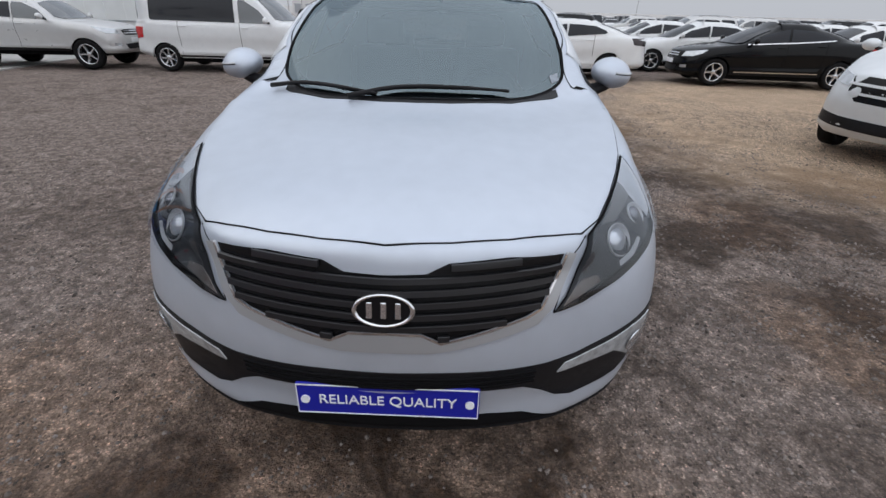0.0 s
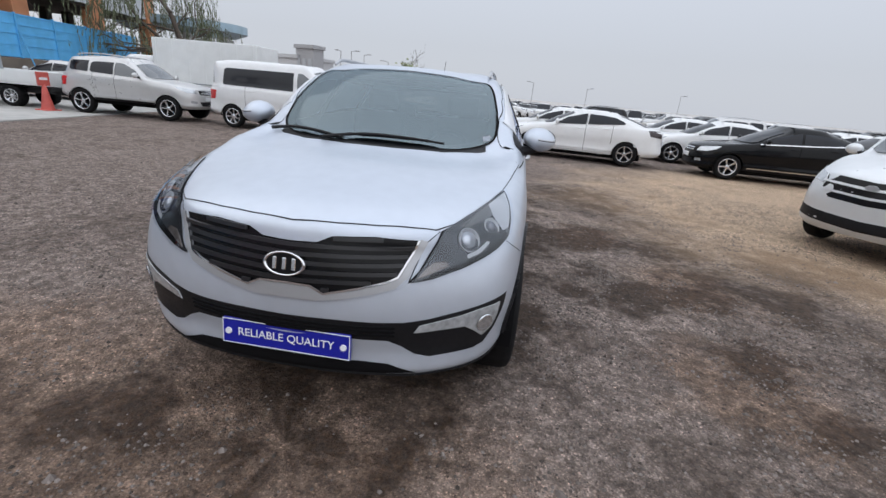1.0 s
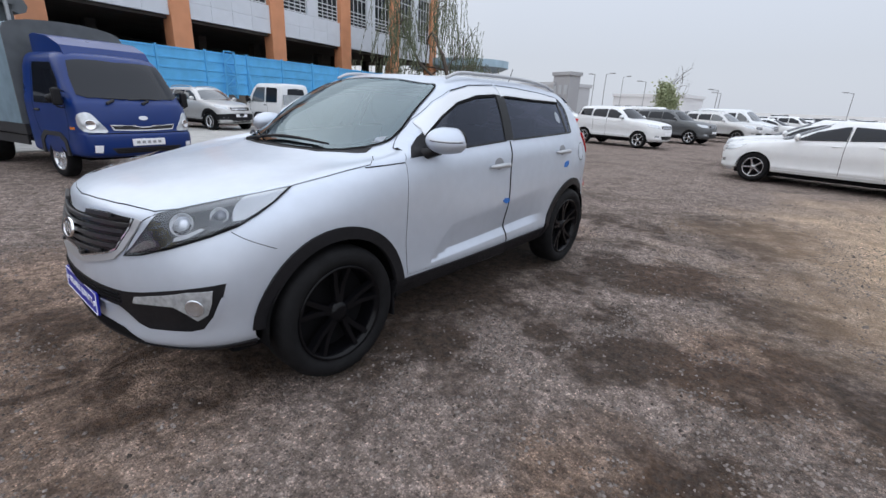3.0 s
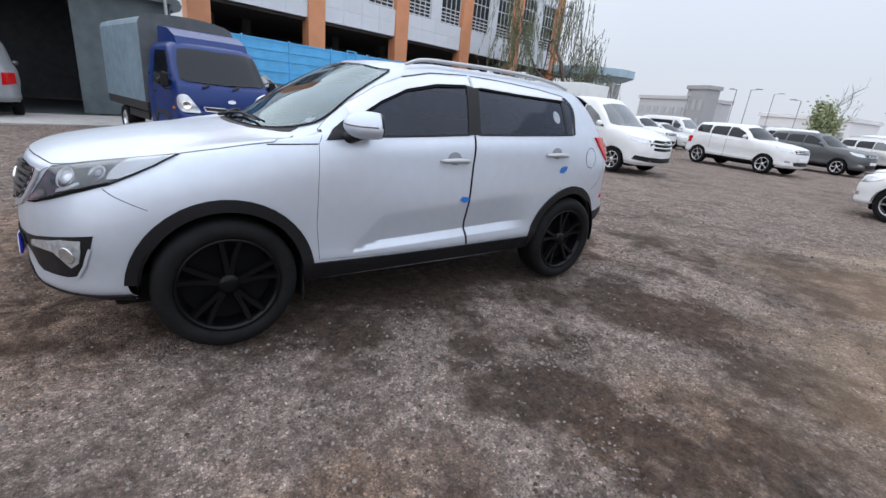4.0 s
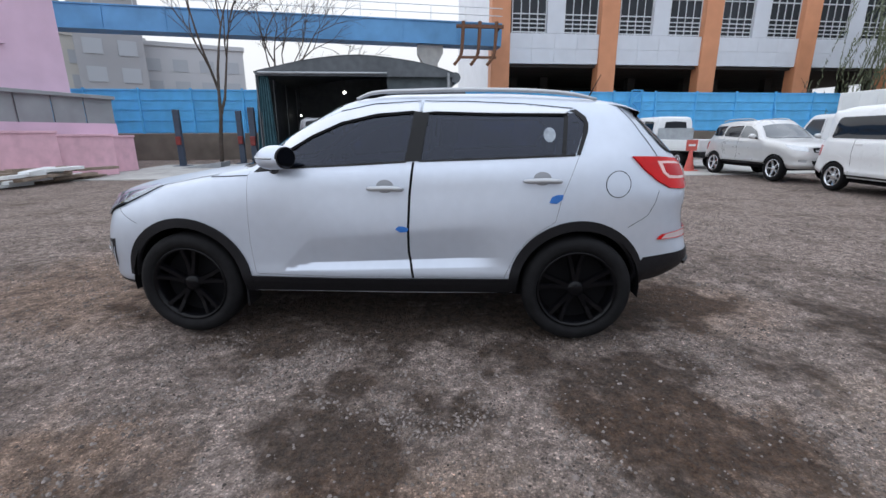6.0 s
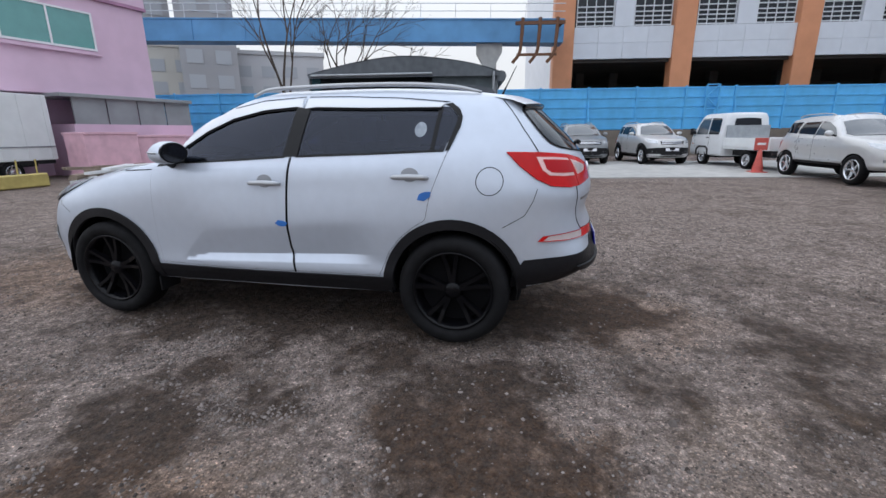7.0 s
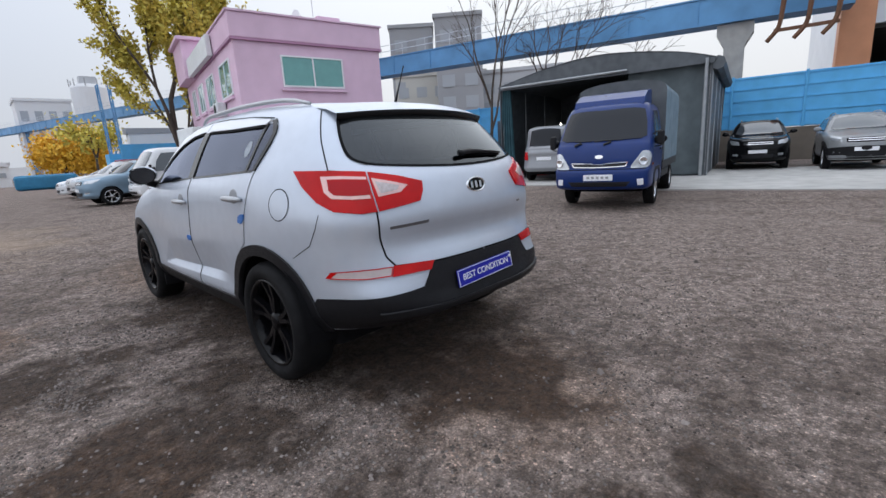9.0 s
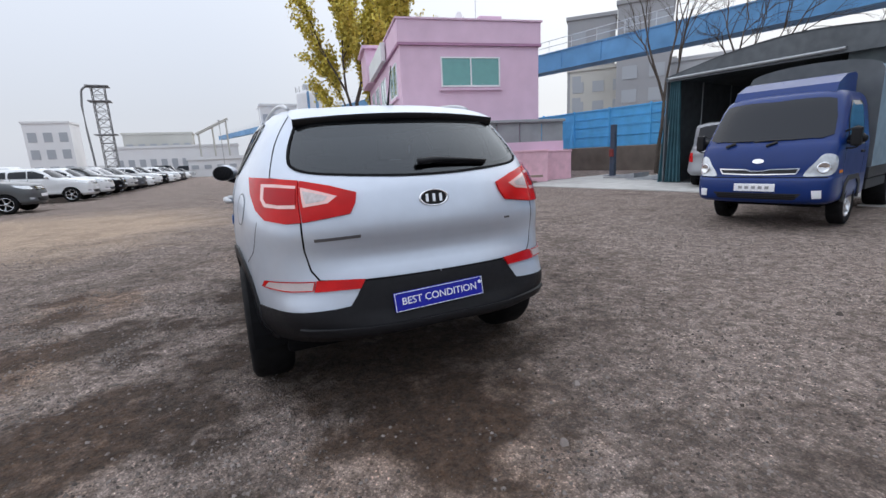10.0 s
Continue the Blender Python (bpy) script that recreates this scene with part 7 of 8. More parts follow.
for x, y, z, r in ((-4.0, -.6, 3.15, .07), (-5.6, -2.9, 2.2, .05)):
    lampo = thing("work_lamp", "lit white work lamp hanging inside a dark tent", "lamp", pose(-13.5, -1.6, 0, 0, 0, 10) @ pose(x, y, z))
    bm = bmesh.new()
    bmesh.ops.create_uvsphere(bm, u_segments=12, v_segments=8, radius=r)
    part("bulb", bm, BULB, lampo)
    part("cord", tube([(0, 0, r), (0, 0, 3.75 - z if x > -5 else 1.5)], .01, 5, 1), FRAME, lampo)
REDCAN = mat("red_drum", (.22, .03, .025), .5, grain=.3, grain_scale=8)
drum = thing("oil_drum", "dull red drum inside the tent", "drum", pose(-14.6, -4.1, 0))
part("drum_body", lathe([(0, .0005), (0, .29), (.30, .30), (.31, .305), (.60, .30), (.88, .29), (.88, .0005)], 24, "Z"), REDCAN, drum, smooth=False)

# car lift beside the tent
LIFT = mat("dark_blue_lift", (.045, .065, .10), .5, grain=.3, grain_scale=6)
for x, y in ((-15.2, -9.6), (-14.0, -5.75), (-16.6, -7.6)):
    post = thing("lift_post", "dark blue car lift post on concrete", "lift")
    post.matrix_basis = pose(x, y, 0, 0, 0, 12)
    part("column", box(-.10, .10, -.12, .12, .02, 2.35, .02, 1), LIFT, post)
    part("foot_plate", box(-.3, .3, -.3, .3, 0, .03), LIFT, post)
    part("carriage", box(.08, .20, -.10, .10, .9, 1.25, .02, 1), REDCAN, post)
for x, y, r in ((-13.9, -8.0, 10), (-13.6, -6.4, 14)):
    rp_ = thing("ramp_plate", "grey steel drive-on ramp lying on concrete", "ramp", pose(x, y, .012, 0, 0, r))
    part("plate", prism([(-.75, 0), (.75, .0), (.75, .22), (.70, .22), (-.75, .02)], 1.1, Matrix.Rotation(radians(90), 4, "Z")), STEEL, rp_)
cone = thing("traffic_cone", "faded red traffic cone with a warning board", "cone", pose(-12.8, 10.65, 0))
CONE = mat("faded_red_plastic", (.55, .10, .08), .55, grain=.25, grain_scale=10)
part("base", box(-.22, .22, -.22, .22, 0, .04, .01, 1), CONE, cone)
part("shaft", lathe([(.04, .17), (.40, .10), (.72, .05), (.74, .0005)], 20, "Z"), CONE, cone, smooth=True)
part("board", box(-.02, .02, -.19, .19, .70, 1.08, .01, 1), CONE, cone)
part("board_stripe", box(-.026, .026, -.12, .12, .86, .93), BOX_WHITE, cone)

# ---- pink office ----
PINK = mat("pink_render", (.72, .51, .64), .75, grain=.14, grain_scale=1.4, bump=.08, bump_scale=40)
PINK_TRIM = mat("mauve_trim", (.42, .22, .34), .7, grain=.2, grain_scale=3)
WIN_GREEN = mat("green_blind_glass", (.14, .36, .34), .12, 0, .7, grain=.2, grain_scale=2)
WIN_WHITE = mat("white_window_frame", (.78, .78, .80), .5)
GREYSHED = mat("grey_shed_glazing", (.30, .32, .33), .5, grain=.35, grain_scale=1.5)
office = thing("pink_office", "two-storey pink rendered office with green blinds", "building", pose(-6.07, -12.75, 0, 0, 0, 170))
# local x runs along the wall that faces the lot, local y away from it
part("wall", box(0, 6.5, 0.0, 13, 2.75, 6.02, .02, 1), PINK, office)
part("ground_floor", box(.15, 6.3, .9, 13, 0, 2.75), PINK, office)
part("band", box(-.10, 6.6, -.10, 13.1, 6.02, 6.12), PINK_TRIM, office)
part("parapet", box(-.08, 6.58, -.08, 13.05, 6.12, 7.05, .02, 1), PINK, office)
part("coping", box(-.14, 6.64, -.14, 13.1, 7.05, 7.12), PINK, office)
part("stair_head", box(-.5, 2.2, 9.4, 12.6, 6.0, 8.0, .02, 1), PINK, office)
part("stair_roof", box(-.7, 2.4, 9.2, 12.8, 8.0, 8.18, .02, 1), PINK, office)
part("roof_horn", lathe([(0, .05), (.2, .09), (.42, .26), (.42, .0005)], 16), BOX_WHITE, office, "", pose(3.2, .5, 7.25, 0, 0, 200))
part("roof_box", box(3.9, 5.0, .7, 1.5, 7.12, 7.5, .05), PINK, office)
part("mast", tube([(3.8, .9, 7.1), (3.8, .9, 9.6)], .02, 5, 1), WIN_FRAME, office)
part("sign_board", box(-.35, -.12, 3.4, 9.4, 6.05, 6.95, .02, 1), BOX_WHITE, office, "white sign board with unreadable lettering")


def office_window(x0, x1, z0, z1, front=True):
    w = part("window", join_bm(box(x0, x1, -.03, .05, z0, z1)) if front else box(-.03, .05, x0, x1, z0, z1), WIN_GREEN, office, "sliding window with a green blind")
    for a0, a1, b0, b1 in ((x0 - .06, x1 + .06, z0 - .07, z0), (x0 - .06, x1 + .06, z1, z1 + .06), (x0 - .06, x0, z0, z1), (x1, x1 + .06, z0, z1), ((x0 + x1) / 2 - .03, (x0 + x1) / 2 + .03, z0, z1)):
        part("window_frame", box(a0, a1, -.06, .04, b0, b1) if front else box(-.06, .04, a0, a1, b0, b1), WIN_WHITE, w)
    part("window_sill", box(x0 - .15, x1 + .15, -.12, .02, z0 - .22, z0 - .12) if front else box(-.12, .02, x0 - .15, x1 + .15, z0 - .22, z0 - .12), PINK, w)


office_window(1.85, 4.5, 4.36, 5.50)
for a0, a1 in ((1.0, 3.0), (4.6, 6.4), (7.6, 9.0), (10.2, 11.2)):
    office_window(a0, a1, 4.15, 5.45, False)
ac = part("air_conditioner", box(-.45, -.05, 2.6, 3.4, 3.35, 3.95, .02, 1), BOX_WHITE, office, "white outdoor air conditioner on brackets")
part("fan_grille", lathe([(-.47, .22), (-.46, .24), (-.45, .0005)], 20), FRAME, ac, "", pose(0, 3.0, 3.65))
part("shed_roof", box(2.6, 7.4, -.9, .9, 2.62, 2.74, .01, 1), GREYSHED, office)
for x0 in (3.0, 4.1, 5.2, 6.3):
    part("shed_glazing", box(x0, x0 + 1.05, -.75, -.70, 1.75, 2.62), GREYSHED, office)
part("shed_wall", box(2.9, 7.35, -.8, .9, 0, 1.75), PINK, office)
part("grey_wall", box(-.2, 1.4, -.3, .9, 0, 2.2), GREYSHED, office)
PINKBOX = mat("scuffed_pink_board", (.76, .46, .54), .7, grain=.3, grain_scale=3)
for x, y, w, h, r in ((-8.7, -10.3, 1.7, 1.45, 172), (-10.5, -10.1, 1.9, 1.35, 168), (-12.3, -10.6, 1.7, 1.3, 176)):
    bx = thing("pink_crate", "scuffed pink board crate with dark straps", "crate", pose(x, y, 0, 0, 0, r))
    part("crate_body", box(-w / 2, w / 2, -.5, .5, 0, h, .02, 1), PINKBOX, bx)
    part("crate_edge", box(-w / 2 - .02, w / 2 + .02, -.53, .53, h - .06, h + .02, .01, 1), PINKBOX, bx)
    for k in range(3):
        part("strap", tube([(-w * .3 + k * .25, .52, .1), (-w * .3 + k * .25 + (-.15, .1, .3)[k], .53, h * .8)], .016, 5, 1), FRAME, bx)
rg = random.Random(11)
WOOD = mat("weathered_timber", (.28, .22, .17), .85, grain=.4, grain_scale=6)
for k in range(26):
    x, y = -7.4 - .085 * k * rg.uniform(.6, 1.4), -9.5 + rg.uniform(-.35, .45)
    bd = thing("timber_board", "weathered board lying in a pile of scrap", "board", pose(x, y, .045 + .085 * (k % 5), rg.uniform(-4, 4), rg.uniform(-3, 3), rg.uniform(-25, 25)), group="scrap boards")
    part("board", box(-.62, .62, -.13, .13, -.043, .043, .005, 1), WOOD if k % 3 else BOX_WHITE, bd)
YELLOW = mat("yellow_barrier_paint", (.50, .40, .13), .6, grain=.3, grain_scale=5)
barrier = thing("low_barrier", "low yellow kerb barrier with thin rails", "barrier", pose(-5.6, -9.75, 0, 0, 0, 174))
part("kerb", box(-.6, .7, -.12, .12, 0, .36, .03, 1), YELLOW, barrier)
for k in range(3):
    part("stake", tube([(-.4 + .45 * k, 0, .3), (-.38 + .45 * k, 0, .75)], .02, 5, 1), YELLOW, barrier)


# ---- trees ----
BARK = mat("grey_brown_bark", (.10, .08, .065), .9, grain=.4, grain_scale=8, bump=.4, bump_scale=20)


def branches(rnd, base, direction, length, radius, depth, out, tips, droop=0.0, spread=35):
    """Grows limbs; out gets bars, tips the ends of twigs."""
    d = Vector(direction).normalized()
    p = Vector(base)
    pts = [tuple(p)]
    n = 3
    for k in range(n):
        d = (d + Vector((rnd.uniform(-.14, .14), rnd.uniform(-.14, .14), rnd.uniform(-.08, .10) - droop))).normalized()
        p = p + d * length / n
        pts.append(tuple(p))
    out.append((pts, radius))
    if depth <= 2:
        tips.append((p.copy(), d.copy(), depth))
    if depth == 0:
        return
    for k in range(rnd.choice((2, 3, 3)) if depth > 1 else 3):
        axis = Vector((rnd.uniform(-1, 1), rnd.uniform(-1, 1), rnd.uniform(-.3, .3))).normalized()
        nd = Matrix.Rotation(radians(rnd.uniform(spread * .5, spread * 1.25)), 3, axis) @ d
        start = Vector(pts[-1]) if k == 0 else Vector(pts[rnd.choice((1, 2, 3))])
        branches(rnd, start, nd, length * rnd.uniform(.62, .82), radius * .60, depth - 1, out, tips, droop, spread)


def limb_mesh(out):
    V, F = [], []
    for pts, r in out:
        seg = 7 if r > .05 else 4
        m = len(pts)
        k0 = len(V)
        for i, q in enumerate(pts):
            dr = Vector(pts[min(i + 1, m - 1)]) - Vector(pts[max(i - 1, 0)])
            qt = dr.normalized().to_track_quat("Z", "Y")
            rr = r * (1 - .38 * i / (m - 1))
            for s in range(seg):
                a = 2 * math.pi * s / seg
                V.append(tuple(Vector(q) + qt @ Vector((math.cos(a) * rr, math.sin(a) * rr, 0))))
        for i in range(m - 1):
            for s in range(seg):
                F.append((k0 + i * seg + s, k0 + i * seg + (s + 1) % seg, k0 + (i + 1) * seg + (s + 1) % seg, k0 + (i + 1) * seg + s))
    return V, F


def leaf_material(name, c0, c1):
    m = mat(name, c0, .7)
    nt = m.node_tree
    g = nt.nodes.new("ShaderNodeNewGeometry")
    mx = nt.nodes.new("ShaderNodeMix")
    mx.data_type = "RGBA"
    mx.inputs["A"].default_value, mx.inputs["B"].default_value = (*c0, 1), (*c1, 1)
    nt.links.new(g.outputs["Random Per Island"], mx.inputs["Factor"])
    nt.links.new(mx.outputs["Result"], nt.nodes["Principled BSDF"].inputs["Base Color"])
    return m


def tree(name, label, x, y, h, seed, depth, leaf=None, leaf_n=0, leaf_s=.1, droop=0.0, spread=35, trunk_r=.2, lean=(0, 0, 1), z_scale=1.0, cloud=.5, strands=False, leafy=0):
    rnd = random.Random(seed)
    root = thing(name, label, "tree", pose(x, y, 0))
    out, tips = [], []
    branches(rnd, (0, 0, -.1), lean, h * .36, trunk_r, depth, out, tips, droop, spread)
    V, F = limb_mesh(out[:1])
    part("trunk", mesh_of("trunk", V, F, BARK), None, root)
    V, F = limb_mesh(out[1:])
    part("branchwork", mesh_of("branchwork", V, F, BARK), None, root)
    if leaf:
        V, F = [], []
        for p, d, level in tips:
            if level > leafy:
                continue
            if strands:
                # long hanging shoots, set with narrow leaves
                for k in range(leaf_n):
                    q = p + Vector((rnd.gauss(0, cloud), rnd.gauss(0, cloud), rnd.gauss(0, .2)))
                    sway = Vector((rnd.uniform(-.05, .05), rnd.uniform(-.05, .05), -.15))
                    for n in range(rnd.randrange(14, 40)):
                        q = q + sway
                        a = Vector((rnd.uniform(-.5, .5), rnd.uniform(-.5, .5), -1)) * leaf_s
                        b = Vector((rnd.uniform(-1, 1), rnd.uniform(-1, 1), 0)).normalized() * leaf_s * .24
                        i = len(V)
                        V += [tuple(q - a), tuple(q + b), tuple(q + a), tuple(q - b)]
                        F.append((i, i + 1, i + 2, i + 3))
                continue
            for k in range(leaf_n):
                c = p - d * rnd.uniform(0, 1.1) * z_scale + Vector((rnd.gauss(0, cloud), rnd.gauss(0, cloud), rnd.gauss(0, cloud)))
                a = Vector((rnd.uniform(-1, 1), rnd.uniform(-1, 1), rnd.uniform(-1, 1))).normalized()
                b = a.cross(Vector((rnd.uniform(-1, 1), rnd.uniform(-1, 1), rnd.uniform(-1, 1)))).normalized()
                s = leaf_s * rnd.uniform(.6, 1.4)
                i = len(V)
                V += [tuple(c - a * s), tuple(c + b * s * .6), tuple(c + a * s), tuple(c - b * s * .6)]
                F.append((i, i + 1, i + 2, i + 3))
        part("crown", mesh_of("crown", V, F, leaf, False), None, root)
    return root


GINKGO = leaf_material("ginkgo_leaves", (.66, .53, .09), (.50, .44, .08))
YELLOW_L = leaf_material("yellow_leaves", (.86, .54, .05), (.70, .40, .04))
WILLOW = leaf_material("willow_leaves", (.15, .17, .10), (.09, .11, .06))
PALE_L = leaf_material("pale_green_leaves", (.34, .37, .22), (.24, .28, .15))
tree("ginkgo_tree", "tall ginkgo tree with upswept limbs and thin yellow-green autumn leaves", -8.0, -27.5, 15.5, 5, 5, GINKGO, 78, .125, -.03, 17, .24, cloud=.17, z_scale=1.9, leafy=2)
tree("ginkgo_tree", "tall ginkgo tree with upswept limbs and thin yellow-green autumn leaves", -9.6, -28.5, 14.5, 8, 5, GINKGO, 78, .125, -.03, 17, .24, cloud=.17, z_scale=1.9, leafy=2)
tree("autumn_tree", "round bright yellow autumn tree far across the lot", -4.8, -56, 6, 12, 4, YELLOW_L, 200, .17, 0, 34, .16, cloud=.7, leafy=1)
tree("autumn_tree", "thin yellow-green tree beside a blue mast", -6.5, -48.5, 7, 13, 4, GINKGO, 22, .18, 0, 34, .16, cloud=.5)
tree("bare_tree", "bare leafless tree with two upright stems by the fence", -17.6, -9.2, 9.5, 23, 6, None, 0, .1, 0, 22, .11)
tree("bare_tree", "bare leafless tree behind the fence", -21.5, -7.8, 8.5, 24, 6, None, 0, .1, 0, 34, .12)
tree("bare_tree", "thin bare tree behind the fence", -24.5, -5.5, 8.0, 27, 4, None, 0, .1, 0, 34, .10)
tree("willow_tree", "weeping willow with thin drooping green strands", -24.0, 33.0, 16.0, 31, 5, WILLOW, 3, .15, .05, 42, .26, cloud=.6, strands=True, leafy=1)
tree("poplar_tree", "pale green tree beyond the far cars", -10.5, 50, 4.6, 36, 4, PALE_L, 55, .13, 0, 15, .10, cloud=.32, z_scale=1.3)
tree("bare_tree", "pale leafless tree far across the lot", -13, 62, 8, 39, 4, None, 0, .1, 0, 34, .10)

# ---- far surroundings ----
# wall and glass colours paled, with the distance haze painted in
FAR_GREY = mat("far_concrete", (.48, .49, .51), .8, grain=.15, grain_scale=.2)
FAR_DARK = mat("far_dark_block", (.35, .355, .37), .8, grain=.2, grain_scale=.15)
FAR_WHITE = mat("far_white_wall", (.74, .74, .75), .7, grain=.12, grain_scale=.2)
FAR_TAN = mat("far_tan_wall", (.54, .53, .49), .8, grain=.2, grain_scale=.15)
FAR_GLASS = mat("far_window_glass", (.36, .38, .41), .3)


def block_of(label, x, y, w, d, h, rot, material, rows, cols, name="apartment_block", dark=None):
    """A far building with its storeys of windows; local x along its front, which looks along -y."""
    root = thing(name, label, "building", pose(x, y, 0, 0, 0, rot))
    part("wall", box(-w / 2, w / 2, 0, d, 0, h), material, root)
    part("roof", box(-w / 2 - .2, w / 2 + .2, -.2, d + .2, h, h + .5), material, root)
    for j in range(rows):
        z = 1.2 + (h - 1.5) * j / rows
        for i in range(cols):
            cx = -w / 2 + w * (i + .5) / cols
            ww = w / cols * .28
            win = part("window", box(cx - ww, cx + ww, -.08, 0, z, z + (h - 1.5) / rows * .55), FAR_GLASS, root)
    return root


block_of("tall grey apartment block behind the girder bridge", -47.5, -46.5, 6.5, 8, 19.5, 135, FAR_DARK, 6, 2)
block_of("tall dark grey block with a stepped roof", -48.5, -38.0, 6.5, 8, 19.3, 130, FAR_DARK, 6, 2)
block_of("pale concrete block between darker towers", -50, -43.5, 14, 8, 12.5, 132, FAR_TAN, 4, 5)
block_of("pale stained concrete block behind the fence", -56, -33, 12, 8, 12.0, 120, FAR_GREY, 4, 4)
block_of("grey low building far beyond the cars", -30.0, 66, 3.4, 2.2, 6.3, -20, FAR_DARK, 2, 3, "far_building")
block_of("wide grey terraced building beyond the cars", -36, 68, 10, 8, 4.9, -20, FAR_GREY, 2, 6, "far_building")
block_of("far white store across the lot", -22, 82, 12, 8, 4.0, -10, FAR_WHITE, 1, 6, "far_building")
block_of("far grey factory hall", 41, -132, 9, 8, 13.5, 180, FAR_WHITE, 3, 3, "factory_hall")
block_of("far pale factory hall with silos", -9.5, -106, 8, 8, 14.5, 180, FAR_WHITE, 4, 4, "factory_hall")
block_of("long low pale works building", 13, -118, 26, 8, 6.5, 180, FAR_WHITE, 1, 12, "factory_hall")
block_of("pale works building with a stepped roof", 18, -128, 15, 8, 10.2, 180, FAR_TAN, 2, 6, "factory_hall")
block_of("low green and white kiosk across the lot", 3.2, -74, 9, 3, 2.6, 180, FAR_WHITE, 1, 5, "kiosk")
silo = thing("storage_silo", "pale blue-grey storage silo with a railed top", "silo", pose(-16.5, -104, 0))
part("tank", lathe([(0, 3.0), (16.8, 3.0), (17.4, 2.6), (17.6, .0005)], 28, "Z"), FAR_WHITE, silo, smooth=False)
part("railing", join_bm(*[tube([(math.cos(k * .6283) * 3, math.sin(k * .6283) * 3, 17), (math.cos(k * .6283) * 3, math.sin(k * .6283) * 3, 18.3)], .08, 4, 1) for k in range(10)]), FAR_DARK, silo)
part("roof_plant", box(-1.2, 1.4, -1, 1, 17.4, 18.9), FAR_GREY, silo)
tower = thing("lattice_tower", "tall grey steel lattice tower with platforms", "tower", pose(17.0, -72, 0, 0, 0, 5))
# steel grey lightened by painted haze
TOWER = mat("weathered_tower_steel", (.24, .24, .245), .7, grain=.3, grain_scale=2)
for a in range(4):
    part("tower_face", lattice(1.5, 13, 12, .06), TOWER, tower, "", pose(0, 0, 0, 0, 0, 90 * a) @ pose(.75, -.75, 0))
for z in (6.5, 11, 13):
    part("platform", box(-1.3, 1.3, -1.1, 1.1, z, z + .12), TOWER, tower)
part("pipe", tube([(1.9, 0, 0), (1.9, 0, 12.4), (1.3, 0, 13), (0, 0, 13.2)], .14, 6), TOWER, tower)
crane = thing("gantry_crane", "far pale gantry crane with a slanting boom", "crane", pose(5, -112, 0))
part("boom", tube([(3.5, 0, 9), (-3.5, 0, 12.4)], .35, 5, 1), FAR_TAN, crane)
for x in (-3, 0, 3):
    part("leg", tube([(x, 0, 0), (x, 0, 10.6 - x * .5)], .22, 5, 1), FAR_TAN, crane)
mast = thing("blue_mast", "blue lattice mast on a blue base", "mast", pose(-6.2, -40, 0))
part("mast_face", lattice(.8, 8, 8, .06), GIRDER, mast)
part("mast_face", lattice(.8, 8, 8, .06), GIRDER, mast, "", pose(-.8, 0, 0))
part("base", box(-1.0, .3, -.3, 1.2, 0, 2.6), FENCE, mast)
sfence = thing("site_fence", "low blue sheet fence behind parked cars", "fence", pose(-5, -36, 0), kind="structure")
part("sheet", box(-7, -1.2, -.1, .1, 0, 3.2), FENCE, sfence)
shedw = thing("white_shed", "white shed with a dark frame behind the blue fence", "shed", pose(-10.5, -43, 0))
part("wall", box(-2.2, 2.2, -.5, .5, 0, 4.4), FAR_WHITE, shedw)
part("frame", box(-2.4, 2.4, -.55, .55, 4.4, 4.9), FAR_DARK, shedw)
tarpaulin = thing("covered_car", "car under a bright blue cover", "cover", pose(-2.6, -48.5, 0, 0, 0, 80))
part("cover", join_bm(box(-.9, .9, -2.2, 2.2, 0, 1.3, .35, 3)), mat("bright_blue_cover", (.03, .20, .36), .5, grain=.3, grain_scale=3), tarpaulin)
redc = thing("red_container", "dull red container behind parked cars", "container", pose(-4.5, -33.5, 0))
part("shell", box(-3, -.9, -1, 1, 0, 2.0, .03, 1), mat("dull_red_paint", (.34, .035, .07), .6, grain=.3, grain_scale=2), redc)


def lamp_post(x, y, h, rot):
    root = thing("street_lamp", "thin grey street lamp beyond the cars", "lamp", pose(x, y, 0, 0, 0, rot), group="lot lamps")
    part("pole", tube([(0, 0, 0), (0, 0, h)], .05, 6, 1), FAR_DARK, root)
    part("arm", tube([(0, 0, h), (.7, 0, h + .08)], .035, 5, 1), FAR_DARK, root)
    part("head", box(.5, 1.1, -.12, .12, h + .06, h + .16, .03, 1), FAR_DARK, root)


for x, y, h, r in ((-20.5, 55.5, 5.6, 150), (-19.5, 56.5, 5.7, 0), (-15.0, 57.5, 4.9, 170), (-22.5, 71, 6.4, 10), (-7.8, 60, 4.2, 170), (-8.8, 68, 4.2, 180), (4, 72, 4.6, 170), (13, 78, 4.6, 10), (30, 85, 5, 10), (2.5, -70, 8, 90)):
    lamp_post(x, y, h, r)
# curved blue ramp beyond the willow
ramp = thing("curved_ramp", "curved blue road ramp on pale pillars", "ramp", pose(-34.0, 45.6, 0))
RAMP_BLUE = mat("pale_blue_ramp", (.34, .47, .56), .55, grain=.2, grain_scale=.8)
bm = bmesh.new()
prev = None
for k in range(31):
    t = radians(-120 + 8 * k)
    z = 5.6 + .02 * k
    cur = [bm.verts.new((math.cos(t) * r, math.sin(t) * r, zz)) for r, zz in ((5, z - .7), (6.2, z - .2), (6.2, z + .55), (6.0, z + .55), (6.0, z), (4.2, z), (4.2, z - .6))]
    if prev:
        for i in range(7):
            bm.faces.new((prev[i], prev[(i + 1) % 7], cur[(i + 1) % 7], cur[i]))
    prev = cur
bmesh.ops.recalc_face_normals(bm, faces=bm.faces)
part("ramp_deck", bm, RAMP_BLUE, ramp)
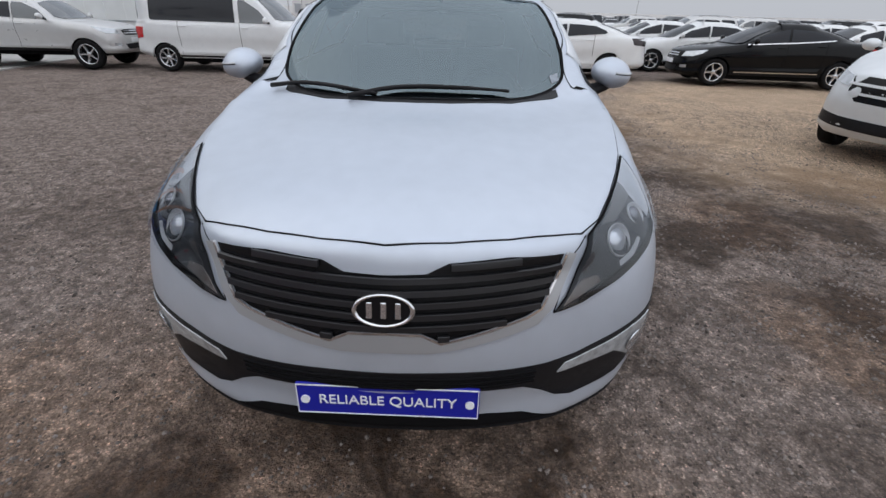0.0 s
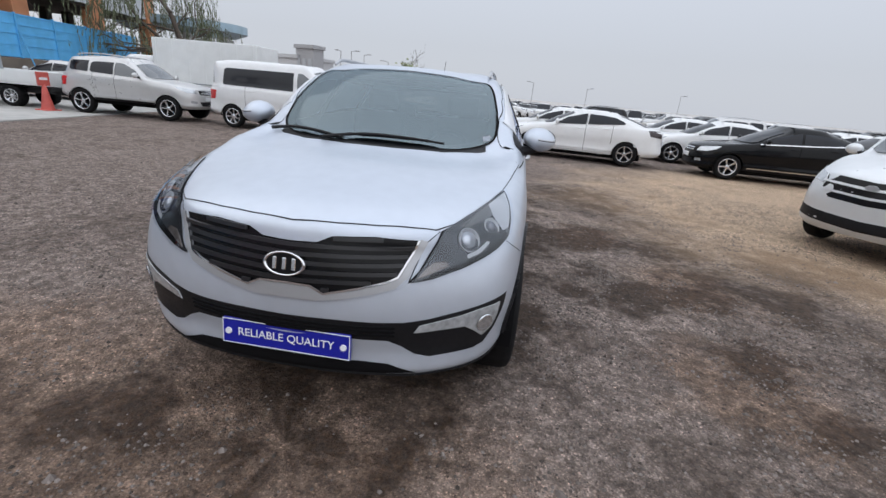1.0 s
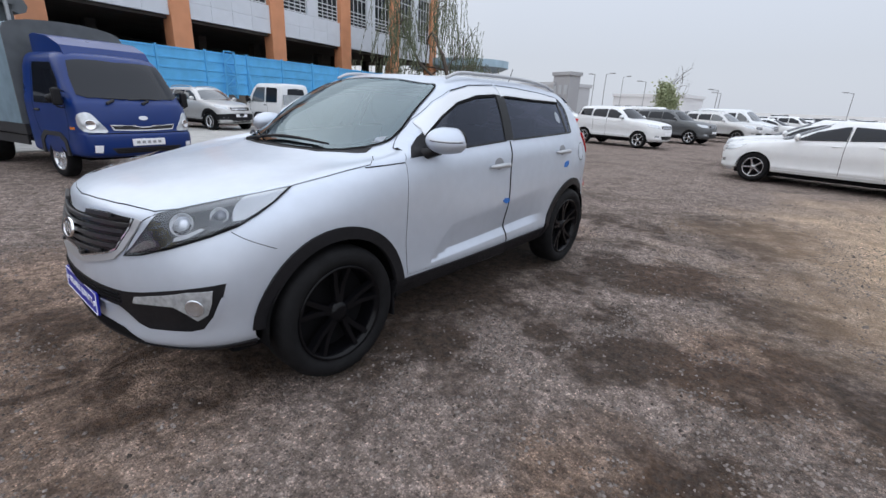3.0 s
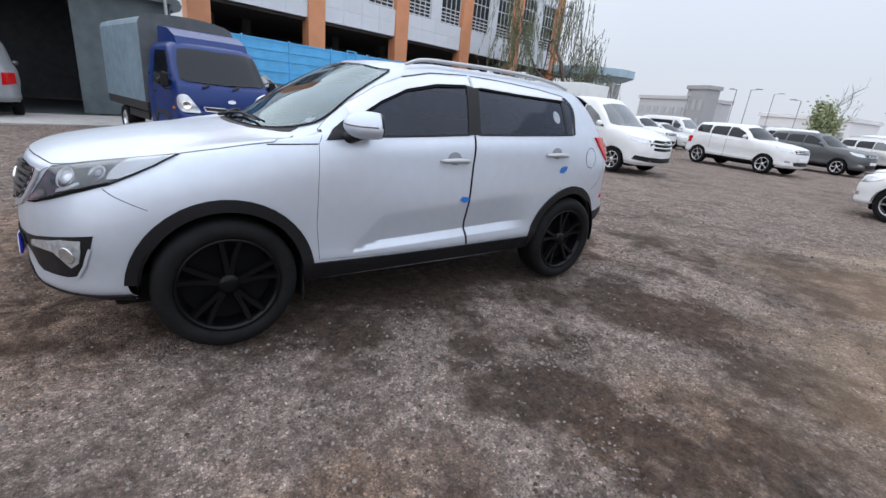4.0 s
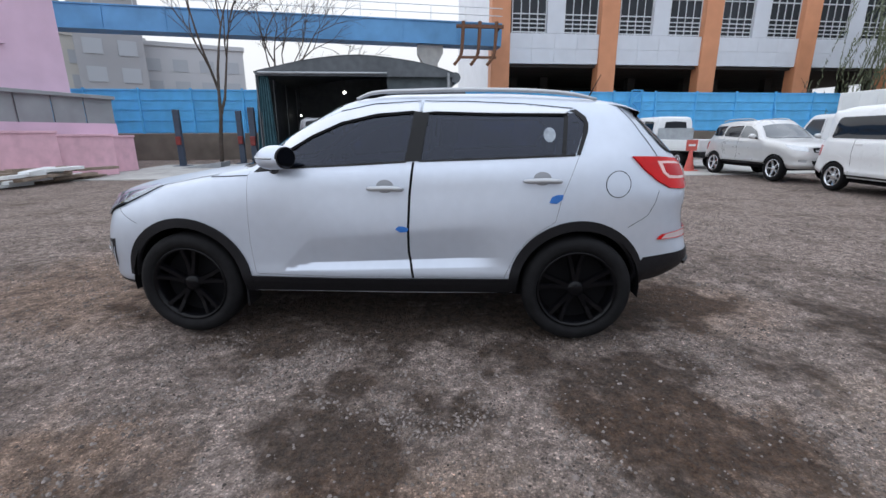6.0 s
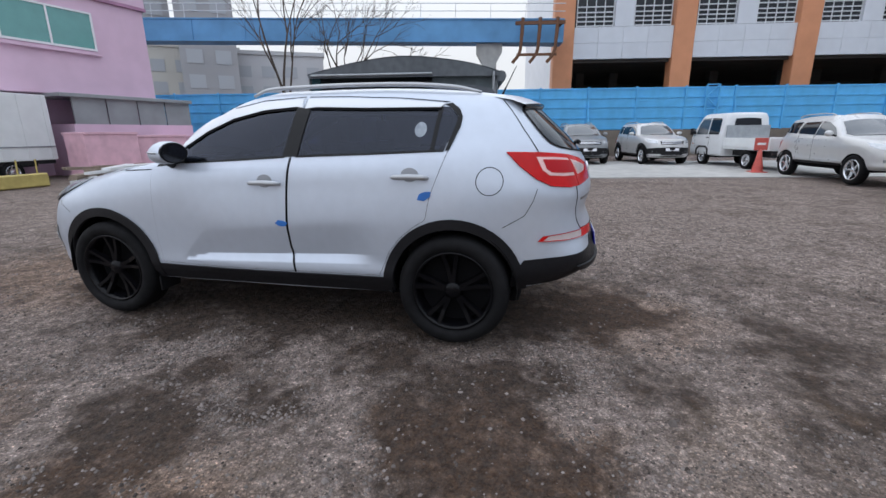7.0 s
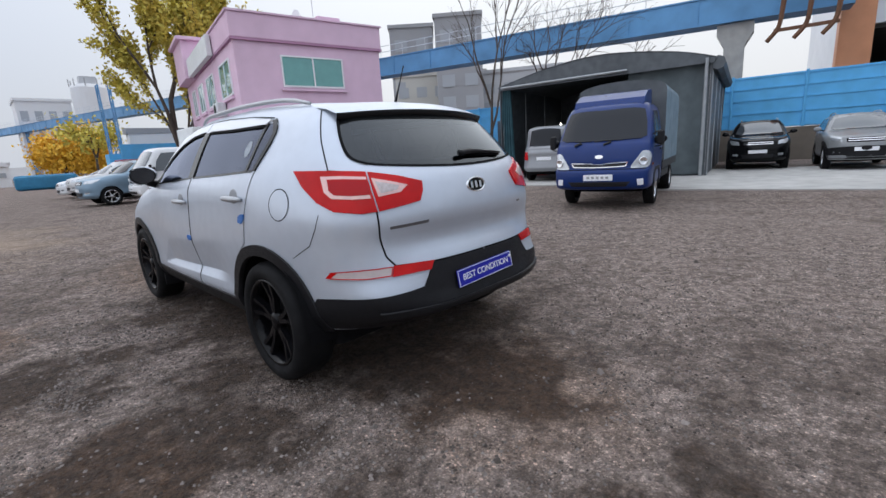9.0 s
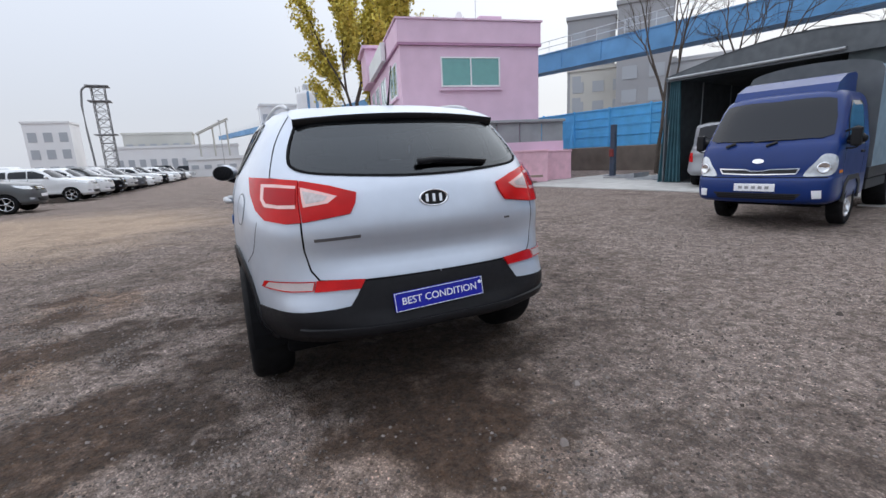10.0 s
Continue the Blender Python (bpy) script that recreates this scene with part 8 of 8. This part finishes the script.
for t in (-100, -50, 0, 50, 100):
    part("pillar", tube([(math.cos(radians(t)) * 4.6, math.sin(radians(t)) * 4.6, 0), (math.cos(radians(t)) * 4.6, math.sin(radians(t)) * 4.6, 5.2)], .45, 10, 1), FAR_GREY, ramp)
# the crowd of cars far across the lot, too many and too far to tell apart
FAR_PAINT = mat("far_car_paint", (.5, .5, .5), .4)
nt = FAR_PAINT.node_tree
gi = nt.nodes.new("ShaderNodeNewGeometry")
ramp_n = nt.nodes.new("ShaderNodeValToRGB")
ramp_n.color_ramp.interpolation = "CONSTANT"
for pos_, col in ((.30, (.45, .46, .47)), (.50, (.74, .75, .76)), (.78, (.10, .105, .11)), (.90, (.02, .02, .022))):
    ramp_n.color_ramp.elements.new(pos_).color = (*col, 1)
ramp_n.color_ramp.elements[0].color = (.72, .73, .74, 1)
nt.links.new(gi.outputs["Random Per Island"], ramp_n.inputs[0])
nt.links.new(ramp_n.outputs[0], nt.nodes["Principled BSDF"].inputs["Base Color"])
rf = random.Random(17)
V, F, M = [], [], []


def far_car(x, y, turn):
    c, s = math.cos(turn), math.sin(turn)
    h = rf.choice((1.42, 1.45, 1.66, 1.68, 1.9))
    long_ = h > 1.5
    side = [(-2.2, .3), (-2.2, .75), (-1.1, .98), (-.45, h - .05), (.0, h), (1.3 if long_ else .7, h), (2.0 if long_ else 1.5, 1.0), (2.2, .95), (2.25, .3)]
    k = len(V)
    n = len(side)
    for w in (-1, 1):
        for u, z in side:
            ww = .88 if z < 1.1 else .66
            V.append((x + c * u - s * ww * w, y + s * u + c * ww * w, z))
    for a in range(n):
        b = (a + 1) % n
        F.append((k + a, k + b, k + n + b, k + n + a))
        M.append(1 if a in (2, 5) else 0)
    for w in (0, n):
        F.extend([(k + w, k + w + 1, k + w + 2, k + w + 6, k + w + 7, k + w + 8), (k + w + 2, k + w + 3, k + w + 4, k + w + 5, k + w + 6)])
        M.extend([0, 1])


for j in range(15):
    for i in range(34):
        if rf.random() < .8:
            far_car(-15 + 2.9 * i + rf.uniform(-.3, .3) + j * 1.2, 58 + 6.3 * j + rf.uniform(-.3, .3) + .25 * i, radians(82 + rf.uniform(-3, 3)))
for j in range(6):
    for i in range(16):
        if rf.random() < .7:
            far_car(9 + 5.6 * j + rf.uniform(-.3, .3), -60 - 3.1 * i, radians(rf.uniform(-3, 3)))
me = bpy.data.meshes.new("far_cars")
me.from_pydata(V, [], F)
me.materials.append(FAR_PAINT)
me.materials.append(GLASS_DARK)
me.polygons.foreach_set("material_index", M)
tagged(new("far_cars", me), "crowd of white, silver and dark cars far across the lot", "cars", kind="stuff")
# the haze over the far land is painted as its pale colour
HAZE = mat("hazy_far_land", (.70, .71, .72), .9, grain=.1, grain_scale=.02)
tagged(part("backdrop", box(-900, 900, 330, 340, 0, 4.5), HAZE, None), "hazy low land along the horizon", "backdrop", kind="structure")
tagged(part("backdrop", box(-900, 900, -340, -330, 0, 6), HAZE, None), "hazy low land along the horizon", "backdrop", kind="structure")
